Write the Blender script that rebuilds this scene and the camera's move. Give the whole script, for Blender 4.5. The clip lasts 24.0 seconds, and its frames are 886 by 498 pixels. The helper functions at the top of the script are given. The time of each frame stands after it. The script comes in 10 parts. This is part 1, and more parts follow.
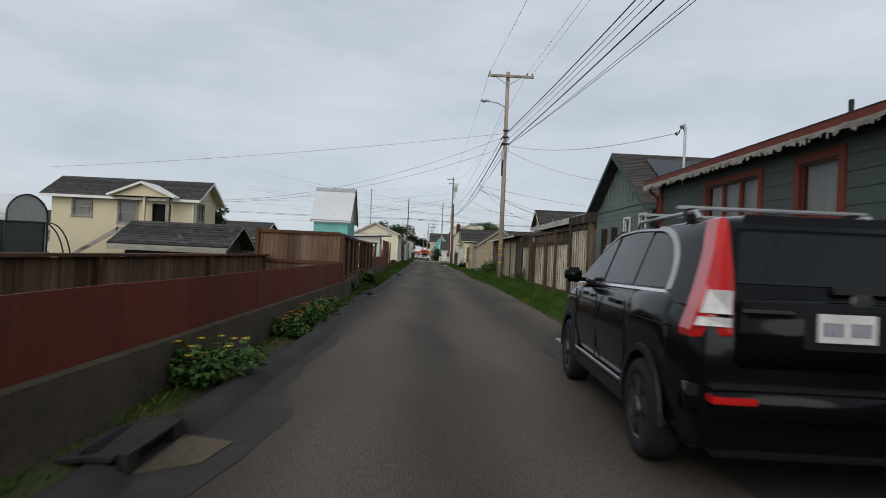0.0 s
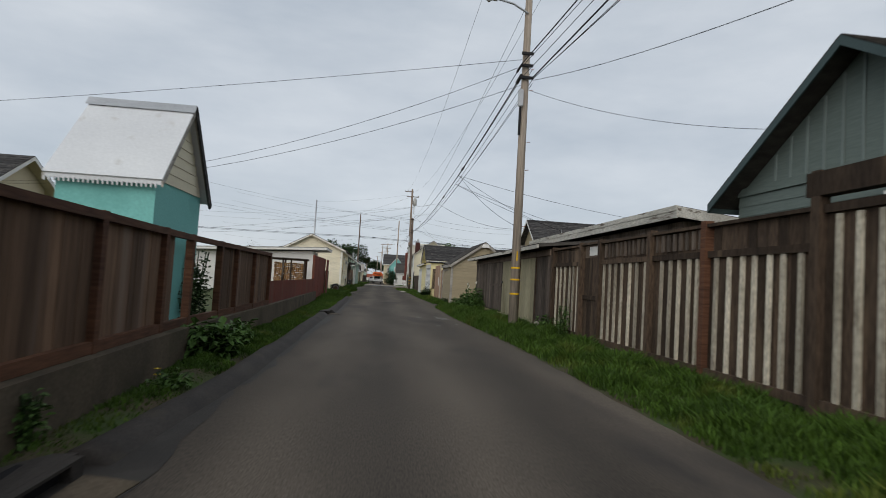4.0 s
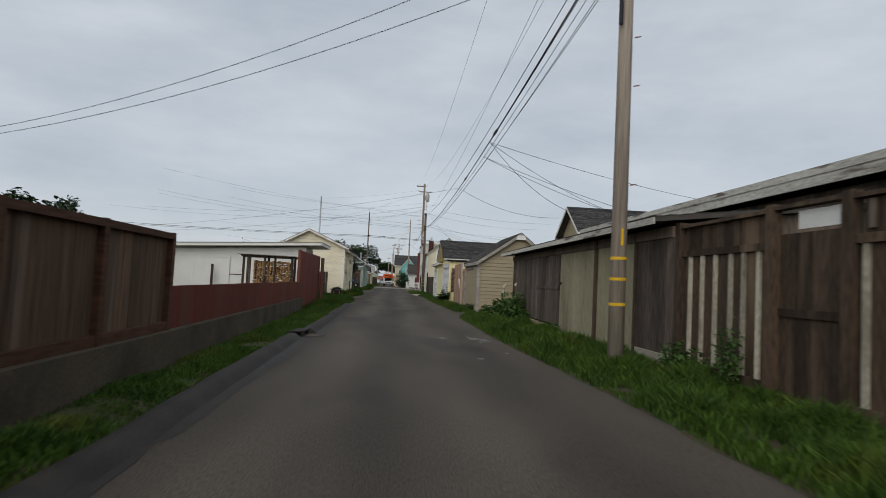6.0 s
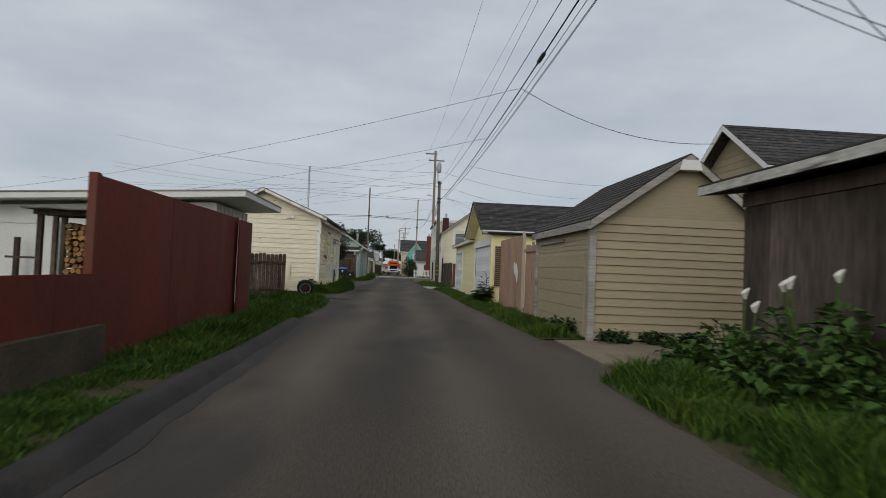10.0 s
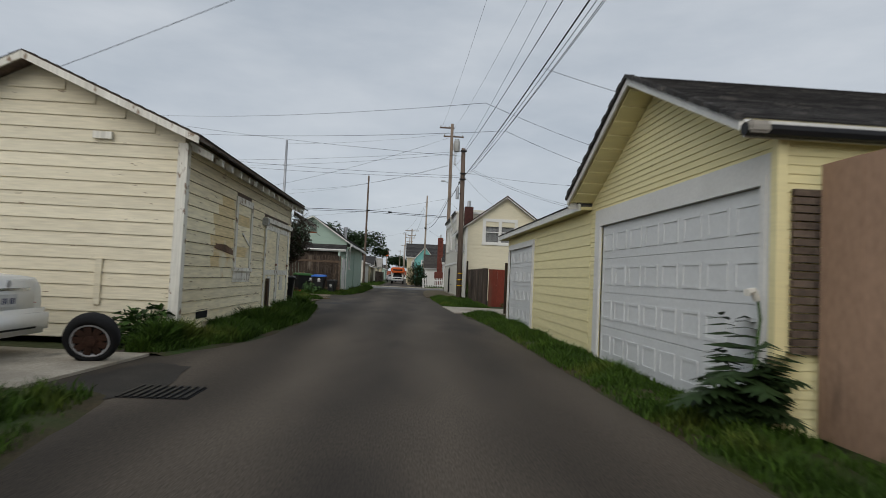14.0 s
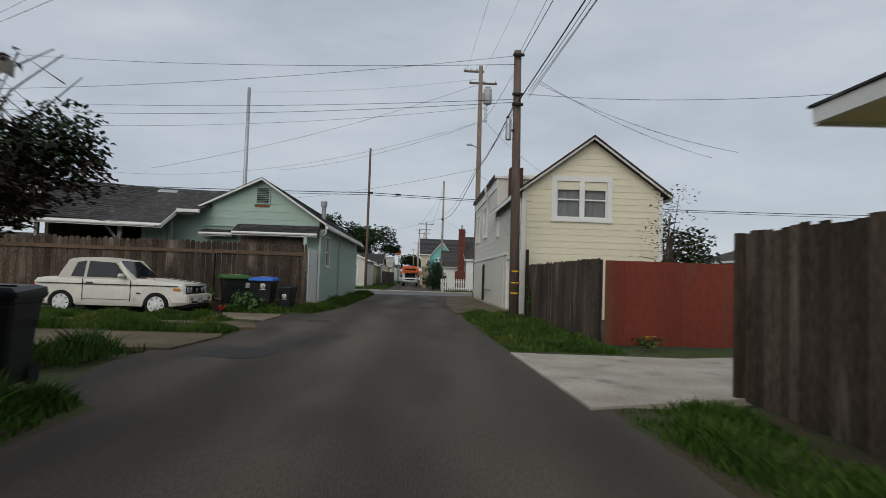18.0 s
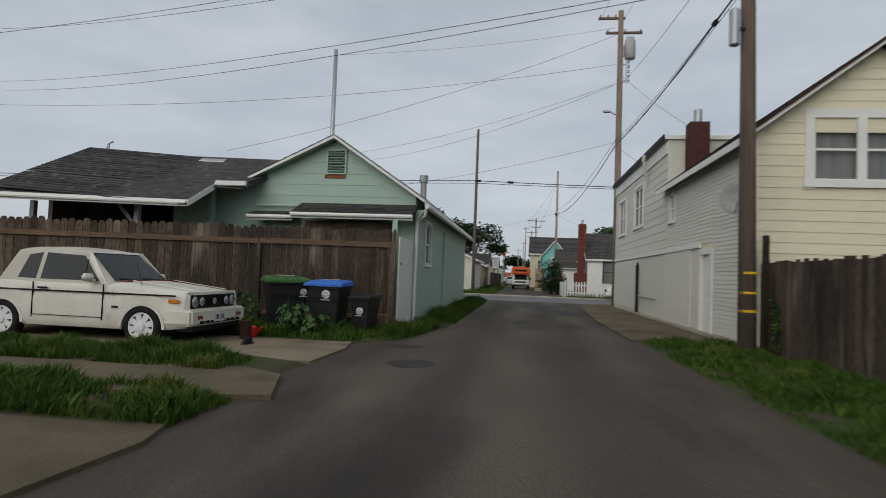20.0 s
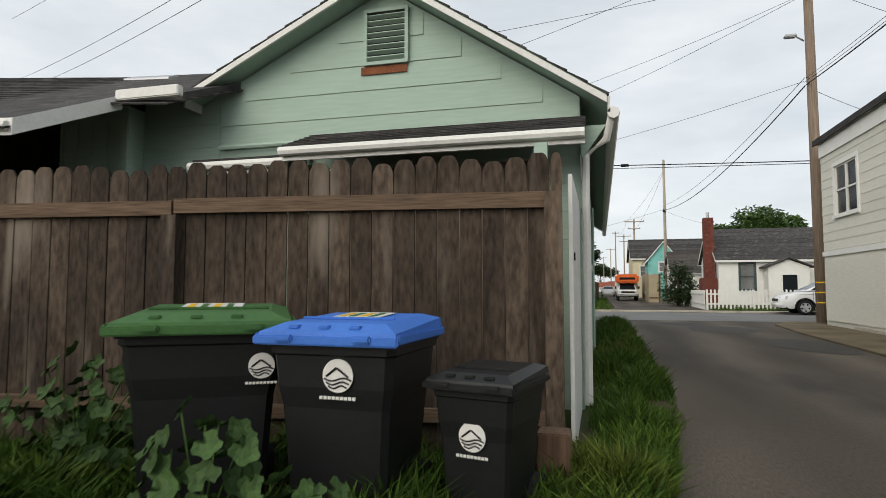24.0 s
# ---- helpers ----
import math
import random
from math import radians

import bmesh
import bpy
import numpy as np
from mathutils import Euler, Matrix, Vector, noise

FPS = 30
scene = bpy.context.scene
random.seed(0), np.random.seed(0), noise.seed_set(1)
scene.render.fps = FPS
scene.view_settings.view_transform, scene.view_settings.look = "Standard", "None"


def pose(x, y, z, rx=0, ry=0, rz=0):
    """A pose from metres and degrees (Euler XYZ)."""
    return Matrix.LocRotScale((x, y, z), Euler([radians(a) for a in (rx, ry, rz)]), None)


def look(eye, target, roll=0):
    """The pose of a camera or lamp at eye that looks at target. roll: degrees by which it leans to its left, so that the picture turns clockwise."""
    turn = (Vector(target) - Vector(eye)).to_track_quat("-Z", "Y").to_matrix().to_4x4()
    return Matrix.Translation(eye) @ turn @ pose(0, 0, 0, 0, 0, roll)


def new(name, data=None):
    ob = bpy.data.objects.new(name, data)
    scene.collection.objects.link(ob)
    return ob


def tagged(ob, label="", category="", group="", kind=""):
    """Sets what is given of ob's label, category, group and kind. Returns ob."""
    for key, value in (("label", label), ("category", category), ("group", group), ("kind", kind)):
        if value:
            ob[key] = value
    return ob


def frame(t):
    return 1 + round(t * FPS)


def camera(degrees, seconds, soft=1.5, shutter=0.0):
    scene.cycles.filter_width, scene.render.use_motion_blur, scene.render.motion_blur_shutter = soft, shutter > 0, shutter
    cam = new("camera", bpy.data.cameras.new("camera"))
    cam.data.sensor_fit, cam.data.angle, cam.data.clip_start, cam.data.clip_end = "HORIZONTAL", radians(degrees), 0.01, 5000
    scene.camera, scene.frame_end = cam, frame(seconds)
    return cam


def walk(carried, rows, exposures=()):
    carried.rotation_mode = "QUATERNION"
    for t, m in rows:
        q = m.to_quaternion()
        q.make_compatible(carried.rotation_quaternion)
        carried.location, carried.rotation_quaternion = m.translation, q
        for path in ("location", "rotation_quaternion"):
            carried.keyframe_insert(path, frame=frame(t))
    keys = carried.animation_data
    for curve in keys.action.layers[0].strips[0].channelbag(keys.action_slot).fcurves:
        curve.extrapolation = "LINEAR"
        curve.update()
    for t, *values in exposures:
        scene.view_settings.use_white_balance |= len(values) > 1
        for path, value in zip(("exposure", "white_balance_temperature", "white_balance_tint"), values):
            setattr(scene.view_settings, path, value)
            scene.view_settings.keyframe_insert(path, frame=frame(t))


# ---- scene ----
cam = camera(73.2, 24.0, soft=0.85, shutter=0.4)
# seconds, place in metres, then yaw, pitch and roll in degrees
ROWS = [
    (0, -0.000, 0.000, 1.320, -1.47, 0.62, 2.61),
    (0.5, -0.063, 1.850, 1.305, -1.23, 0.31, 2.80),
    (1, -0.122, 3.680, 1.296, -1.23, 1.01, 3.12),
    (1.5, -0.161, 5.500, 1.292, -1.98, 1.79, 3.28),
    (2, -0.173, 7.321, 1.301, -2.83, 2.13, 3.32),
    (2.5, -0.143, 9.136, 1.311, -3.77, 2.48, 3.37),
    (3, -0.086, 10.934, 1.320, -4.64, 2.82, 3.41),
    (3.5, -0.021, 12.704, 1.329, -5.28, 3.16, 3.46),
    (4, 0.044, 14.457, 1.328, -5.76, 3.11, 3.44),
    (4.5, 0.107, 16.237, 1.319, -5.96, 2.90, 3.12),
    (5, 0.166, 18.063, 1.315, -5.71, 2.86, 2.63),
    (5.5, 0.199, 19.863, 1.299, -5.14, 3.02, 2.40),
    (6, 0.230, 21.743, 1.307, -4.64, 3.21, 2.90),
    (6.5, 0.243, 23.665, 1.313, -4.32, 3.36, 2.99),
    (7, 0.259, 25.557, 1.308, -4.12, 3.38, 3.07),
    (7.5, 0.266, 27.482, 1.289, -4.08, 3.25, 3.11),
    (8, 0.285, 29.324, 1.266, -4.07, 2.97, 3.08),
    (8.5, 0.271, 31.160, 1.277, -4.11, 2.57, 2.86),
    (9, 0.270, 33.114, 1.294, -4.15, 2.27, 2.50),
    (9.5, 0.294, 35.154, 1.289, -4.13, 2.09, 2.39),
    (10, 0.340, 37.222, 1.279, -4.11, 1.99, 2.30),
    (10.5, 0.389, 39.229, 1.292, -3.98, 2.22, 1.99),
    (11, 0.425, 41.332, 1.295, -3.89, 2.36, 1.94),
    (11.5, 0.440, 43.561, 1.298, -3.84, 2.50, 1.90),
    (12, 0.440, 45.816, 1.300, -3.78, 2.64, 1.86),
    (12.5, 0.434, 47.998, 1.303, -3.63, 2.78, 1.82),
    (13, 0.427, 50.111, 1.315, -3.43, 3.07, 2.67),
    (13.5, 0.428, 52.167, 1.309, -3.44, 2.95, 2.52),
    (14, 0.439, 54.196, 1.292, -3.48, 2.72, 2.63),
    (14.5, 0.444, 56.188, 1.270, -3.46, 2.49, 2.87),
    (15, 0.454, 58.121, 1.261, -3.47, 2.26, 3.04),
    (15.5, 0.469, 60.031, 1.264, -3.42, 2.20, 2.98),
    (16, 0.464, 62.016, 1.280, -3.40, 2.30, 2.86),
    (16.5, 0.477, 63.977, 1.297, -3.38, 2.42, 2.43),
    (17, 0.503, 65.890, 1.317, -3.20, 2.47, 2.05),
    (17.5, 0.514, 67.787, 1.323, -2.87, 2.57, 1.84),
    (18, 0.478, 69.754, 1.325, -2.14, 2.65, 1.87),
    (18.5, 0.343, 71.797, 1.327, -0.66, 2.73, 1.90),
    (19, 0.103, 73.816, 1.329, 1.54, 2.80, 1.93),
    (19.5, -0.251, 75.716, 1.331, 4.40, 2.88, 1.97),
    (20, -0.665, 77.523, 1.329, 7.58, 2.43, 2.21),
    (20.5, -1.124, 79.263, 1.315, 10.55, 2.09, 2.24),
    (21, -1.616, 80.836, 1.302, 13.05, 1.94, 2.43),
    (21.5, -2.065, 82.222, 1.296, 14.62, 1.75, 2.11),
    (22, -2.408, 83.348, 1.290, 15.04, 2.41, 1.77),
    (22.5, -2.677, 84.263, 1.281, 15.01, 2.90, 1.75),
    (23, -2.903, 85.040, 1.277, 14.88, 2.70, 1.72),
    (23.5, -3.090, 85.691, 1.276, 15.03, 2.61, 1.25),
    (24, -3.236, 86.257, 1.290, 14.73, 3.65, -0.01),
]
walk(cam, [(t, pose(x, y, z, 90 + pitch, 0, yaw) @ pose(0, 0, 0, 0, 0, roll)) for t, x, y, z, yaw, pitch, roll in ROWS],
     [(0, 0.28, 6560, 10), (1.5, 0.3, 6560, 10), (4, 0.24, 6620, 10), (7, 0.11, 6600, 10), (10, 0.05, 6600, 10), (13, 0.08, 6640, 10), (17, 0.06, 6500, 10), (20, 0.07, 6620, 10), (21, 0.13, 6640, 10), (22, 0.34, 6700, 10), (23, 0.41, 6800, 10), (24, 0.7, 7050, 10)])

# ---- sky and sun: an even overcast ----
world = bpy.data.worlds.new("overcast")
scene.world = world
world.use_nodes = True
wn, wl = world.node_tree.nodes, world.node_tree.links
wn.clear()
w_out = wn.new("ShaderNodeOutputWorld")
w_bg = wn.new("ShaderNodeBackground")
w_sky = wn.new("ShaderNodeTexSky")
w_sky.sky_type = "NISHITA"
w_sky.sun_disc = False
w_sky.sun_elevation = radians(48)
w_sky.sun_rotation = radians(200)
w_dim = wn.new("ShaderNodeMixRGB")
w_dim.blend_type = "MULTIPLY"
w_dim.inputs["Fac"].default_value = 1.0
w_dim.inputs["Color2"].default_value = (0.09, 0.09, 0.09, 1)
w_co = wn.new("ShaderNodeTexCoord")
w_map = wn.new("ShaderNodeMapping")
w_map.inputs["Scale"].default_value = (1.0, 1.0, 3.2)
w_noise = wn.new("ShaderNodeTexNoise")
w_noise.inputs["Scale"].default_value = 3.4
w_noise.inputs["Detail"].default_value = 6
w_noise.inputs["Roughness"].default_value = 0.55
w_ramp = wn.new("ShaderNodeValToRGB")
w_ramp.color_ramp.elements[0].position, w_ramp.color_ramp.elements[1].position = 0.3, 0.72
w_ramp.color_ramp.elements[0].color = (0.412, 0.466, 0.532, 1)
w_ramp.color_ramp.elements[1].color = (0.556, 0.602, 0.656, 1)
w_mix = wn.new("ShaderNodeMixRGB")
w_mix.inputs["Fac"].default_value = 0.9
wl.new(w_sky.outputs["Color"], w_dim.inputs["Color1"])
wl.new(w_co.outputs["Generated"], w_map.inputs["Vector"])
wl.new(w_map.outputs["Vector"], w_noise.inputs["Vector"])
wl.new(w_noise.outputs["Fac"], w_ramp.inputs["Fac"])
wl.new(w_dim.outputs["Color"], w_mix.inputs["Color1"])
wl.new(w_ramp.outputs["Color"], w_mix.inputs["Color2"])
wl.new(w_mix.outputs["Color"], w_bg.inputs["Color"])
wl.new(w_bg.outputs["Background"], w_out.inputs["Surface"])
w_bg.inputs["Strength"].default_value = 1.0
sun_data = bpy.data.lights.new("sun", "SUN")
sun_data.energy, sun_data.angle, sun_data.color = 1.35, radians(60), (1.0, 0.97, 0.93)
sun = new("sun", sun_data)
sun.matrix_world = look((0, 0, 60), (22, 50, 32))

# ---- materials ----
def mat(name, c1, c2=None, rough=0.8, scale=3.0, stretch=(1, 1, 1), fine=40.0, fine_amt=0.25, bump=0.15, vary=0.0, metal=0.0,
        spots=None, spot_scale=1.2, spot_at=0.55, spot_soft=0.12, spot_stretch=(1, 1, 1), coat=0.0, emit=None, spec=0.18):
    """A surface with two scales of variation in world metres: c1 to c2 in broad patches, fine grain over it, and stains of a third colour."""
    m = bpy.data.materials.new(name)
    m.use_nodes = True
    n, l = m.node_tree.nodes, m.node_tree.links
    b = n["Principled BSDF"]
    b.inputs["Roughness"].default_value = rough
    b.inputs["Metallic"].default_value = metal
    b.inputs["Coat Weight"].default_value = coat
    c2 = c2 or tuple(v * 0.8 for v in c1)
    geo = n.new("ShaderNodeNewGeometry")

    def noise_tex(sc, st, detail=4.0):
        mp = n.new("ShaderNodeMapping")
        mp.inputs["Scale"].default_value = st
        l.new(geo.outputs["Position"], mp.inputs["Vector"])
        t = n.new("ShaderNodeTexNoise")
        t.inputs["Scale"].default_value = sc
        t.inputs["Detail"].default_value = detail
        l.new(mp.outputs["Vector"], t.inputs["Vector"])
        return t

    def ramp(t, lo, hi, out="Fac"):
        r = n.new("ShaderNodeMapRange")
        r.inputs["From Min"].default_value, r.inputs["From Max"].default_value = lo, hi
        l.new(t.outputs[out], r.inputs["Value"])
        return r

    def mix(fac, a, bb, kind="MIX"):
        x = n.new("ShaderNodeMixRGB")
        x.blend_type = kind
        for sock, val in (("Fac", fac), ("Color1", a), ("Color2", bb)):
            if isinstance(val, (int, float)):
                x.inputs[sock].default_value = val
            elif isinstance(val, tuple):
                x.inputs[sock].default_value = (*val, 1)
            else:
                l.new(val, x.inputs[sock])
        return x.outputs["Color"]

    broad = noise_tex(scale, stretch)
    grain = noise_tex(fine, stretch, 6.0)
    col = mix(ramp(broad, 0.3, 0.7).outputs["Result"], c1, c2)
    g = n.new("ShaderNodeMapRange")
    g.inputs["From Min"].default_value, g.inputs["From Max"].default_value = 0.25, 0.75
    g.inputs["To Min"].default_value, g.inputs["To Max"].default_value = 1 - fine_amt, 1 + fine_amt
    l.new(grain.outputs["Fac"], g.inputs["Value"])
    col = mix(1.0, col, g.outputs["Result"], "MULTIPLY")
    if vary:
        info = n.new("ShaderNodeObjectInfo")
        v = n.new("ShaderNodeMapRange")
        v.inputs["To Min"].default_value, v.inputs["To Max"].default_value = 1 - vary, 1 + vary
        l.new(info.outputs["Random"], v.inputs["Value"])
        col = mix(1.0, col, v.outputs["Result"], "MULTIPLY")
    if spots:
        s = noise_tex(spot_scale, spot_stretch, 7.0)
        col = mix(ramp(s, spot_at, spot_at + spot_soft).outputs["Result"], col, spots)
    b.inputs["Specular IOR Level"].default_value = spec
    l.new(col, b.inputs["Base Color"])
    if bump:
        bp = n.new("ShaderNodeBump")
        bp.inputs["Strength"].default_value = bump
        bp.inputs["Distance"].default_value = 0.01
        l.new(grain.outputs["Fac"], bp.inputs["Height"])
        l.new(bp.outputs["Normal"], b.inputs["Normal"])
    if emit:
        b.inputs["Emission Color"].default_value = (*emit, 1)
        b.inputs["Emission Strength"].default_value = 1.0
    return m


def glass_mat(name, alpha=0.35, spec=0.5):
    m = bpy.data.materials.new(name)
    m.use_nodes = True
    b = m.node_tree.nodes["Principled BSDF"]
    b.inputs["Base Color"].default_value = (0.012, 0.015, 0.017, 1)
    b.inputs["Roughness"].default_value = 0.06
    b.inputs["IOR"].default_value = 1.45
    b.inputs["Specular IOR Level"].default_value = spec
    b.inputs["Alpha"].default_value = alpha
    return m


V, H, D = (1, 1, 0.06), (0.1, 0.1, 1), (1, 1, 1)   # grain upright, level, even
M = {
    "asphalt": mat("asphalt", (0.088, 0.0715, 0.055), (0.05, 0.041, 0.0315), 0.85, 0.8, (1, 0.22, 1), 70, 0.42, 0.45, spots=(0.034, 0.029, 0.025), spot_scale=0.55, spot_at=0.56, spot_soft=0.14, spot_stretch=(1, 0.3, 1), spec=0.22),
    "asphalt_patch": mat("asphalt_patch", (0.036, 0.031, 0.026), (0.025, 0.022, 0.019), 0.75, 1.4, D, 90, 0.35, 0.3, spots=(0.045, 0.04, 0.034), spot_scale=2.2, spot_at=0.55, spot_soft=0.15, spec=0.25),
    "paint_mark": mat("paint_mark", (0.2, 0.19, 0.17), (0.1, 0.095, 0.09), 0.8, 6, D, 60, 0.3, 0.2),
    "kerb": mat("kerb", (0.042, 0.036, 0.031), (0.024, 0.021, 0.019), 0.85, 2.0, D, 40, 0.35, 0.35, spots=(0.06, 0.05, 0.035), spot_scale=1.6, spot_at=0.6, spot_soft=0.15, spec=0.25),
    "street": mat("street_asphalt", (0.17, 0.17, 0.165), (0.13, 0.13, 0.13), 0.85, 0.4, D, 60, 0.2, 0.2),
    "stained_concrete": mat("stained_concrete", (0.25, 0.2, 0.14), (0.15, 0.118, 0.078), 0.9, 0.8, D, 30, 0.22, 0.12, spots=(0.06, 0.048, 0.032), spot_scale=0.7, spot_at=0.58, spot_soft=0.15),
    "mossy_concrete": mat("mossy_concrete", (0.15, 0.118, 0.075), (0.09, 0.071, 0.042), 0.9, 0.8, D, 30, 0.22, 0.12, spots=(0.055, 0.045, 0.026), spot_scale=0.7, spot_at=0.55, spot_soft=0.18),
    "brick_grey": mat("weathered_brick", (0.14, 0.105, 0.08), (0.085, 0.064, 0.05), 0.9, 8, D, 40, 0.3, 0.3, vary=0.25),
    "concrete": mat("concrete", (0.44, 0.395, 0.325), (0.3, 0.265, 0.21), 0.85, 1.2, D, 45, 0.25, 0.2, spots=(0.12, 0.115, 0.1), spot_scale=1.5, spot_at=0.58, spot_soft=0.2),
    "wall_concrete": mat("wall_concrete", (0.115, 0.09, 0.062), (0.066, 0.052, 0.037), 0.9, 1.3, D, 30, 0.3, 0.25, spots=(0.044, 0.04, 0.024), spot_scale=1.1, spot_at=0.52, spot_soft=0.2),
    "dirt": mat("dirt", (0.072, 0.053, 0.032), (0.045, 0.042, 0.022), 0.95, 1.5, D, 30, 0.4, 0.5, spots=(0.04, 0.065, 0.018), spot_scale=1.0, spot_at=0.45, spot_soft=0.2),
    "ground": mat("ground", (0.055, 0.075, 0.025), (0.07, 0.07, 0.035), 0.95, 0.3, D, 12, 0.4, 0.4),
    "grass": mat("grass", (0.054, 0.102, 0.012), (0.031, 0.065, 0.008), 0.7, 1.1, D, 20, 0.35, 0.0, spots=(0.1, 0.117, 0.02), spot_scale=0.8, spot_at=0.56, spot_soft=0.15),
    "leaf": mat("leaf", (0.07, 0.13, 0.03), (0.048, 0.095, 0.022), 0.55, 2.0, D, 20, 0.3, 0.0),
    "leaf_dark": mat("leaf_dark", (0.03, 0.055, 0.018), (0.022, 0.042, 0.014), 0.6, 2.0, D, 20, 0.35, 0.0),
    "leaf_red": mat("leaf_red", (0.055, 0.05, 0.03), (0.06, 0.035, 0.028), 0.6, 2.0, D, 20, 0.35, 0.0),
    "petal_yellow": mat("petal_yellow", (0.65, 0.45, 0.02), None, 0.6, 9, D, 30, 0.1, 0),
    "petal_orange": mat("petal_orange", (0.7, 0.25, 0.02), None, 0.6, 9, D, 30, 0.1, 0),
    "petal_white": mat("petal_white", (0.75, 0.73, 0.65), None, 0.5, 9, D, 30, 0.1, 0),
    "picket_rail": mat("weathered_rail", (0.15, 0.1, 0.066), (0.08, 0.055, 0.037), 0.85, 2.0, (0.2, 0.2, 3), 24, 0.45, 0.4, vary=0.2, spots=(0.2, 0.16, 0.12), spot_scale=2.5, spot_at=0.58, spot_soft=0.15, spot_stretch=(0.2, 0.2, 3)),
    "red_fence": mat("red_fence", (0.17, 0.036, 0.021), (0.125, 0.03, 0.019), 0.75, 0.9, (1, 1, 0.5), 14, 0.14, 0.12, vary=0.12, spots=(0.115, 0.062, 0.04), spot_scale=1.5, spot_at=0.58, spot_soft=0.16, spot_stretch=(1, 1, 0.16)),
    "brown_fence": mat("brown_fence", (0.165, 0.098, 0.059), (0.082, 0.051, 0.033), 0.8, 1.6, V, 30, 0.45, 0.3, vary=0.4, spots=(0.2, 0.145, 0.11), spot_scale=2.5, spot_at=0.55, spot_soft=0.2, spot_stretch=V),
    "brown_rail": mat("brown_rail", (0.11, 0.05, 0.027), (0.075, 0.036, 0.022), 0.8, 1.6, H, 30, 0.4, 0.3, vary=0.12),
    "grey_fence": mat("grey_fence", (0.108, 0.078, 0.055), (0.03, 0.022, 0.017), 0.85, 1.5, (1, 1, 0.3), 30, 0.6, 0.45, vary=0.4, spots=(0.2, 0.165, 0.13), spot_scale=3.0, spot_at=0.57, spot_soft=0.16, spot_stretch=(1, 1, 0.14)),
    "dark_board": mat("dark_board", (0.082, 0.055, 0.036), (0.034, 0.024, 0.017), 0.85, 1.6, (1, 1, 0.22), 26, 0.5, 0.4, vary=0.45, spots=(0.17, 0.12, 0.078), spot_scale=2.4, spot_at=0.57, spot_soft=0.2, spot_stretch=(1, 1, 0.12)),
    "white_batten": mat("white_batten", (0.57, 0.52, 0.41), (0.29, 0.255, 0.19), 0.75, 1.5, (1, 1, 0.5), 25, 0.35, 0.25, vary=0.3, spots=(0.1, 0.075, 0.052), spot_scale=3.0, spot_at=0.58, spot_soft=0.14, spot_stretch=(1, 1, 0.25)),
    "shed_board": mat("shed_board", (0.14, 0.11, 0.086), (0.045, 0.035, 0.028), 0.9, 1.6, (1, 1, 0.16), 18, 0.45, 0.35, vary=0.25, spots=(0.17, 0.15, 0.13), spot_scale=1.5, spot_at=0.57, spot_soft=0.25, spot_stretch=V),
    "shed_green": mat("shed_green", (0.35, 0.315, 0.205), (0.24, 0.215, 0.135), 0.85, 0.9, (1, 1, 0.4), 12, 0.16, 0.12, vary=0.08, spots=(0.11, 0.1, 0.055), spot_scale=1.1, spot_at=0.56, spot_soft=0.25, spot_stretch=(1, 1, 0.3)),
    "pink_board": mat("pink_board", (0.41, 0.265, 0.18), (0.31, 0.2, 0.135), 0.85, 0.9, (1, 1, 0.5), 20, 0.16, 0.15, vary=0.07, spots=(0.12, 0.085, 0.062), spot_scale=1.9, spot_at=0.6, spot_soft=0.14, spot_stretch=(1, 1, 0.4)),
    "grey_paint": mat("grey_paint", (0.42, 0.42, 0.4), None, 0.7, 3, D, 30, 0.2, 0.1),
    "tan": mat("tan_siding", (0.36, 0.3, 0.195), (0.31, 0.26, 0.17), 0.7, 0.9, H, 30, 0.1, 0.1, vary=0.05),
    "cream": mat("cream_siding", (0.76, 0.7, 0.54), (0.68, 0.61, 0.45), 0.75, 1.0, H, 30, 0.12, 0.2, vary=0.06, spots=(0.27, 0.21, 0.145), spot_scale=7, spot_at=0.675, spot_soft=0.03, spot_stretch=(0.3, 0.3, 1.6)),
    "cream_worn": mat("cream_worn", (0.84, 0.77, 0.56), (0.72, 0.63, 0.43), 0.8, 1.0, H, 22, 0.16, 0.3, vary=0.1, spots=(0.34, 0.26, 0.17), spot_scale=9.0, spot_at=0.63, spot_soft=0.06, spot_stretch=(0.3, 0.22, 1.9)),
    "ochre": mat("bare_ochre_paint", (0.62, 0.46, 0.22), (0.7, 0.58, 0.35), 0.85, 1.6, H, 30, 0.2, 0.2, spots=(0.7, 0.64, 0.48), spot_scale=1.4, spot_at=0.48, spot_soft=0.12),
    "white_worn": mat("white_worn", (0.78, 0.76, 0.68), (0.62, 0.59, 0.51), 0.8, 3.0, V, 30, 0.15, 0.2, spots=(0.27, 0.2, 0.14), spot_scale=9, spot_at=0.6, spot_soft=0.05, spot_stretch=(1, 1, 0.5)),
    "yellow": mat("yellow_siding", (0.8, 0.72, 0.41), (0.75, 0.67, 0.37), 0.65, 0.8, H, 30, 0.06, 0.08, vary=0.03),
    "white": mat("white_paint", (0.72, 0.71, 0.67), (0.66, 0.65, 0.61), 0.55, 2.0, D, 25, 0.06, 0.05),
    "door_white": mat("door_white", (0.7, 0.71, 0.7), (0.63, 0.64, 0.63), 0.45, 0.8, D, 20, 0.05, 0.05),
    "offwhite": mat("offwhite_siding", (0.62, 0.6, 0.52), (0.56, 0.54, 0.47), 0.65, 0.8, H, 30, 0.08, 0.1, vary=0.03),
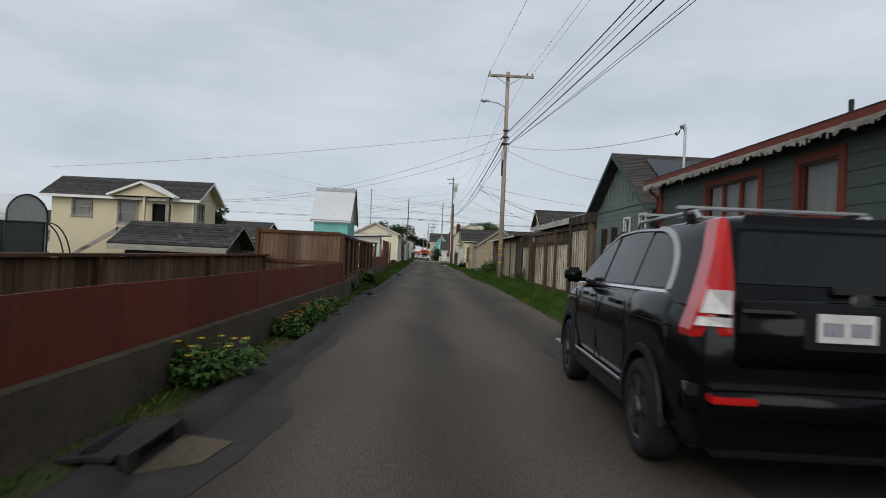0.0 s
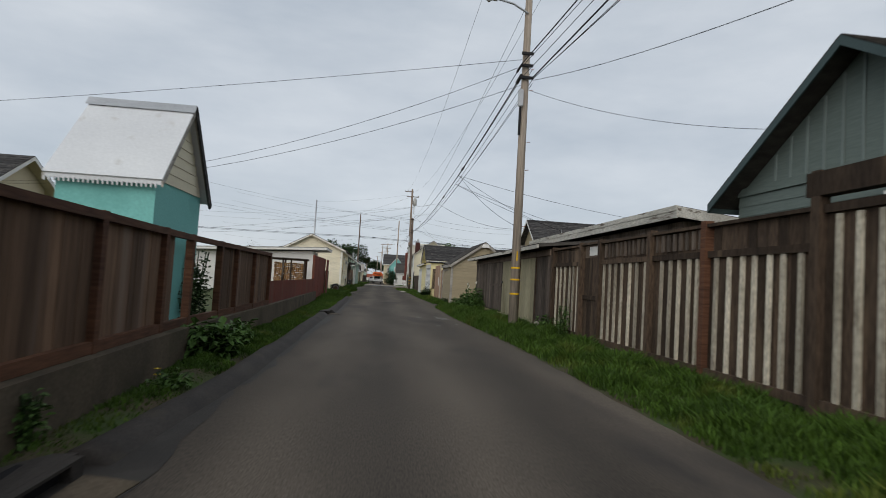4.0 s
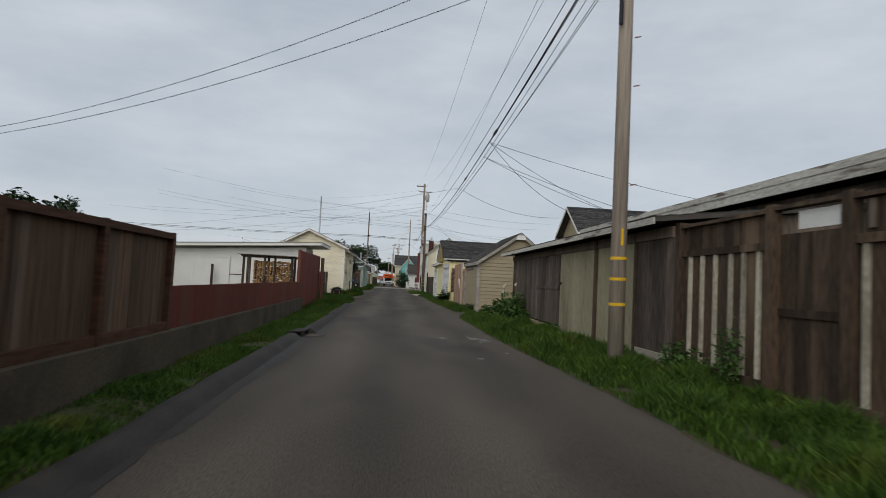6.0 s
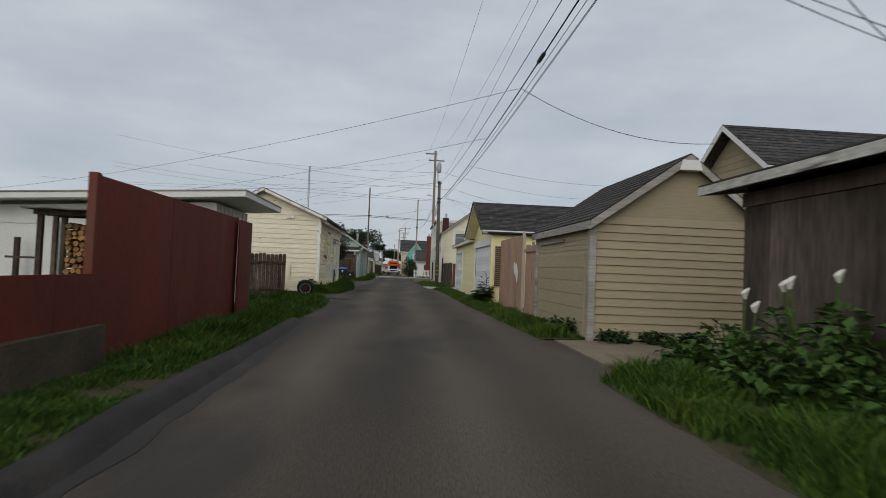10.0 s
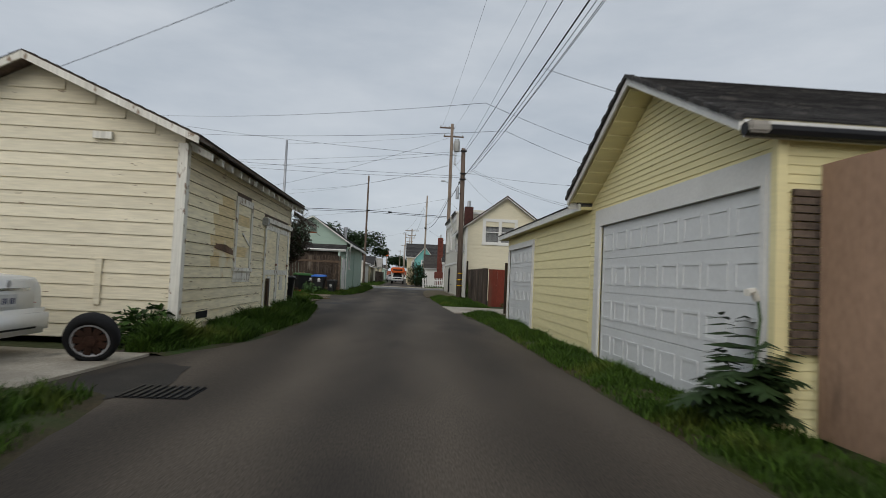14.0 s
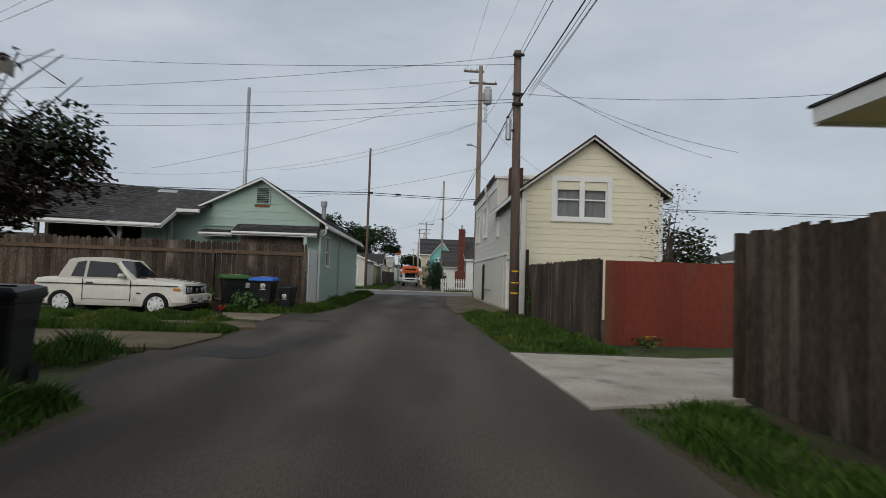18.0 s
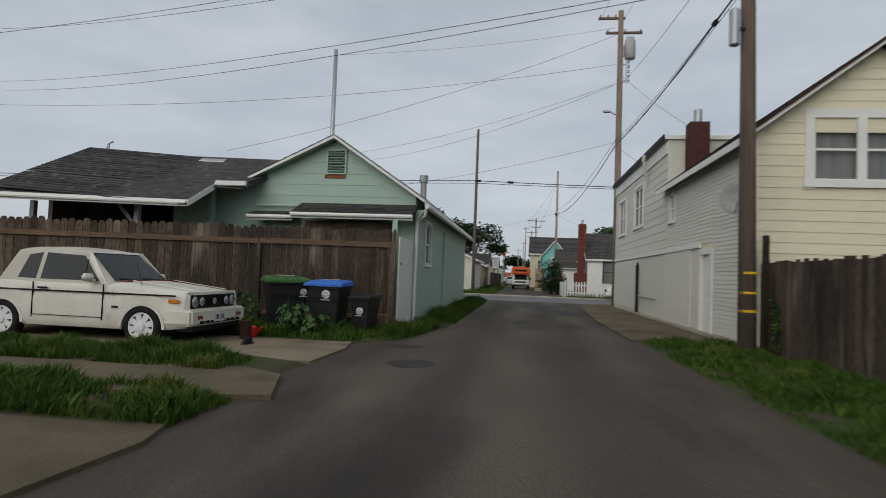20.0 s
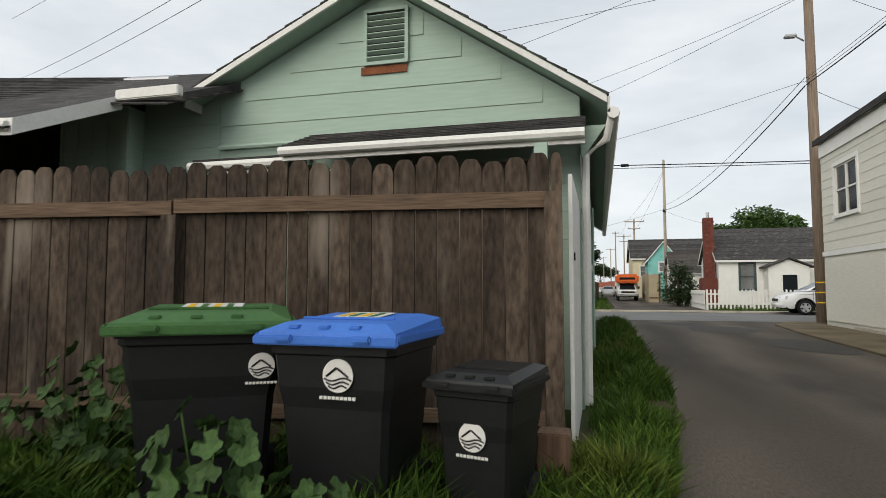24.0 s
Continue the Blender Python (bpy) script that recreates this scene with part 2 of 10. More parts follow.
    "pale": mat("pale_yellow_siding", (0.68, 0.62, 0.46), (0.62, 0.57, 0.42), 0.65, 0.8, H, 30, 0.06, 0.08, vary=0.03),
    "beige": mat("beige_stucco", (0.62, 0.54, 0.38), (0.57, 0.49, 0.34), 0.85, 1.0, D, 40, 0.08, 0.15),
    "mint": mat("mint_siding", (0.36, 0.46, 0.385), (0.32, 0.42, 0.35), 0.65, 0.7, H, 30, 0.07, 0.08, vary=0.03),
    "teal": mat("teal_stucco", (0.2, 0.5, 0.46), (0.17, 0.44, 0.4), 0.75, 0.8, D, 30, 0.1, 0.1, spots=(0.1, 0.28, 0.26), spot_scale=1.2, spot_at=0.55, spot_soft=0.3),
    "dkgreen": mat("dark_green_siding", (0.066, 0.086, 0.077), (0.054, 0.071, 0.064), 0.7, 0.8, H, 30, 0.15, 0.12, vary=0.06),
    "gable_green": mat("grey_green_siding", (0.15, 0.185, 0.165), (0.128, 0.158, 0.142), 0.7, 0.8, H, 30, 0.12, 0.1, vary=0.04),
    "gable_batten": mat("faded_green_batten", (0.21, 0.25, 0.235), (0.18, 0.215, 0.2), 0.75, 2, V, 30, 0.12, 0.1),
    "green_trim": mat("dark_green_trim", (0.06, 0.09, 0.09), None, 0.6, 2, D, 30, 0.15, 0.1),
    "red_trim": mat("red_brown_trim", (0.16, 0.035, 0.02), (0.12, 0.028, 0.018), 0.6, 3, D, 30, 0.2, 0.15),
    "shingle": mat("dark_shingle", (0.07, 0.066, 0.063), (0.03, 0.029, 0.029), 0.9, 4.0, (1, 1, 3), 40, 0.5, 0.5, vary=0.3, spots=(0.115, 0.105, 0.095), spot_scale=3.5, spot_at=0.6, spot_soft=0.1),
    "shingle_brown": mat("brown_shingle", (0.075, 0.068, 0.06), (0.045, 0.04, 0.036), 0.9, 3.0, (1, 1, 3), 60, 0.4, 0.4, vary=0.2),
    "fascia_grey": mat("weathered_fascia", (0.36, 0.34, 0.3), (0.24, 0.22, 0.19), 0.85, 2, H, 30, 0.3, 0.2, spots=(0.13, 0.12, 0.1), spot_scale=2.5, spot_at=0.55, spot_stretch=H),
    "fascia_pale": mat("peeling_white_fascia", (0.55, 0.53, 0.47), (0.38, 0.36, 0.31), 0.8, 1.5, (1, 0.2, 1), 25, 0.3, 0.25, spots=(0.15, 0.125, 0.1), spot_scale=3.5, spot_at=0.56, spot_soft=0.08, spot_stretch=(1, 0.25, 2)),
    "pole": mat("pole_wood", (0.37, 0.315, 0.255), (0.23, 0.185, 0.145), 0.9, 2.5, (1, 1, 0.05), 30, 0.35, 0.4),
    "pole_mid": mat("brown_pole_wood", (0.27, 0.205, 0.155), (0.16, 0.12, 0.09), 0.9, 2.5, (1, 1, 0.05), 30, 0.35, 0.4),
    # dark wood of poles; also the painted shade in the cream garage's joints
    "pole_dark": mat("dark_wood_and_joint_shade", (0.17, 0.125, 0.095), (0.1, 0.075, 0.06), 0.9, 2.5, (1, 1, 0.05), 30, 0.35, 0.4),
    "wire": mat("wire", (0.018, 0.018, 0.02), None, 0.6, 5, D, 30, 0.1, 0),
    "metal": mat("grey_metal", (0.42, 0.43, 0.44), (0.34, 0.35, 0.36), 0.45, 3, D, 30, 0.1, 0.05, metal=0.6),
    "rust_brown": mat("rust_brown", (0.06, 0.03, 0.02), (0.03, 0.018, 0.013), 0.9, 5, D, 40, 0.3, 0.3),
    "post_pale": mat("pale_post", (0.44, 0.38, 0.31), (0.36, 0.31, 0.25), 0.75, 2, V, 25, 0.12, 0.1),
    "tan_sill": mat("tan_sill", (0.42, 0.35, 0.22), (0.3, 0.245, 0.15), 0.9, 3, D, 25, 0.2, 0.2, spots=(0.13, 0.12, 0.07), spot_scale=3, spot_at=0.58),
    "rust": mat("rust", (0.24, 0.09, 0.04), (0.14, 0.05, 0.03), 0.9, 5, D, 40, 0.3, 0.3),
    "black": mat("black_plastic", (0.014, 0.014, 0.015), (0.01, 0.01, 0.011), 0.5, 3, D, 40, 0.2, 0.1, spec=0.2),
    "rubber": mat("tyre_rubber", (0.018, 0.018, 0.019), (0.012, 0.012, 0.012), 0.85, 5, D, 40, 0.2, 0.2),
    # near-black: the unlit depth of openings and gaps is put into this colour
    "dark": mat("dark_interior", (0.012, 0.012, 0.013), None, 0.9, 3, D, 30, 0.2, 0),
    "curtain": mat("curtain", (0.72, 0.72, 0.7), (0.55, 0.55, 0.54), 0.9, 6, (1, 1, 0.03), 30, 0.15, 0.1),
    "brick_dark": mat("dark_brick", (0.085, 0.035, 0.03), (0.06, 0.026, 0.023), 0.9, 8, D, 40, 0.3, 0.3),
    "brick": mat("red_brick", (0.17, 0.055, 0.04), (0.12, 0.04, 0.03), 0.9, 8, D, 40, 0.3, 0.3, vary=0.25),
    "yellow_band": mat("yellow_band", (0.7, 0.42, 0.02), None, 0.6, 9, D, 30, 0.1, 0),
    "peach": mat("peach_stucco", (0.6, 0.36, 0.26), (0.54, 0.32, 0.23), 0.85, 1, D, 40, 0.08, 0.1),
    "firewood": mat("firewood", (0.34, 0.19, 0.08), (0.2, 0.11, 0.05), 0.85, 9, D, 40, 0.35, 0.3, vary=0.35),
    "bark": mat("bark", (0.09, 0.07, 0.055), (0.05, 0.04, 0.032), 0.95, 5, V, 30, 0.4, 0.5),
    "metal_roof": mat("white_metal_roof", (0.62, 0.63, 0.63), (0.54, 0.55, 0.56), 0.45, 0.8, D, 25, 0.06, 0.05, spots=(0.42, 0.4, 0.37), spot_scale=2.5, spot_at=0.64),
    "glass": glass_mat("window_glass", alpha=0.3),
    "car_glass": glass_mat("car_glass", alpha=0.98, spec=0.2),
}

# two paler, polished wheel tracks along the alley, broken up by a slow wander
an, al = M["asphalt"].node_tree.nodes, M["asphalt"].node_tree.links
a_pos = an.new("ShaderNodeNewGeometry")
a_sep = an.new("ShaderNodeSeparateXYZ")
a_wander = an.new("ShaderNodeTexNoise")
a_wander.inputs["Scale"].default_value = 0.16
a_wander.inputs["Detail"].default_value = 3
a_mix = an.new("ShaderNodeMath")
a_mix.operation = "MULTIPLY_ADD"
a_mix.inputs[1].default_value = 1.1
a_wave = an.new("ShaderNodeMath")
a_wave.operation = "SINE"
a_turn = an.new("ShaderNodeMath")
a_turn.operation = "MULTIPLY_ADD"
a_turn.inputs[1].default_value, a_turn.inputs[2].default_value = 3.6, 2.2
a_lift = an.new("ShaderNodeMapRange")
a_lift.inputs["From Min"].default_value, a_lift.inputs["From Max"].default_value = -1, 1
a_lift.inputs["To Min"].default_value, a_lift.inputs["To Max"].default_value = 0.8, 1.28
a_mul = an.new("ShaderNodeMixRGB")
a_mul.blend_type = "MULTIPLY"
a_mul.inputs["Fac"].default_value = 1.0
a_base = an["Principled BSDF"].inputs["Base Color"]
al.new(a_pos.outputs["Position"], a_sep.inputs["Vector"])
al.new(a_pos.outputs["Position"], a_wander.inputs["Vector"])
al.new(a_wander.outputs["Fac"], a_mix.inputs[0])
al.new(a_sep.outputs["X"], a_mix.inputs[2])
al.new(a_mix.outputs[0], a_turn.inputs[0])
al.new(a_turn.outputs[0], a_wave.inputs[0])
al.new(a_wave.outputs[0], a_lift.inputs["Value"])
al.new(a_base.links[0].from_socket, a_mul.inputs["Color1"])
al.new(a_lift.outputs["Result"], a_mul.inputs["Color2"])
al.new(a_mul.outputs["Color"], a_base)

# ---- mesh helpers ----
def part(name, bm, material, parent=None, label="", smooth=False):
    """Links a bmesh as one mesh object under a thing or a part."""
    me = bpy.data.meshes.new(name)
    bmesh.ops.recalc_face_normals(bm, faces=bm.faces)
    bm.to_mesh(me)
    bm.free()
    return place(name, me, material, parent, label, smooth)


def place(name, me, material, parent=None, label="", smooth=False):
    if material:
        me.materials.append(material)
    if smooth:
        me.polygons.foreach_set("use_smooth", [True] * len(me.polygons))
    ob = new(name, me)
    adopt(ob, parent)
    return tagged(ob, label) if label else ob


def adopt(ob, parent):
    if parent:
        ob.parent = parent
        up, m = parent, Matrix()
        while up:
            m = up.matrix_basis.to_4x4() @ m if not up.parent else up.matrix_parent_inverse @ up.matrix_basis @ m
            up = up.parent
        ob.matrix_parent_inverse = m.inverted()


def thing(name, at, label, category, group="", kind=""):
    ob = new(name)
    ob.empty_display_size = 0.2
    ob.location = at
    return tagged(ob, label, category, group, kind)


def add_box(bm, x0, x1, y0, y1, z0, z1, bevel=0.0):
    r = bmesh.ops.create_cube(bm, size=1, matrix=Matrix.LocRotScale(((x0 + x1) / 2, (y0 + y1) / 2, (z0 + z1) / 2), None, (abs(x1 - x0), abs(y1 - y0), abs(z1 - z0))))
    if bevel:
        es = {e for v in r["verts"] for e in v.link_edges}
        bmesh.ops.bevel(bm, geom=list(es), offset=bevel, segments=2, affect="EDGES")
    return bm


def box(x0, x1, y0, y1, z0, z1, bevel=0.0):
    return add_box(bmesh.new(), x0, x1, y0, y1, z0, z1, bevel)


def add_prism(bm, pts, off):
    """A polygon (3D points) pushed along off."""
    a = [bm.verts.new(p) for p in pts]
    b = [bm.verts.new(Vector(p) + Vector(off)) for p in pts]
    bm.faces.new(a)
    bm.faces.new(list(reversed(b)))
    for i in range(len(a)):
        j = (i + 1) % len(a)
        bm.faces.new((a[i], b[i], b[j], a[j]))
    return bm


def prism(pts, off):
    return add_prism(bmesh.new(), pts, off)


def add_tube(bm, pts, r, sides=6, cap=True, taper=1.0):
    """A round bar through points."""
    pts = [Vector(p) for p in pts]
    rings = []
    for i, p in enumerate(pts):
        d = (pts[min(i + 1, len(pts) - 1)] - pts[max(i - 1, 0)]).normalized()
        u = d.cross(Vector((0, 0, 1))) if abs(d.z) < 0.95 else d.cross(Vector((1, 0, 0)))
        u.normalize()
        w = d.cross(u)
        k = r * (1 + (taper - 1) * i / max(1, len(pts) - 1))
        rings.append([bm.verts.new(p + k * (math.cos(a) * u + math.sin(a) * w)) for a in (2 * math.pi * s / sides for s in range(sides))])
    for a, b in zip(rings, rings[1:]):
        for s in range(sides):
            bm.faces.new((a[s], a[(s + 1) % sides], b[(s + 1) % sides], b[s]))
    if cap:
        bm.faces.new(list(reversed(rings[0])))
        bm.faces.new(rings[-1])
    return bm


def tube(pts, r, sides=6, cap=True, taper=1.0):
    return add_tube(bmesh.new(), pts, r, sides, cap, taper)


UNIT = {}


def unit_mesh(kind, material):
    """Shared small meshes for pieces: a box, a lapped board (thin above), a picket with clipped corners."""
    key = (kind, material.name)
    if key not in UNIT:
        bm = bmesh.new()
        if kind == "box":
            bmesh.ops.create_cube(bm, size=1)
        elif kind == "lap":
            add_prism(bm, [(-0.5, 0, -0.5), (-0.5, 1, -0.5), (-0.5, 0.3, 0.5), (-0.5, 0, 0.5)], (1, 0, 0))
        elif kind == "picket":
            add_prism(bm, [(-0.5, -0.5, -0.5), (0.5, -0.5, -0.5), (0.5, -0.5, 0.478), (0.3, -0.5, 0.5), (-0.3, -0.5, 0.5), (-0.5, -0.5, 0.478)], (0, 1, 0))
        elif kind == "round_picket":
            add_prism(bm, [(-0.5, -0.5, -0.5), (0.5, -0.5, -0.5), (0.5, -0.5, 0.466), (0.44, -0.5, 0.478), (0.33, -0.5, 0.493), (0.2, -0.5, 0.5), (-0.2, -0.5, 0.5), (-0.33, -0.5, 0.493), (-0.44, -0.5, 0.478), (-0.5, -0.5, 0.466)], (0, 1, 0))
        bmesh.ops.recalc_face_normals(bm, faces=bm.faces)
        me = bpy.data.meshes.new(kind)
        bm.to_mesh(me)
        bm.free()
        me.materials.append(material)
        UNIT[key] = me
    return UNIT[key]


def piece(name, kind, material, parent, centre, ux, uy, uz):
    """One piece: a shared mesh whose unit axes become the vectors ux, uy, uz."""
    ob = new(name, unit_mesh(kind, material))
    m = Matrix((ux, uy, uz)).transposed().to_4x4()
    m.translation = centre
    ob.matrix_basis = m
    adopt(ob, parent)
    return ob


def bar(name, material, parent, x0, x1, y0, y1, z0, z1, kind="box"):
    return piece(name, kind, material, parent, ((x0 + x1) / 2, (y0 + y1) / 2, (z0 + z1) / 2), (x1 - x0, 0, 0), (0, y1 - y0, 0), (0, 0, z1 - z0))


def courses(name, material, parent, origin, u, v, n, ulen, vlen, step, thick, limits=None, holes=(), lap=0.012):
    """Lapped boards or shingle rows from origin upward along v; limits(v0, v1) gives the run along u; holes are (u0, u1, v0, v1)."""
    u, v, n, origin = Vector(u), Vector(v), Vector(n), Vector(origin)
    count = max(1, round(vlen / step))
    step = vlen / count
    for i in range(count):
        a, b = i * step, (i + 1) * step
        runs = [limits(a, b) if limits else (0, ulen)]
        for h0, h1, g0, g1 in holes:
            if g0 < b - 0.3 * step and g1 > a + 0.3 * step:
                runs = [r for s, e in runs for r in ((s, min(e, h0)), (max(s, h1), e)) if r[1] - r[0] > 0.02]
        for s, e in runs:
            if e - s > 0.03:
                c = origin + u * (s + e) / 2 + v * ((a + b) / 2 - lap / 2)
                piece(name, "lap", material, parent, c, u * (e - s), n * thick, v * (step + lap))


def wall_panel(bm, axis, plane, thick, u0, u1, z0, z1, holes=()):
    """One wall with openings. axis: the way that it runs; plane and plane + thick are its faces."""
    us = sorted({u0, u1, *(min(max(h, u0), u1) for hh in holes for h in hh[:2])})
    zs = sorted({z0, z1, *(min(max(h, z0), z1) for hh in holes for h in hh[2:4])})
    solid = {(i, j) for i in range(len(us) - 1) for j in range(len(zs) - 1) if not any(h[0] < (us[i] + us[i + 1]) / 2 < h[1] and h[2] < (zs[j] + zs[j + 1]) / 2 < h[3] for h in holes)}
    vs = {}

    def v(i, j, k):
        if (i, j, k) not in vs:
            p = plane + thick * k
            vs[i, j, k] = bm.verts.new((us[i], p, zs[j]) if axis == "x" else (p, us[i], zs[j]))
        return vs[i, j, k]
    for i, j in solid:
        for k in (0, 1):
            bm.faces.new((v(i, j, k), v(i + 1, j, k), v(i + 1, j + 1, k), v(i, j + 1, k)))
        for di, dj, a, b in ((-1, 0, (0, 0), (0, 1)), (1, 0, (1, 0), (1, 1)), (0, -1, (0, 0), (1, 0)), (0, 1, (0, 1), (1, 1))):
            if (i + di, j + dj) not in solid:
                bm.faces.new((v(i + a[0], j + a[1], 0), v(i + b[0], j + b[1], 0), v(i + b[0], j + b[1], 1), v(i + a[0], j + a[1], 1)))
    return bm

# ---- builders ----
def window(root, axis, plane, out, u0, u1, z0, z1, trim, casing=0.1, split="", curtain="", label=""):
    """A window in a wall opening: casing, sash bars, panes, and a curtain or a near-black sheet behind."""
    def b(bm, a0, a1, d0, d1, c0, c1):
        p0, p1 = sorted((plane + out * d0, plane + out * d1))
        return add_box(bm, a0, a1, p0, p1, c0, c1) if axis == "x" else add_box(bm, p0, p1, a0, a1, c0, c1)
    bm = bmesh.new()
    for a0, a1, c0, c1 in ((u0 - casing, u0, z0 - casing, z1 + casing), (u1, u1 + casing, z0 - casing, z1 + casing), (u0, u1, z1, z1 + casing)):
        b(bm, a0, a1, 0.0, 0.05, c0, c1)
    win = part("window", bm, trim, root, label)
    part("sill", b(bmesh.new(), u0 - casing - 0.03, u1 + casing + 0.03, 0.0, 0.08, z0 - casing * 0.8, z0), trim, win)
    s = 0.045
    bm = bmesh.new()
    for a0, a1, c0, c1 in ((u0, u0 + s, z0, z1), (u1 - s, u1, z0, z1), (u0 + s, u1 - s, z0, z0 + s), (u0 + s, u1 - s, z1 - s, z1)):
        b(bm, a0, a1, -0.06, -0.01, c0, c1)
    if "h" in split:
        b(bm, u0 + s, u1 - s, -0.055, 0.0, (z0 + z1) / 2 - 0.025, (z0 + z1) / 2 + 0.025)
    n = split.count("v")
    for i in range(n):
        c = u0 + (u1 - u0) * (i + 1) / (n + 1)
        b(bm, c - 0.04, c + 0.04, -0.058, 0.012, z0 + s, z1 - s)
    part("frame", bm, trim, win)
    part("pane", b(bmesh.new(), u0 + s, u1 - s, -0.042, -0.036, z0 + s, z1 - s), M["glass"], win)
    if curtain:
        part("curtain", b(bmesh.new(), u0, u1, -0.14, -0.12, z0 + (z1 - z0) * 0.0, z1), M[curtain], win)
    else:
        # no curtain: a near-black sheet painted as the unlit room
        part("blind", b(bmesh.new(), u0, u1, -0.34, -0.32, z0, z1), M["dark"], win)
    return win


def gable(root, x0, x1, y0, y1, z0, eave, peak, ridge, at, wall, roof, trim, over=0.35, rake=0.35, step=0.18, clad="SW", holes=None, row=0.22, board="board", lapthick=0.02, soffit=None, fascia=0.16, gable_mat=None, shingle="shingle", eaves=True, eave_low=None, lap=0.012):
    """A gabled building with lapped walls, slab roof with shingle rows, rake and eave boards. ridge: the axis that it runs along; at: its place across."""
    holes = holes or {}
    t = 0.12
    for axis, plane, a, b, f in (("x", y0, x0, x1, "S"), ("x", y1 - t, x0, x1, "N"), ("y", x0, y0 + t, y1 - t, "W"), ("y", x1 - t, y0 + t, y1 - t, "E")):
        part("wall", wall_panel(bmesh.new(), axis, plane, t, a, b, z0, eave, holes.get(f, ())), wall, root)
    u0, u1, w0, w1 = (x0, x1, y0, y1) if ridge == "y" else (y0, y1, x0, x1)

    def P(u, w, z):
        return Vector((u, w, z)) if ridge == "y" else Vector((w, u, z))
    for w, d in ((w0, t), (w1, -t)):
        part("gable_wall", prism([P(u0, w, eave), P(u1, w, eave), P(at, w, peak)] + ([P(u0, w, eave_low)] if eave_low else []), P(0, d, 0)), wall if not gable_mat else gable_mat, root)
    # cladding
    for f in clad:
        hs = holes.get(f, ())
        axis = "x" if f in "SN" else "y"
        a0, a1 = (x0, x1) if axis == "x" else (y0, y1)
        plane = {"S": y0, "N": y1, "W": x0, "E": x1}[f]
        n = {"S": (0, -1, 0), "N": (0, 1, 0), "W": (-1, 0, 0), "E": (1, 0, 0)}[f]
        u = (1, 0, 0) if axis == "x" else (0, 1, 0)
        org = (a0, plane, z0) if axis == "x" else (plane, a0, z0)
        isg = (f in "SN") == (ridge == "y")
        lo = min([z0] + [h[2] for h in hs])
        top = peak if isg else eave

        def lim(va, vb):
            zt = z0 + vb
            if not isg or zt <= eave:
                return 0, a1 - a0
            k = min(1, (zt - eave) / (peak - eave))
            e = eave_low or eave
            return min(1, max(0, (zt - e) / (peak - e))) * (at - a0), (a1 - a0) - k * (a1 - at)
        courses(board, wall, root, org, u, (0, 0, 1), n, a1 - a0, top - z0, step, lapthick, lim, [(h[0] - a0, h[1] - a0, h[2] - z0, h[3] - z0) for h in hs], lap)
    # roof
    for side, ue in ((-1, u0), (1, u1)):
        e = eave_low if eave_low and side < 0 else eave
        k = (peak - e) / abs(at - ue)
        ub, zb = ue + side * over, e - over * k
        th = 0.07
        low, high = P(ub, w0 - rake, zb), P(at, w0 - rake, peak)
        slab = bmesh.new()
        add_prism(slab, [P(ub, w0 - rake, zb + 0.02), P(at, w0 - rake, peak + 0.02), P(at, w0 - rake, peak + th + 0.02), P(ub, w0 - rake, zb + th + 0.02)], P(0, w1 - w0 + 2 * rake, 0))
        rf = part("roof", slab, soffit or roof, root)
        v = (P(at, 0, peak) - P(ub, 0, zb))
        vl = v.length
        v.normalize()
        wd = P(0, 1, 0)
        nn = wd.cross(v)
        if nn.z < 0:
            nn = -nn
        courses(shingle, roof, rf, P(ub, w0 - rake - 0.02, zb + th + 0.02), wd, v, nn, w1 - w0 + 2 * rake + 0.04, vl, row, 0.022)
        for w, d in ((w0 - rake - 0.03, 0.03), (w1 + rake, 0.03)):
            part("rake_board", prism([P(ub, w, zb - fascia + th), P(at, w, peak - fascia + th), P(at, w, peak + th), P(ub, w, zb + th)], P(0, d, 0)), trim, root)
        e = ub + side * 0.005
        if not eaves:
            continue
        part("eave_board", prism([P(e, w0 - rake, zb - 0.09), P(e + side * 0.025, w0 - rake, zb - 0.09), P(e + side * 0.025, w0 - rake, zb + th), P(e, w0 - rake, zb + th)], P(0, w1 - w0 + 2 * rake, 0)), trim, root)


def corner_boards(root, trim, pts, z0, z1, w=0.11):
    for x, y in pts:
        part("corner_board", box(x - w / 2, x + w / 2, y - w / 2, y + w / 2, z0, z1), trim, root)


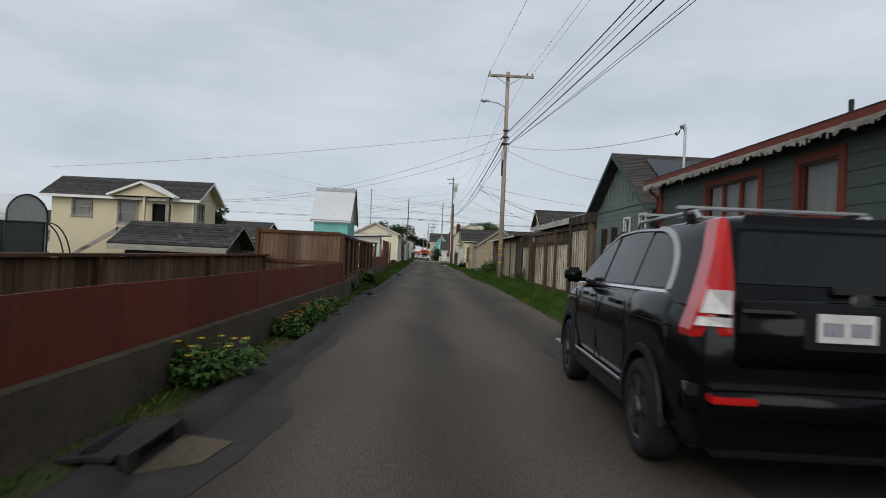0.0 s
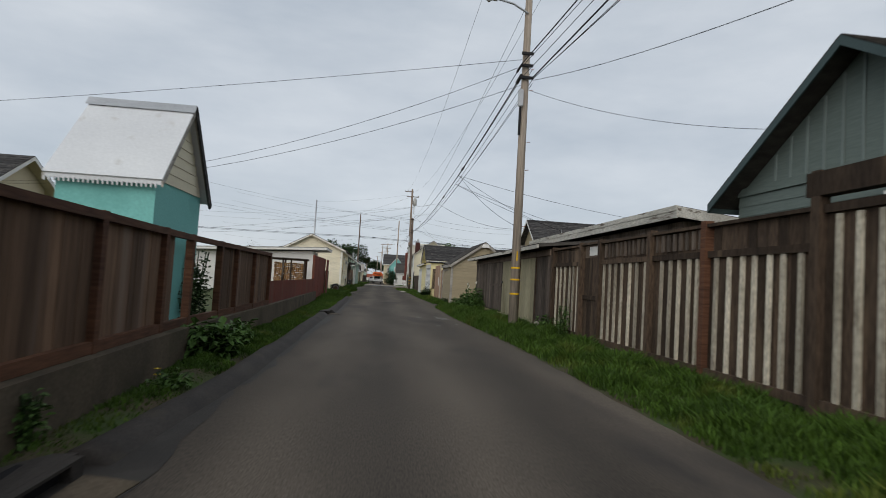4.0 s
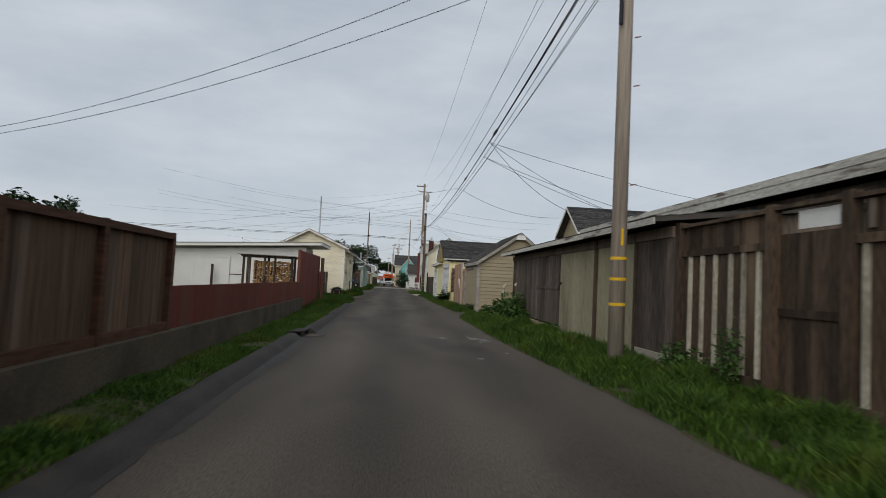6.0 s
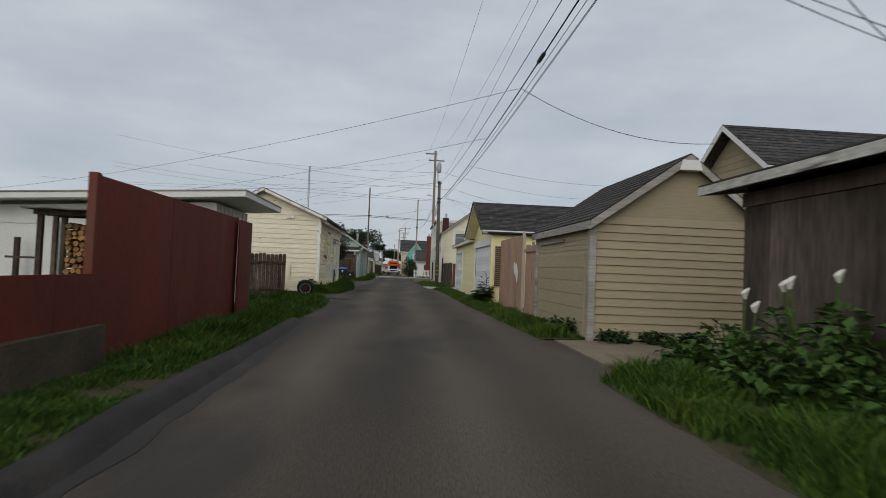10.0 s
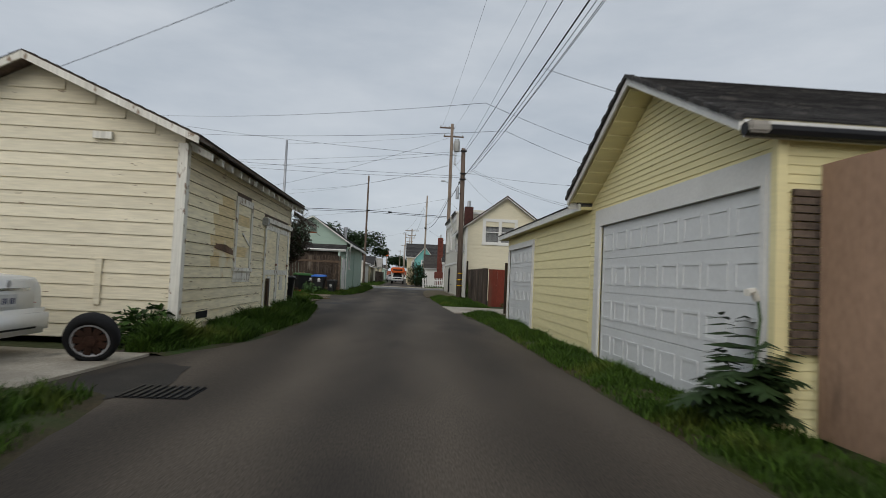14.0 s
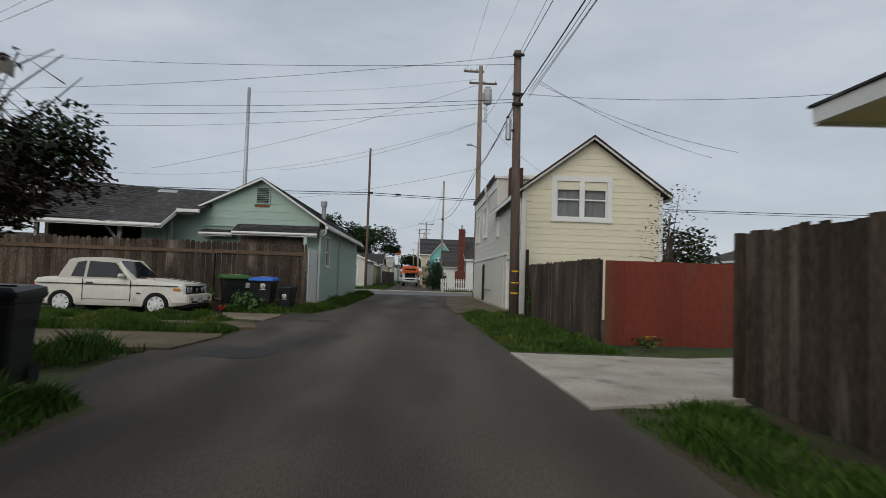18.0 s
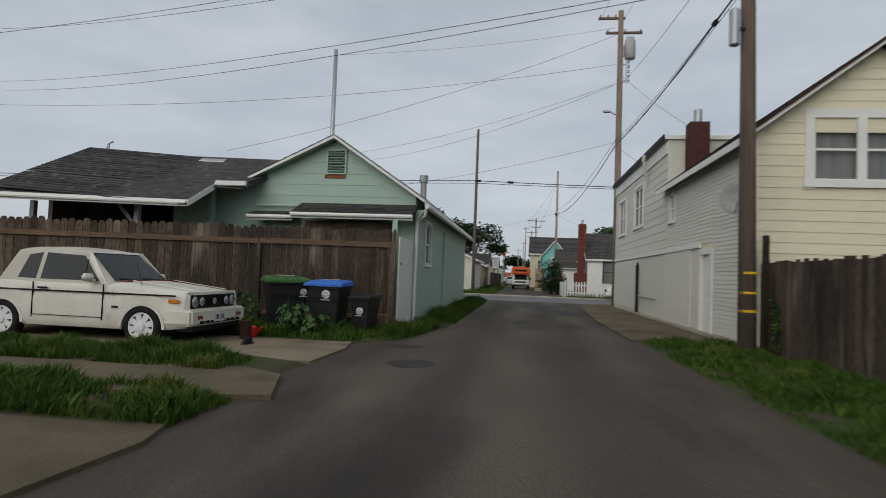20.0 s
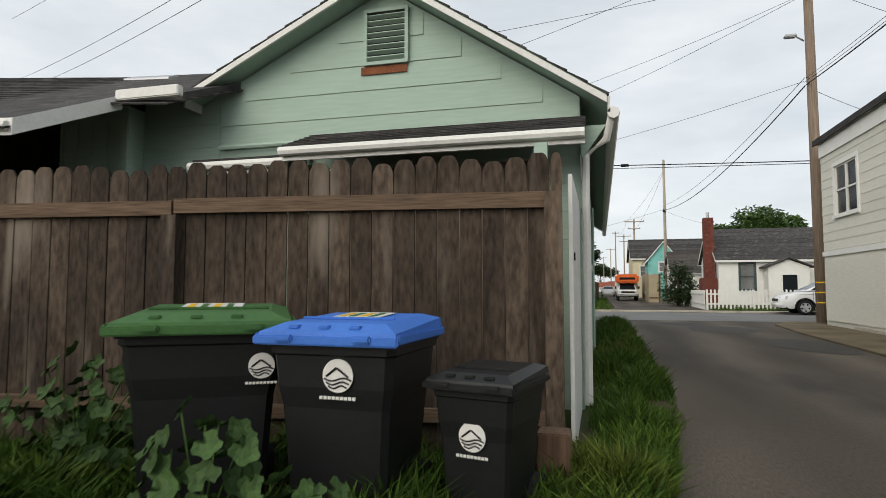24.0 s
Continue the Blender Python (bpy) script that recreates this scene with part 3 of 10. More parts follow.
def garage_door(root, x, y0, y1, z0, z1, cols, rows=4, trim="white", leaf="door_white", casing=0.16):
    """A sectional door facing -x with rows of pressed panels, and its casing."""
    door = part("garage_door", box(x + 0.05, x + 0.08, y0, y1, z0, z1), M[leaf], root)
    h = (z1 - z0) / rows
    w = (y1 - y0) / cols
    for r in range(rows):
        sec = part("section", box(x + 0.02, x + 0.049, y0 + 0.005, y1 - 0.005, z0 + r * h + 0.003, z0 + (r + 1) * h - 0.003), M[leaf], door)
        for c in range(cols):
            a, b = y0 + c * w + 0.07, y0 + (c + 1) * w - 0.07
            za, zb = z0 + r * h + 0.13, z0 + (r + 1) * h - 0.13
            part("panel", wall_panel(bmesh.new(), "y", x + 0.009, 0.012, a, b, za, zb, [(a + 0.035, b - 0.035, za + 0.035, zb - 0.035)]), M[leaf], sec)
    near = y0 - min(casing, 0.2)
    part("door_casing", wall_panel(bmesh.new(), "y", x - 0.035, 0.055, near, y1 + casing, z0, z1 + casing, [(y0, y1, z0, z1)]), M[trim], root)
    part("door_stop", wall_panel(bmesh.new(), "y", x - 0.05, 0.0148, y0 - 0.09, y1 + 0.09, z0, z1 + 0.09, [(y0, y1, z0, z1)]), M[trim], root)
    return door


def fence(name, label, p0, p1, z0, z1, width, gap, board, rail=None, posts=(), rails=(), kind="box", out=1, thick=0.02, jitter=0.012, group="", post_top=0.0, post_mat=None):
    """Boards from p0 to p1 with rails and posts; out is the side that shows the rails."""
    p0, p1 = Vector((*p0, 0)), Vector((*p1, 0))
    run = (p1 - p0)
    ln = run.length
    d = run.normalized()
    n = Vector((d.y, -d.x, 0)) * out
    root = thing(name, (p0 + p1) / 2 + Vector((0, 0, z0)), label, "fence", group)
    rnd = random.Random(name + str(round(p0.y, 2)))
    s = 0.0
    while s < ln - 0.02:
        w = min(width, ln - s)
        top = z1 + rnd.uniform(-jitter, jitter)
        c = p0 + d * (s + w / 2) + n * rnd.uniform(-0.004, 0.004)
        c.z = (z0 + top) / 2
        lean = rnd.uniform(-0.006, 0.006)
        piece("board", kind, board, root, c, d * (w - 0.004), n * thick, Vector((0, 0, top - z0)) + d * lean)
        s += width + gap
    for z, h in rails:
        c = (p0 + p1) / 2 + n * (thick / 2 + 0.025)
        c.z = z
        piece("rail", "box", rail or board, root, c, d * ln, n * 0.045, (0, 0, h))
    for s in posts:
        c = p0 + d * s + n * (thick / 2 + 0.04)
        c.z = (z0 - 0.05 + z1 + post_top) / 2
        piece("post", "box", post_mat or rail or board, root, c, d * 0.1, n * 0.1, (0, 0, z1 + post_top - z0 + 0.05))
    return root


# ---- ground, alley and street ----
def sheet(name, pts, z, material, label, category="ground"):
    bm = bmesh.new()
    bm.faces.new([bm.verts.new((x, y, z)) for x, y in pts])
    return tagged(part(name, bm, material), label, category, kind="structure")


def strip(name, left, right, z, material, label, category, edge=0.0, thick=0.0, n=None):
    """A band between two edge lines given as (y, x) knots, with a ragged edge."""
    y0, y1 = left[0][0], left[-1][0]
    n = n or max(2, int((y1 - y0) / 0.35))
    bm = bmesh.new()
    rows = []
    for i in range(n + 1):
        y = y0 + (y1 - y0) * i / n
        xl = np.interp(y, [k[0] for k in left], [k[1] for k in left])
        xr = np.interp(y, [k[0] for k in right], [k[1] for k in right])
        a = edge * (noise.noise((xl * 3, y * 1.1, 2.0)) + 0.6 * noise.noise((xl, y * 3.4, 5.0)))
        b = edge * (noise.noise((xr * 3, y * 1.1, 8.0)) + 0.6 * noise.noise((xr, y * 3.4, 11.0)))
        s = 0.16 if z > 0.03 else 0.0
        xs = ((xl + a, -0.012), (xl + a + s, z * 0.8), ((xl + xr + a + b) / 2, z), (xr + b - s, z * 0.8), (xr + b, -0.012)) if s else ((xl + a, z), (xr + b, z))
        rows.append([bm.verts.new((x, y, h)) for x, h in xs])
    for a, b in zip(rows, rows[1:]):
        for k in range(len(a) - 1):
            bm.faces.new((a[k], a[k + 1], b[k + 1], b[k]))
    if thick:
        g = bmesh.ops.extrude_face_region(bm, geom=list(bm.faces))
        for v in g["geom"]:
            if isinstance(v, bmesh.types.BMVert):
                v.co.z -= thick
    return tagged(part(name, bm, material), label, category, kind="structure")


sheet("ground", [(-2500, -600), (2500, -600), (2500, 4500), (-2500, 4500)], -0.06, M["ground"], "low green and brown open ground to the horizon")
ROAD_L = [(-12, -1.75), (5, -1.55), (18, -1.62), (28, -1.62), (33, -1.65), (36, -1.7), (47, -1.72), (52, -1.85), (55, -2.1), (58, -2.6), (60, -3.3), (63, -3.4), (66, -2.6), (69, -2.35), (75, -2.6), (78, -3.3), (84, -3.5), (88, -3.5), (90, -2.6), (95, -2.2), (106, -2.3), (111, -2.6)]
ROAD_R = [(-12, 5.2), (7.5, 5.0), (10.5, 3.4), (12, 2.75), (20, 2.95), (28, 3.0), (36, 2.7), (44, 2.7), (48, 3.0), (52, 2.85), (60, 2.75), (70, 2.72), (75, 2.4), (80, 2.05), (88, 1.8), (97, 1.75), (104, 1.9), (108, 2.4), (111, 3.6)]
strip("road", [(y, x - 0.45) for y, x in ROAD_L], [(y, x + 0.45) for y, x in ROAD_R], 0.0, M["asphalt"], "worn dark asphalt alley with paler wheel tracks", "road", edge=0.05, thick=0.05)
strip("road", [(110.6, -60), (119, -60)], [(110.6, 60), (119, 60)], -0.012, M["street"], "paler grey asphalt of the crossing street", "road", thick=0.05, n=2)
strip("road", [(119, -2.4), (260, -2.6)], [(119, 2.6), (260, 3.2)], 0.0, M["asphalt"], "dark asphalt of the alley beyond the street", "road", edge=0.1, thick=0.05)

# ---- right side, from the first house on ----
root = thing("house", (9.5, 8, 0), "dark green lapped wooden house with red-brown window trim", "house")
gable(root, 6.5, 12.5, -4.0, 16.5, 0, 3.72, 4.7, "y", 9.5, M["dkgreen"], M["shingle_brown"], M["red_trim"], over=0.4, rake=0.35, step=0.27, clad="W", holes={"W": [(11.6, 13.8, 2.4, 3.2), (9.3, 10.3, 2.25, 3.2)]}, row=0.3)
window(root, "y", 6.5, -1, 11.6, 13.8, 2.4, 3.2, M["red_trim"], 0.14, "vv", "curtain")
window(root, "y", 6.5, -1, 9.3, 10.3, 2.25, 3.2, M["red_trim"], 0.16, "", "curtain")
corner_boards(root, M["red_trim"], [(6.49, 16.49)], 0, 3.6, 0.16)
part("downspout", tube([(6.15, 16.6, 3.55), (6.2, 16.62, 3.35), (6.42, 16.62, 3.2), (6.42, 16.62, 0.2)], 0.045, 8), M["red_trim"], root, smooth=True)
rnd = random.Random(4)
bm = bmesh.new()
pts = [(6.06 + rnd.uniform(-0.015, 0.015), y, 3.52 + rnd.uniform(-0.03, 0.03)) for y in np.arange(-4, 16.8, 0.16)]
add_tube(bm, pts, 0.014, 5)
for y in np.arange(-4, 16.8, 0.055):
    d = rnd.uniform(0.04, 0.15)
    add_box(bm, 6.045, 6.062, y, y + rnd.uniform(0.02, 0.045), 3.53 - d, 3.54)
part("light_string", bm, M["fascia_grey"], root, "pale fringe of small hanging lights along the eave")
part("vent_pipe", tube([(8.2, 11.5, 4.1), (8.2, 11.5, 4.75)], 0.05, 8), M["black"], root)
mast = part("service_mast", tube([(6.5, 15.2, 3.4), (6.5, 15.2, 4.85)], 0.035, 8), M["metal"], root)
part("weatherhead", tube([(6.5, 15.2, 4.83), (6.46, 15.2, 4.96), (6.38, 15.16, 4.9)], 0.05, 8), M["metal"], mast)
for k in range(3):
    part("drip_loop", tube([(6.38, 15.16, 4.9), (6.34, 15.2 + 0.03 * k, 4.74), (6.3, 15.3 + 0.03 * k, 4.7 + 0.03 * k), (6.38, 15.42, 4.84)], 0.008, 5), M["wire"], mast)

root = thing("house", (11, 22.9, 0), "grey-green gabled house with a solar panel on its roof", "house")
gable(root, 7.45, 17, 19.7, 26.25, 0, 3.5, 5.5, "x", 22.97, M["gable_green"], M["shingle_brown"], M["green_trim"], over=0.42, rake=0.45, step=0.2, clad="S", holes={"W": [(21.9, 22.5, 2.35, 3.0), (20.3, 20.85, 2.3, 3.05)]}, gable_mat=M["gable_green"], row=0.14)
window(root, "y", 7.45, -1, 21.9, 22.5, 2.35, 3.0, M["white"], 0.07, "", "curtain")
window(root, "y", 7.45, -1, 20.3, 20.85, 2.3, 3.05, M["white"], 0.07, "", "curtain")
courses("board", M["gable_green"], root, (7.45, 19.7, 0), (0, 1, 0), (0, 0, 1), (-1, 0, 0), 6.55, 3.45, 0.2, 0.02, holes=[(2.2, 2.8, 2.35, 3.0), (0.6, 1.15, 2.3, 3.05)])
part("frieze_board", box(7.4, 7.448, 19.7, 26.25, 3.452, 3.62), M["gable_green"], root)
for y in np.arange(20.9, 25.2, 0.42):
    part("batten", box(7.42, 7.448, y - 0.025, y + 0.025, 3.622, 5.5 - abs(y - 22.97) * 0.61 - 0.06), M["gable_batten"], root)
sv = Vector((0, 3.27, 2.0)).normalized()
sn = Vector((0, -2.0, 3.27)).normalized()
so = Vector((8.1, 19.28, 3.24)) + sn * 0.13 + sv * 0.55
solar = mat("solar_panel", (0.03, 0.033, 0.04), (0.025, 0.027, 0.032), 0.25, 2, D, 20, 0.1, 0)
for i in range(4):
    for j in range(2):
        p = so + Vector((i * 1.68, 0, 0)) + sv * (j * 1.6)
        part("solar_panel", prism([p, p + Vector((1.65, 0, 0)), p + Vector((1.65, 0, 0)) + sv * 1.57, p + sv * 1.57], sn * 0.04), solar, root, "black framed solar panel" if not (i or j) else "")

# brown board fence and white gate
fence("board_fence", "tall rough dark brown board fence with heavy posts", (5.38, 9.2), (5.38, 17.1), 0.0, 2.12, 0.19, 0.006, M["grey_fence"], rail=M["dark_board"], posts=(1.2, 4.2, 7.0), out=-1, jitter=0.05, post_top=0.08, post_mat=M["dark_board"], thick=0.025)
gate = thing("garden_gate", (5.4, 17.6, 0), "narrow white-boarded garden gate with a dark brace", "gate")
for i in range(5):
    bar("board", M["white_batten"], gate, 5.4, 5.42, 17.22 + i * 0.16, 17.22 + i * 0.16 + 0.15, 0.12, 1.85)
bar("rail", M["dark_board"], gate, 5.36, 5.4, 17.2, 18.0, 1.6, 1.7)
bar("rail", M["dark_board"], gate, 5.36, 5.4, 17.2, 18.0, 1.0, 1.1)
piece("brace", "box", M["dark_board"], gate, (5.37, 17.6, 0.62), (0.03, 0, 0), (0, 0.07, 0.0), (0, 0.7, 0.75))
for y in (17.12, 18.08):
    bar("post", M["dark_board"], gate, 5.3, 5.44, y - 0.08, y + 0.08, -0.05, 2.35)

# fence with white battens, four bays
fb = thing("batten_fence", (5.0, 24, 0), "dark board fence with faded white upright battens", "fence")
rnd = random.Random(11)
BAYS = ((20.9, 23.12), (23.25, 25.0), (25.12, 27.55), (29.02, 31.3))
y = 18.25
while y < 31.2:
    w = rnd.uniform(0.22, 0.34)
    top = 2.38 if y < 20.8 else 1.98
    if not 27.5 < y + w / 2 < 29.0:
        bar("board", M["dark_board"], fb, 5.04, 5.065, y, min(y + w - 0.006, 31.35), 0.16 + rnd.uniform(0, 0.05), top)
    y += w
for y0, y1 in ((18.3, 20.7),) + BAYS:
    y = y0 + 0.2
    while y < y1 - 0.08:
        bar("batten", M["white_batten"], fb, 5.0, 5.038, y - 0.037, y + 0.037, (0.22 if rnd.random() < 0.75 else 0.1), 2.34 if y < 20.8 else 1.93)
        y += rnd.uniform(0.25, 0.33) if y < 25 else rnd.uniform(0.3, 0.42)
for y0, y1 in BAYS:
    bar("rail", M["dark_board"], fb, 4.985, 5.06, y0, y1, 1.93, 2.03)
    bar("cap", M["dark_board"], fb, 4.96, 5.1, y0 - 0.05, y1 + 0.05, 2.4, 2.45)
    yy = y0 + 0.05
    while yy < y1 - 0.1:
        bar("short_board", M["dark_board"], fb, 5.04, 5.06, yy, yy + 0.19, 2.03, 2.4)
        if 23 < y0 < 28:
            bar("short_batten", M["shed_board"], fb, 5.0, 5.038, yy + 0.05, yy + 0.12, 2.08, 2.38)
        yy += 0.21
for y0, y1 in ((18.25, 20.7),) + BAYS:
    bar("rail", M["dark_board"], fb, 4.97, 5.04, y0, y1, 0.14, 0.26)
bar("beam", M["dark_board"], fb, 4.94, 5.1, 18.1, 20.95, 2.56, 2.84)
bar("rail", M["dark_board"], fb, 4.98, 5.06, 18.25, 20.7, 2.36, 2.46)
for y, m in ((18.3, "dark_board"), (20.8, "dark_board"), (23.18, "brown_rail"), (25.06, "dark_board"), (27.62, "dark_board"), (28.92, "dark_board"), (31.35, "dark_board")):
    bar("post", M[m], fb, 4.94, 5.08, y - 0.07, y + 0.07, -0.05, 2.86 if y < 21 else 2.5)
for k in range(4):
    bar("gate_board", M["dark_board"], fb, 5.06, 5.085, 27.71 + k * 0.285, 27.99 + k * 0.285, 0.15, 2.12)
bar("gate_rail", M["dark_board"], fb, 5.03, 5.06, 27.71, 28.84, 1.1, 1.2)
bar("cap", M["dark_board"], fb, 4.96, 5.1, 27.5, 29.0, 2.42, 2.47)
bar("notice", M["white"], fb, 5.045, 5.058, 27.8, 28.5, 2.16, 2.38)

# long dark shed
root = thing("shed", (6.4, 38, 0), "long weathered board shed with greenish doors and a low roof", "shed")
for y0, y1, nm, z0, stp in ((31.45, 33.0, "shed_board", 0.25, 0.28), (33.0, 35.2, "shed_green", 0.12, 0.6), (35.3, 38.25, "shed_green", 0.1, 0.6), (38.25, 44.9, "shed_board", 0.28, 0.26)):
    y = y0
    rnd = random.Random(y0)
    while y < y1 - 0.03:
        w = min(stp * rnd.uniform(0.8, 1.25), y1 - y)
        bar("board", M[nm], root, 4.93 + rnd.uniform(0, 0.008), 4.965, y, y + w - (0.006 if nm == "shed_board" else 0.001), z0, 2.27)
        y += w
bar("batten", M["dark_board"], root, 4.88, 4.93, 35.17, 35.32, 0.1, 2.46)
bar("batten", M["dark_board"], root, 4.9, 4.93, 32.95, 33.05, 0.1, 2.46)
# dark board below the eave; its brown also carries the eave's shade
bar("header_board", M["pole_dark"], root, 4.9, 4.965, 31.45, 44.9, 2.275, 2.46)
bar("hasp", M["black"], root, 4.9, 4.925, 38.1, 38.4, 1.42, 1.48)
bar("rail", M["shed_board"], root, 4.905, 4.93, 38.35, 41.2, 1.28, 1.36)
# near-black backing: the shade between and below the boards is its colour
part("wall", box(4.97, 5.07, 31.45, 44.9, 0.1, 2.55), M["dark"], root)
part("wall", prism([(5.07, 44.9, 0), (8.5, 44.9, 0), (8.5, 44.9, 3.0), (5.07, 44.9, 2.5)], (0, -0.1, 0)), M["shed_board"], root)
part("wall", prism([(5.07, 31.55, 0), (8.5, 31.55, 0), (8.5, 31.55, 3.0), (5.07, 31.55, 2.5)], (0, -0.1, 0)), M["shed_board"], root)
part("wall", box(8.4, 8.5, 31.55, 44.8, 0, 3.0), M["shed_board"], root)
roof = part("roof", prism([(4.52, 31.3, 2.5), (8.6, 31.3, 2.98), (8.6, 31.3, 3.06), (4.52, 31.3, 2.58)], (0, 14.0, 0)), M["shingle_brown"], root)
courses("shingle", M["shingle_brown"], roof, (4.5, 31.3, 2.58), (0, 1, 0), Vector((4.08, 0, 0.48)).normalized(), Vector((-0.48, 0, 4.08)).normalized(), 14.0, 4.1, 0.28, 0.02)
y = 31.3
for ln in (3.4, 4.2, 3.0, 3.4):
    bar("fascia_board", M["fascia_pale"], root, 4.48, 4.515, y, min(y + ln, 45.3) - 0.006, 2.455, 2.57)
    y += ln
part("fascia_board", prism([(4.52, 45.3, 2.46), (8.6, 45.3, 2.94), (8.6, 45.3, 3.06), (4.52, 45.3, 2.58)], (0, 0.03, 0)), M["fascia_grey"], root)
part("sill", box(4.9, 5.0, 31.45, 32.9, 0.0, 0.27), M["concrete"], root, "pale concrete sill")
rnd = random.Random(3)
y = 38.3
while y < 44.7:
    w = rnd.uniform(0.5, 1.5)
    part("footing", box(4.86 + rnd.uniform(0, 0.03), 4.98, y, min(y + w - 0.03, 44.8), 0.0, 0.23 + rnd.uniform(-0.02, 0.03), 0.008), M["tan_sill"], root)
    y += w
root = thing("shed", (10, 37, 0), "low building behind with a worn pale fascia", "shed")
part("wall", box(8.3, 11.5, 30.2, 45.5, 0, 3.4), M["shed_board"], root)
part("roof", prism([(7.9, 29.8, 3.66), (12.0, 29.8, 3.2), (12.0, 29.8, 3.3), (7.9, 29.8, 3.76)], (0, 16.0, 0)), M["shingle_brown"], root)
part("fascia", box(7.85, 7.9, 29.75, 45.8, 3.42, 3.76), M["fascia_pale"], root)
part("fascia_cap", box(7.83, 7.849, 29.73, 45.8, 3.62, 3.765), M["fascia_pale"], root)
part("fascia", prism([(7.9, 29.75, 3.45), (12.0, 29.75, 3.0), (12.0, 29.75, 3.25), (7.9, 29.75, 3.74)], (0, 0.04, 0)), M["fascia_pale"], root)

# grey house with the porch behind the tan shed
root = thing("house", (13, 54, 0), "grey-beige house with a dark shingled gable roof and a back porch", "house")
gable(root, 10.0, 17, 52.05, 55.75, 0, 4.45, 5.75, "x", 53.9, M["tan"], M["shingle"], M["white"], over=0.35, rake=0.4, step=0.2, clad="W", row=0.2)
part("porch_roof", prism([(9.2, 49.5, 3.1), (9.2, 52.0, 3.8), (9.2, 52.0, 3.9), (9.2, 49.5, 3.2)], (7, 0, 0)), M["shingle"], root)
part("porch_fascia", box(9.2, 16.2, 49.44, 49.49, 3.02, 3.2), M["white"], root)
part("porch_deck", box(9.0, 16, 49.6, 52.0, 0.7, 0.85), M["grey_fence"], root)
for x in (9.3, 11.5, 13.7):
    part("porch_post", box(x, x + 0.1, 49.6, 49.7, 0, 3.1), M["white"], root)
part("porch_rail", box(9.3, 13.8, 49.6, 49.66, 1.7, 1.78), M["white"], root)

# tan shed with its wooden garage door
root = thing("shed", (5.75, 51, 0), "tan lapped wooden shed with a wooden garage door", "shed")
gable(root, 4.1, 7.6, 48.68, 53.2, 0.04, 2.36, 3.66, "y", 5.95, M["tan"], M["shingle_brown"], M["fascia_grey"], over=0.12, rake=0.2, step=0.16, clad="", row=0.18)
courses("board", M["tan"], root, (4.1, 48.68, 0.04), (1, 0, 0), (0, 0, 1), (0, -1, 0), 3.5, 2.42, 0.165, 0.034, lap=-0.012)
courses("board", M["tan"], root, (4.1, 48.7, 1.72), (0, 1, 0), (0, 0, 1), (-1, 0, 0), 4.5, 0.62, 0.1, 0.018)
door = part("garage_door", box(4.07, 4.098, 49.0, 53.0, 0.04, 1.72), M["tan"], root)
for i in range(6):
    bar("plank", M["tan"], door, 4.052, 4.07, 49.0, 53.0, 0.05 + i * 0.28, 0.32 + i * 0.28)
part("door_track", box(4.03, 4.08, 50.6, 52.9, 2.02, 2.09), M["fascia_grey"], root)
corner_boards(root, M["fascia_grey"], [(4.09, 48.67), (7.6, 48.67), (4.09, 53.2)], 0.02, 2.36, 0.13)
part("gable_block", prism([(5.72, 48.44, 3.42), (6.18, 48.44, 3.42), (6.12, 48.44, 3.62), (5.78, 48.44, 3.62)], (0, 0.2, 0)), M["white"], root)

# pink board fence with a pale post and a patch of white paint
pf = fence("board_fence", "tall pinkish-tan plywood board fence with dark stains", (4.07, 54.97), (4.1, 59.25), 0.05, 2.44, 0.42, 0.0, M["pink_board"], jitter=0.015, out=-1)
rnd = random.Random(8)
for cy, cz, ry, rz in ((56.1, 1.38, 0.24, 0.2), (55.92, 1.22, 0.17, 0.22), (56.3, 1.48, 0.14, 0.12)):
    ring = [(4.05, cy + ry * rnd.uniform(0.72, 1.2) * math.cos(a), cz + rz * rnd.uniform(0.72, 1.2) * math.sin(a)) for a in np.linspace(0, 2 * math.pi, 22)[:-1]]
    part("paint_patch", prism([(4.049 - 0.004 * (cz > 1.3) - 0.004 * (cz > 1.4), b, c) for _, b, c in ring], (0.012, 0, 0)), M["white"], pf, "smear of white paint")
fence("board_fence", "pinkish-tan board gate beside the tan shed", (4.12, 53.3), (4.12, 54.9), 0.1, 2.12, 0.26, 0.004, M["pink_board"], rail=M["pink_board"], rails=((1.95, 0.1),), jitter=0.05, out=-1)
gp = thing("fence_post", (4.06, 54.97, 0), "tall pale grey painted fence post", "post")
bar("post", M["post_pale"], gp, 4.015, 4.1, 54.93, 54.995, -0.05, 2.5)

# yellow garages
root = thing("garage", (7.5, 62.1, 0), "yellow lapped garage with a white panelled double door", "garage")
gable(root, 3.8, 11.5, 59.4, 64.9, 0.0, 2.8, 4.08, "x", 62.12, M["yellow"], M["shingle"], M["white"], over=0.1, rake=0.42, step=0.085, clad="WS", holes={"W": [(59.62, 64.3, 0.0, 2.3)]}, soffit=M["yellow"], row=0.15, fascia=0.1, lapthick=0.014, lap=-0.006)
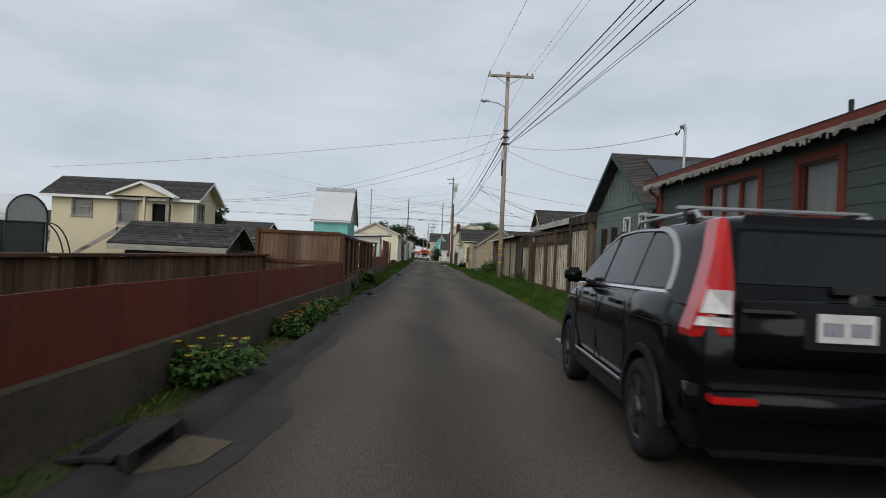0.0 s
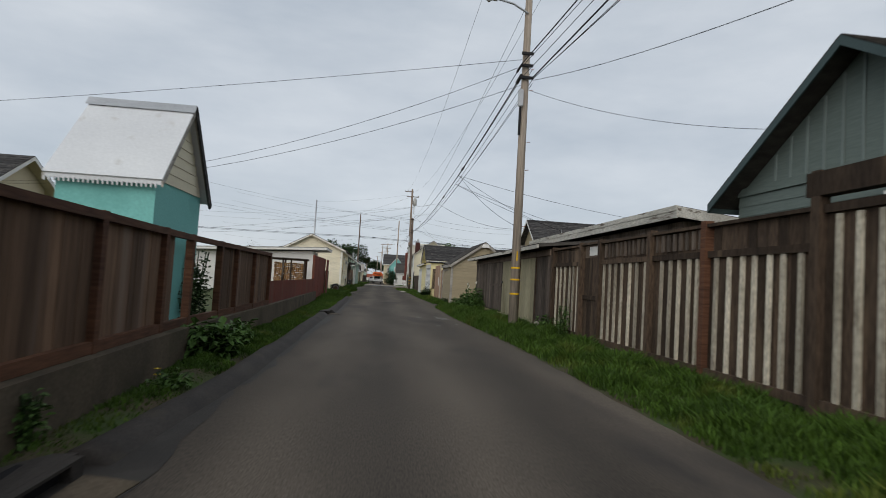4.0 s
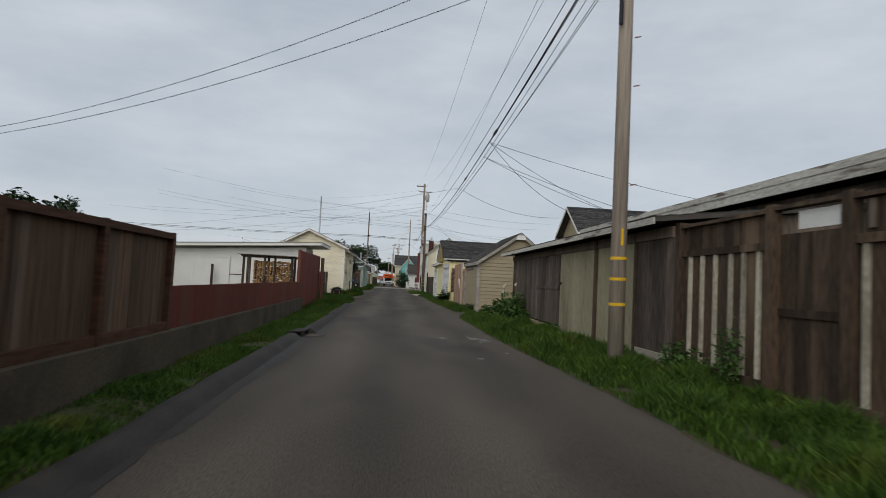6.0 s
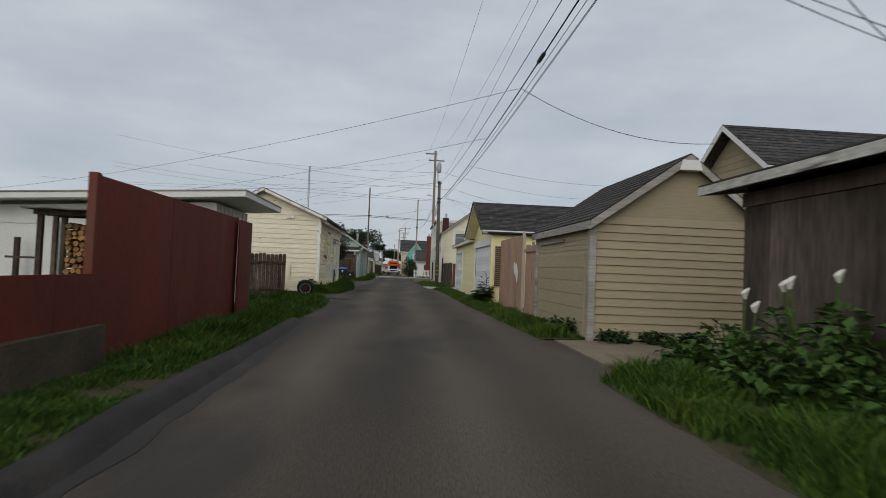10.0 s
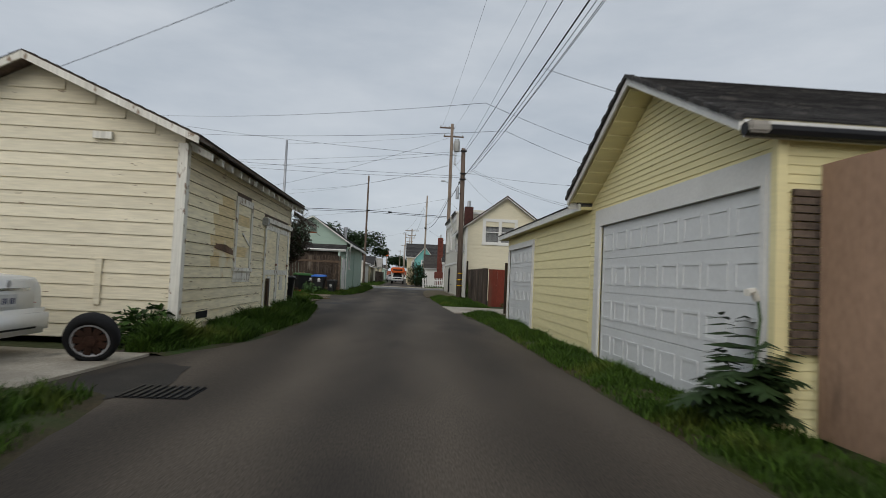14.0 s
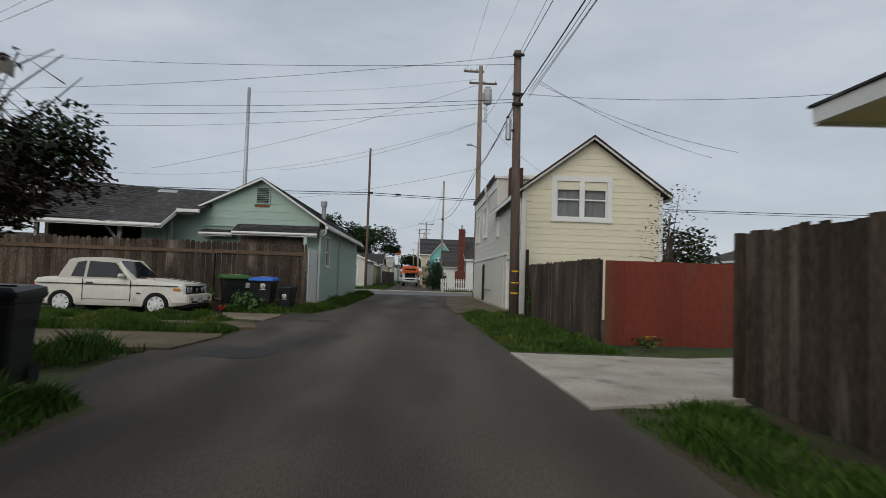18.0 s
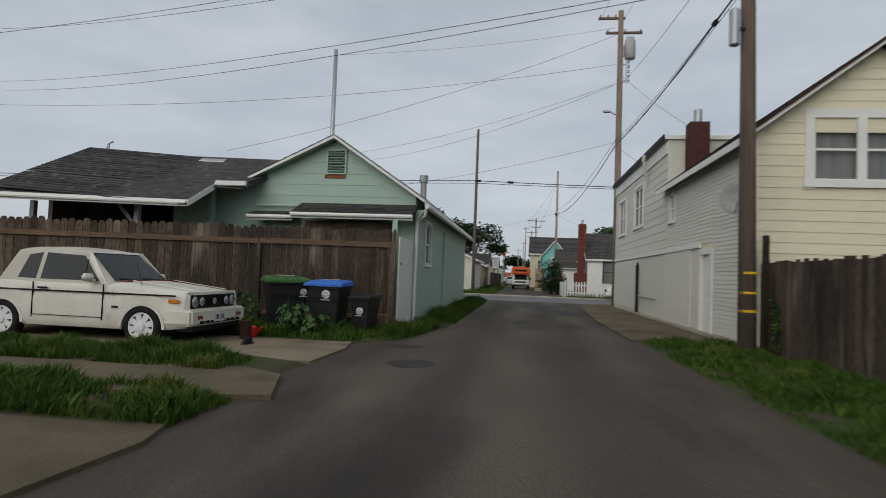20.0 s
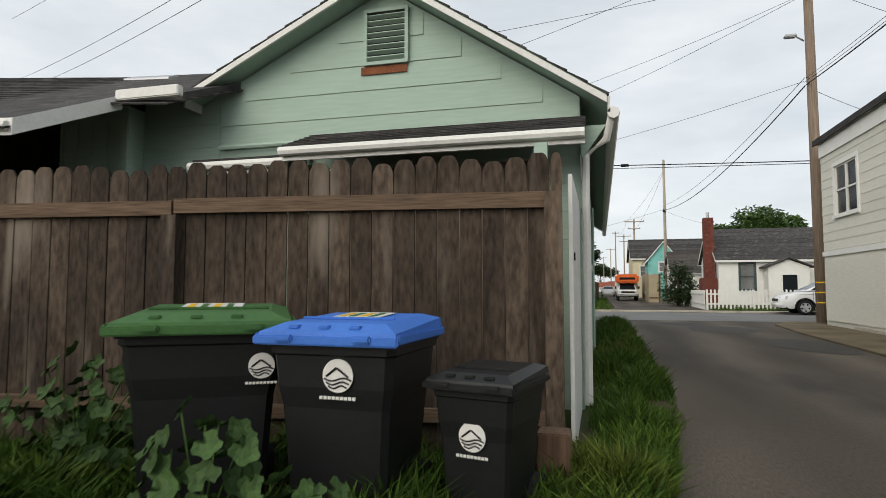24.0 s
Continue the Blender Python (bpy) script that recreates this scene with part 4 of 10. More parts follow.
for yb, kb in ((65.02, 0.4604), (59.28, 0.4706)):
    n = int(abs(yb - 62.12) / 0.15)
    for k in range(n):
        a, b = 62.12 + (yb - 62.12) * k / n, 62.12 + (yb - 62.12) * (k + 0.97) / n
        za, zb = 4.15 - abs(a - 62.12) * kb, 4.15 - abs(b - 62.12) * kb
        part("edge_shingle", prism([(3.315 - 0.015 * (k % 2), a, za), (3.315 - 0.015 * (k % 2), b, zb), (3.315 - 0.015 * (k % 2), b, zb + 0.065), (3.315 - 0.015 * (k % 2), a, za + 0.05)], (0.08, 0, 0)), M["shingle"], root)
garage_door(root, 3.8, 59.62, 64.3, 0.03, 2.3, 8, casing=0.29)
corner_boards(root, M["yellow"], [(3.79, 59.39)], 0, 2.75, 0.1)
part("gutter", tube([(3.35, 59.22, 2.72), (11.6, 59.22, 2.72)], 0.06, 8), M["black"], root)
for i in range(20):
    for k in range(2):
        bar("brick", M["brick_grey"], root, 3.9 + k * 0.21 - 0.1 * (i % 2) * k, 4.1 + k * 0.21 - 0.1 * (i % 2) * k, 59.33, 59.38, 0.75 + i * 0.075, 0.81 + i * 0.075)
part("gutter_end", box(3.36, 3.56, 59.14, 59.3, 2.68, 2.79, 0.02), M["fascia_grey"], root)
for k in range(9):
    s0 = 62.2 + k * 0.3
    part("soffit_board", prism([(3.42, s0, 4.06 - (s0 - 62.12) * 0.46), (3.42, s0 + 0.28, 4.06 - (s0 + 0.28 - 62.12) * 0.46), (3.42, s0 + 0.28, 4.04 - (s0 + 0.28 - 62.12) * 0.46), (3.42, s0, 4.03 - (s0 - 62.12) * 0.46)], (0.38, 0, 0)), M["yellow"], root)
root = thing("garage", (6.5, 70, 0), "yellow flat-roofed garage with a white panelled single door", "garage")
part("wall", wall_panel(bmesh.new(), "y", 3.8, 0.12, 64.9, 73.75, 0.0, 2.63, [(69.85, 73.35, 0.0, 2.25)]), M["yellow"], root)
part("wall", box(3.92, 9.5, 73.65, 73.75, 0, 2.62), M["yellow"], root)
part("wall", box(9.4, 9.5, 64.95, 73.65, 0, 2.6), M["yellow"], root)
courses("board", M["yellow"], root, (3.8, 64.92, 0), (0, 1, 0), (0, 0, 1), (-1, 0, 0), 4.76, 2.6, 0.2, 0.016, lap=-0.007)
garage_door(root, 3.8, 69.85, 73.35, 0.03, 2.25, 6)
part("roof", prism([(3.59, 64.92, 2.71), (9.6, 64.92, 2.83), (9.6, 64.92, 2.88), (3.59, 64.92, 2.76)], (0, 9.4, 0)), M["shingle"], root)
part("soffit", prism([(3.6, 64.92, 2.65), (9.6, 64.92, 2.77), (9.6, 64.92, 2.825), (3.6, 64.92, 2.705)], (0, 9.39, 0)), M["yellow"], root)
part("fascia", box(3.55, 3.59, 64.92, 74.32, 2.63, 2.76), M["white"], root)
part("roof_edge", box(3.53, 3.59, 64.9, 74.36, 2.762, 2.782), M["shingle"], root)
part("fascia", prism([(3.59, 74.32, 2.62), (9.6, 74.32, 2.74), (9.6, 74.32, 2.88), (3.59, 74.32, 2.76)], (0, 0.03, 0)), M["white"], root)

fence("board_fence", "weathered brown board fence beside the garage", (4.15, 73.9), (4.3, 76.7), 0.0, 1.95, 0.16, 0.003, M["grey_fence"], rail=M["dark_board"], posts=(2.75,), out=-1, jitter=0.03)
fence("board_fence", "red-painted plywood fence panel", (7.2, 82.1), (4.35, 82.1), 0.02, 1.78, 1.22, 0.0, M["red_fence"], jitter=0.0)
fence("board_fence", "weathered brown board fence along the alley", (4.32, 82.2), (4.2, 90.5), 0.02, 1.82, 0.155, 0.003, M["grey_fence"], jitter=0.03, out=-1, rail=M["dark_board"])

ep = thing("fence_post", (4.2, 90.15, 0), "tall weathered wooden post at the fence end", "post")
bar("post", M["grey_fence"], ep, 4.1, 4.2, 90.1, 90.2, -0.05, 2.35)

# pale two-storey house and the white building joined to it
root = thing("house", (6.5, 94, 0), "pale yellow two-storey house with a white street side", "house")
gable(root, 4.05, 8.95, 90.6, 98.0, 0, 4.55, 6.35, "y", 6.45, M["pale"], M["shingle"], M["white"], over=0.3, rake=0.3, step=0.23, clad="S", holes={"S": [(5.22, 7.02, 3.55, 4.85)], "W": [(93.2, 94.0, 0.1, 2.1), (97.0, 97.5, 3.3, 4.1)]}, fascia=0.1)
window(root, "x", 90.6, -1, 5.22, 7.02, 3.55, 4.85, M["white"], 0.18, "vh", "curtain", "white double sash window")
for xe, ze in ((3.74, 4.32), (9.26, 4.33)):
    part("roof_edge", prism([(xe, 90.23, ze + 0.05), (6.45, 90.23, 6.4), (6.45, 90.23, 6.47), (xe, 90.23, ze + 0.12)], (0, 0.038, 0)), M["rust_brown"], root)
part("mullion", box(6.03, 6.21, 90.54, 90.6, 3.55, 4.85), M["white"], root)
window(root, "y", 4.05, -1, 97.0, 97.5, 3.3, 4.1, M["white"], 0.1, "h", "curtain")
for a, b, z0, z1 in ((90.7, 93.05, 0.15, 4.5), (94.15, 95.0, 0.15, 2.3)):
    courses("board", M["offwhite"], root, (4.05, a, z0), (0, 1, 0), (0, 0, 1), (-1, 0, 0), b - a, z1 - z0, 0.1, 0.016)
courses("board", M["offwhite"], root, (4.05, 93.05, 2.42), (0, 1, 0), (0, 0, 1), (-1, 0, 0), 4.95, 2.1, 0.1, 0.016, holes=[(3.85, 4.55, 0.78, 1.8)])
part("door", box(4.08, 4.13, 93.2, 94.0, 0.1, 2.1), M["white"], root, "white side door")
bm = wall_panel(bmesh.new(), "y", 3.99, 0.06, 93.06, 94.14, 0.1, 2.24, [(93.2, 94.0, 0.1, 2.1)])
part("door_casing", bm, M["white"], root)
part("panel", box(4.01, 4.05, 95.0, 97.98, 0.1, 2.3), M["offwhite"], root, "plain painted panel wall")
part("belt_board", box(3.98, 4.05, 94.15, 98.0, 2.3, 2.42), M["white"], root)
corner_boards(root, M["white"], [(4.05, 90.59), (8.95, 90.59)], 0.02, 4.4, 0.14)
part("downspout", tube([(3.9, 90.75, 4.35), (3.98, 90.75, 4.1), (3.98, 90.75, 0.3)], 0.04, 8), M["offwhite"], root)
root = thing("building", (6, 103, 0), "white two-storey building with a flat roof", "building")
hw = [(102.0, 103.7, 3.6, 5.2), (105.9, 107.6, 3.55, 5.1)]
part("wall", wall_panel(bmesh.new(), "y", 4.05, 0.12, 98.0, 108.8, 0, 6.1, hw), M["offwhite"], root)
part("wall", box(4.17, 9, 108.7, 108.8, 0, 6.1), M["offwhite"], root)
part("wall", box(4.17, 9, 98.0, 98.1, 0, 6.1), M["offwhite"], root)
part("wall", box(8.9, 9, 98.1, 108.7, 0, 6.1), M["offwhite"], root)
courses("board", M["offwhite"], root, (4.05, 98.0, 2.5), (0, 1, 0), (0, 0, 1), (-1, 0, 0), 10.8, 3.5, 0.3, 0.018, holes=[(a - 98, b - 98, c - 2.5, d - 2.5) for a, b, c, d in hw])
for a, b, c, d in hw:
    window(root, "y", 4.05, -1, a, b, c, d, M["white"], 0.13, "vh", "")
part("belt_board", box(3.99, 4.05, 98.0, 108.8, 2.3, 2.46), M["white"], root)
part("panel", box(4.01, 4.05, 102.6, 108.7, 0.2, 2.2), M["offwhite"], root, "flat painted garage panel")
part("roof", box(3.9, 9.1, 97.9, 108.95, 6.1, 6.22), M["white"], root)
part("parapet", box(4.7, 8.8, 99, 108, 6.22, 6.5), M["offwhite"], root)
part("roof_edge", box(3.85, 3.9, 97.9, 108.95, 6.06, 6.25), M["shingle"], root)
ch = part("chimney", box(4.55, 5.15, 97.3, 97.88, 4.6, 6.53), M["brick_dark"], root, "dark red brick chimney")
part("chimney_cap", tube([(4.85, 97.6, 6.53), (4.85, 97.6, 6.8), (4.85, 97.6, 6.98)], 0.13, 10), M["metal"], ch)
part("frieze_board", box(3.99, 4.05, 98.0, 108.8, 5.62, 6.05), M["white"], root)
part("roof_brace", tube([(4.03, 101.2, 5.0), (3.75, 100.6, 5.9), (3.75, 100.5, 6.05)], 0.06, 8), M["white"], root)
part("pipe", tube([(3.95, 102.4, 0.1), (3.95, 102.4, 2.0), (4.02, 102.7, 2.08)], 0.06, 8), M["black"], root, "black vertical pipe")
part("pipe", tube([(3.97, 99.2, 0.75), (3.97, 102.3, 0.78)], 0.025, 6), M["grey_paint"], root)
part("footing", box(3.9, 4.05, 90.62, 106.2, -0.02, 0.12), M["concrete"], root)

# ---- left side ----
def low_wall(name, pts, z0, z1, material, label):
    bm = bmesh.new()
    for (xa, ya), (xb, yb) in zip(pts, pts[1:]):
        add_prism(bm, [(xa, ya, z0), (xa - 0.2, ya, z0), (xa - 0.2, ya, z1), (xa, ya, z1)], (xb - xa, yb - ya, 0))
    return tagged(part(name, bm, material), label, "wall", kind="structure")


low_wall("wall_west", [(-2.22, -12), (-2.22, 16.5), (-2.62, 23.8), (-2.7, 30.2), (-3.1, 44.6)], -0.05, 0.47, M["wall_concrete"], "low stained concrete retaining wall")
fence("board_fence", "low red-painted plywood fence on a concrete wall", (-2.33, -10), (-2.33, 16.5), 0.47, 0.99, 1.22, 0.0, M["red_fence"], jitter=0.004)
bf = fence("board_fence", "low brown fence with an orange-brown cap rail", (-4.4, -8), (-4.4, 16.4), 0.0, 1.1, 0.15, 0.004, M["brown_fence"], rail=M["brown_rail"], posts=(4, 8, 12, 16, 20), post_top=0.02)
bar("cap", M["brown_rail"], bf, -4.5, -4.3, -8, 16.4, 1.1, 1.14)
ff = fence("board_fence", "tall framed brown board fence square to the alley", (-4.65, 16.5), (-2.4, 16.5), 0.5, 1.8, 0.2, 0.0, M["brown_fence"], rail=M["brown_rail"], out=1, rails=((1.78, 0.09), (0.98, 0.09)))
bar("post", M["brown_rail"], ff, -4.72, -4.62, 16.42, 16.52, 0.0, 1.86)
tf = thing("board_fence", (-2.65, 23, 0.47), "tall framed brown board fence on a concrete wall", "fence")
seg = [(16.5, -2.36), (18.2, -2.46), (20.3, -2.58), (22.3, -2.7), (23.6, -2.77), (25.3, -2.79), (26.5, -2.79), (28.2, -2.8), (30.2, -2.83)]
rnd = random.Random(21)
for (ya, xa), (yb, xb) in zip(seg, seg[1:]):
    dv = Vector((xb - xa, yb - ya, 0))
    ln = dv.length
    dv.normalize()
    nv = Vector((dv.y, -dv.x, 0))
    a0 = Vector((xa, ya, 0))
    bar("post", M["brown_rail"], tf, xa - 0.06, xa + 0.05, ya - 0.05, ya + 0.05, 0.47, 1.8)
    for z, h, wd in ((0.53, 0.11, 0.07), (1.75, 0.08, 0.09)):
        piece("rail", "box", M["brown_rail"], tf, a0 + dv * ln / 2 + nv * 0.005 + Vector((0, 0, z)), dv * (ln - 0.1), nv * wd, (0, 0, h))
    if (ya, xa) in ((22.3, -2.7), (23.6, -2.77)):
        if ya > 23:
            continue
        s, stop = 0.05, ln * 0.45
    else:
        s, stop = 0.05, ln - 0.05
    while s < stop:
        w = min(rnd.uniform(0.13, 0.26), stop - s)
        piece("board", "box", M["brown_fence"], tf, a0 + dv * (s + w / 2) - nv * (0.03 + rnd.uniform(0, 0.012)) + Vector((0, 0, 1.14)), dv * (w - 0.004), nv * 0.02, (0, 0, 1.16))
        s += w
bar("post", M["brown_rail"], tf, -2.89, -2.78, 30.15, 30.25, 0.47, 1.8)
fence("board_fence", "low red-painted plywood fence on a concrete wall", (-2.84, 30.25), (-3.22, 44.6), 0.47, 1.07, 1.22, 0.0, M["red_fence"], jitter=0.004)
rf = fence("board_fence", "tall red-painted plywood fence", (-3.3, 44.6), (-3.32, 50.9), 0.0, 2.25, 1.22, 0.0, M["red_fence"], jitter=0.006)
bar("board", M["red_fence"], rf, -3.24, -3.2, 50.7, 51.75, 0.0, 2.2)
bar("post", M["red_fence"], rf, -3.36, -3.26, 44.52, 44.62, 0.0, 2.27)

root = thing("playhouse", (-3.9, 23.95, 0), "tall teal shed with a steep white metal roof", "shed")
gable(root, -4.4, -3.1, 22.95, 24.95, 0, 2.5, 3.66, "x", 23.95, M["teal"], M["metal_roof"], M["fascia_grey"], over=0.1, rake=0.1, eaves=False, soffit=M["metal_roof"], clad="", row=1.6, fascia=0.08, shingle="metal_sheet", gable_mat=M["pale"])
def tgl(a, b):
    k = min(1, b / 1.3)
    return k * 1.0, 2.0 - k * 1.0
courses("board", M["pale"], root, (-3.1, 22.95, 2.5), (0, 1, 0), (0, 0, 1), (1, 0, 0), 2.0, 1.25, 0.16, 0.018, tgl)
part("rake_trim", prism([(-2.975, 23.95, 3.64), (-2.975, 23.95, 3.8), (-2.975, 25.12, 2.38), (-2.975, 25.02, 2.32)], (0.03, 0, 0)), M["shingle"], root, "dark rake board")
part("ridge_cap", prism([(-4.56, 23.85, 3.68), (-4.56, 23.95, 3.82), (-4.56, 24.05, 3.68), (-4.56, 23.95, 3.77)], (1.6, 0, 0)), M["metal"], root)
for i in range(24):
    bar("roof_rib", M["metal_roof"], root, -4.5 + i * 0.062, -4.48 + i * 0.062, 22.83, 22.85, 2.36, 2.42)

root = thing("shed", (-7.5, 18.2, 0), "low dark shed with a black shingled roof", "shed")
gable(root, -8.55, -5.95, 17.1, 19.3, 0, 1.32, 1.86, "x", 18.2, M["dark_board"], M["shingle"], M["fascia_grey"], over=0.3, rake=0.35, clad="S", step=0.18, row=0.16, fascia=0.06)

root = thing("house", (-19.7, 41, 0), "two-storey cream stucco house with a dark shingled roof", "house")
bh = [(-22.9, -21.8, 2.85, 4.0), (-20.0, -18.9, 2.5, 3.85), (-17.9, -16.7, 2.2, 3.8)]
gable(root, -24.3, -15.2, 39.0, 42.8, 0, 4.35, 5.45, "x", 40.9, M["beige"], M["shingle"], M["white"], over=0.5, rake=0.5, clad="", holes={"S": bh, "E": [(39.6, 40.6, 2.8, 3.95)]}, row=0.25, soffit=M["beige"])
for a, b, c, d in bh[:2]:
    window(root, "x", 39.0, -1, a, b, c, d, M["fascia_grey"], 0.12, "h", "curtain")
window(root, "y", -15.2, 1, 39.6, 40.6, 2.8, 3.95, M["fascia_grey"], 0.12, "v", "curtain")
part("door", box(-17.9, -16.7, 39.2, 39.26, 2.2, 3.8), M["dark"], root, "dark recessed entrance door")
part("porch_gable", prism([(-19.9, 38.0, 4.2), (-16.3, 38.0, 4.2), (-18.1, 38.0, 4.95)], (0, 1.0, 0)), M["beige"], root)
for s in (-1, 1):
    part("porch_roof", prism([(-18.1, 37.7, 4.98), (-18.1 + s * 2.1, 37.7, 4.1), (-18.1 + s * 2.1, 37.7, 4.24), (-18.1, 37.7, 5.12)], (0, 2.4, 0)), M["white"], root)
part("porch_post", box(-18.15, -18.0, 38.2, 38.35, 0, 4.2), M["beige"], root)
part("porch_post", box(-16.7, -16.5, 38.2, 38.35, 0, 4.2), M["fascia_grey"], root)
part("stair_stringer", prism([(-19.2, 37.4, 2.2), (-22.0, 37.4, 0.4), (-22.0, 37.4, 0.15), (-19.2, 37.4, 1.9)], (0, 0.08, 0)), M["fascia_grey"], root)
part("porch_floor", box(-19.3, -16.2, 37.4, 39.0, 2.0, 2.2), M["fascia_grey"], root)
part("downspout", tube([(-15.1, 38.9, 4.2), (-15.25, 38.92, 4.0), (-15.25, 38.92, 0.3)], 0.05, 8), M["white"], root)

# arched metal carport and a netted frame at the far side of the first yard
root = thing("carport", (-22, 28.8, 0), "white ribbed metal carport with a pale grey arched end", "carport")
arc = [(-19.0, 28.75 + 1.45 * math.cos(a) * (0.82 + 0.18 * abs(math.cos(a))), 2.35 + 0.95 * math.sin(a)) for a in np.linspace(0, math.pi, 15)]
part("end_panel", prism([(-19.0, 30.2, 0.0)] + arc + [(-19.0, 27.3, 0.0)], (-0.06, 0, 0)), M["grey_paint"], root, "flat pale grey end wall")
part("shell", prism([(-19.061, 30.2, 0.0)] + [(-19.061, y, z) for _, y, z in arc] + [(-19.061, 27.3, 0.0)], (-6.5, 0, 0)), M["metal_roof"], root)
part("edge_trim", tube([(-18.97, 30.22, 0.0)] + [(-18.97, y, z + 0.01) for _, y, z in arc] + [(-18.97, 27.28, 0.0)], 0.04, 6), M["grey_fence"], root, "dark rounded edge trim")
for i in range(11):
    part("shell_rib", box(-25.5, -19.08, 27.27, 27.299, 0.3 + i * 0.2, 0.34 + i * 0.2), M["metal"], root)
hoop = thing("netted_frame", (-18, 26, 0), "black netted low frame with bent hoops", "frame")
net = glass_mat("black_net", alpha=0.75)
net.node_tree.nodes["Principled BSDF"].inputs["Roughness"].default_value = 0.9
part("net", box(-23.5, -16.4, 25.95, 25.97, 0.1, 1.98), net, hoop, "sheer black netting")
part("top_rail", tube([(-23.5, 25.93, 2.0), (-16.4, 25.93, 1.95)], 0.035, 6), M["black"], hoop)
for x in (-23.0, -20.6, -18.2, -16.45):
    part("post", tube([(x, 25.93, -0.05), (x, 25.93, 1.98)], 0.03, 6), M["black"], hoop)
for k in range(2):
    part("hoop", tube([(-16.5 + 1.0 * math.sin(a), 25.93 + k * 0.5, 1.95 * math.cos(a)) for a in np.linspace(0, math.pi / 2, 9)], 0.03, 6), M["black"], hoop)

# white flat-roofed shed
root = thing("shed", (-8, 54, 0), "white flat-roofed shed with a wide overhanging roof", "shed")
part("wall", prism([(-11.4, 52.3, 0), (-4.3, 52.3, 0), (-4.3, 52.3, 2.72), (-11.4, 52.3, 2.3)], (0, 0.12, 0)), M["white"], root)
part("wall", box(-4.42, -4.3, 52.42, 55.6, 0, 2.72), M["white"], root)
part("wall", prism([(-11.4, 55.5, 0), (-4.42, 55.5, 0), (-4.42, 55.5, 2.72), (-11.4, 55.5, 2.3)], (0, 0.1, 0)), M["white"], root)
for i in range(9):
    part("batten", box(-4.298, -4.285, 52.5 + i * 0.36, 52.52 + i * 0.36, 0.1, 2.7), M["white"], root)
part("roof", prism([(-12.0, 51.75, 2.38), (-3.4, 51.75, 2.84), (-3.4, 51.75, 2.98), (-12.0, 51.75, 2.52)], (0, 4.3, 0)), M["white"], root)
part("roof_felt", prism([(-12.02, 51.72, 2.525), (-3.38, 51.72, 2.985), (-3.38, 51.72, 3.01), (-12.02, 51.72, 2.55)], (0, 4.36, 0)), M["fascia_grey"], root)
part("door", box(-9.6, -8.0, 52.26, 52.3, 0.1, 2.0), M["white"], root)
part("downspout", box(-4.31, -4.22, 52.28, 52.36, 0.1, 2.7), M["white"], root)
part("door_casing", wall_panel(bmesh.new(), "x", 52.24, 0.02, -9.7, -7.9, 0.1, 2.08, [(-9.6, -8.0, 0.1, 2.0)]), M["white"], root)

fence("picket_fence", "dark brown dog-eared picket fence", (-7.0, 59.6), (-3.84, 59.6), 0.0, 1.62, 0.14, 0.004, M["grey_fence"], rail=M["grey_fence"], rails=((1.3, 0.08), (0.35, 0.08)), kind="round_picket", jitter=0.03)

# old cream garage
root = thing("garage", (-5.6, 69, 0), "old cream wooden garage with peeling paint", "garage")
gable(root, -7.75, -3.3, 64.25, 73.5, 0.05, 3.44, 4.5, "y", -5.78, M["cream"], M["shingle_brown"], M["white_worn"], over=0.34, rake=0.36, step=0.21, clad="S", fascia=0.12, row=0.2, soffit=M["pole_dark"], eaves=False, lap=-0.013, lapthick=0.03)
holes = [(67.36 - 64.27, 68.6 - 64.27, 1.15, 2.75), (69.95 - 64.27, 73.1 - 64.27, 0.1, 2.6)]
# dark sheet behind the boards: the grooves' shade is put into its colour
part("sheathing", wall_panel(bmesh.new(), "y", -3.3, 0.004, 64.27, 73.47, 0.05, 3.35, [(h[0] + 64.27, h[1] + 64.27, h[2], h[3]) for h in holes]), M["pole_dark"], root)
bare = []
for k, (b0, b1) in enumerate(((0.5, 0.62), (0.1, 0.9), (0.18, 1.0), (0.06, 1.0), (0.2, 1.0), (0.12, 0.94), (0.3, 1.0), (0.42, 1.0))):
    bare.append((1.38 + 1.62 * b0, 1.38 + 1.62 * b1, 1.0313 + k * 0.2063, 1.0313 + (k + 1) * 0.2063))
courses("board", M["cream_worn"], root, (-3.3, 64.27, 0.05), (0, 1, 0), (0, 0, 1), (1, 0, 0), 9.2, 3.3, 0.21, 0.03, holes=holes + bare, lap=-0.009)
for a, b, c, d in bare:
    courses("board", M["ochre"], root, (-3.3, 64.27 + a, c + 0.05), (0, 1, 0), (0, 0, 1), (1, 0, 0), b - a, d - c, 0.2063, 0.03, lap=-0.009)
part("bare_strip", prism([(-3.274, 66.0, 1.66), (-3.274, 67.22, 1.56), (-3.274, 67.22, 1.66), (-3.274, 66.7, 1.76), (-3.274, 66.05, 1.75)], (0.006, 0, 0)), M["brown_fence"], root, "strip of bare brown wood")
corner_boards(root, M["white_worn"], [(-3.3, 64.24), (-7.75, 64.24)], 0, 3.3, 0.16)
win = part("window", wall_panel(bmesh.new(), "y", -3.3, 0.05, 67.28, 68.66, 1.05, 2.85, [(67.42, 68.54, 1.3, 2.7)]), M["white_worn"], root, "boarded window with a worn white frame")
for i in range(6):
    bar("board", M["cream_worn"] if i % 3 != 1 else M["ochre"], win, -3.305, -3.28, 67.42, 68.54, 1.3 + i * 0.235, 1.53 + i * 0.235)
piece("broken_lath", "box", M["white_worn"], win, (-3.27, 68.2, 1.95), (0.02, 0, 0), (0, 0.6, -0.25), (0, 0.015, 0.04))
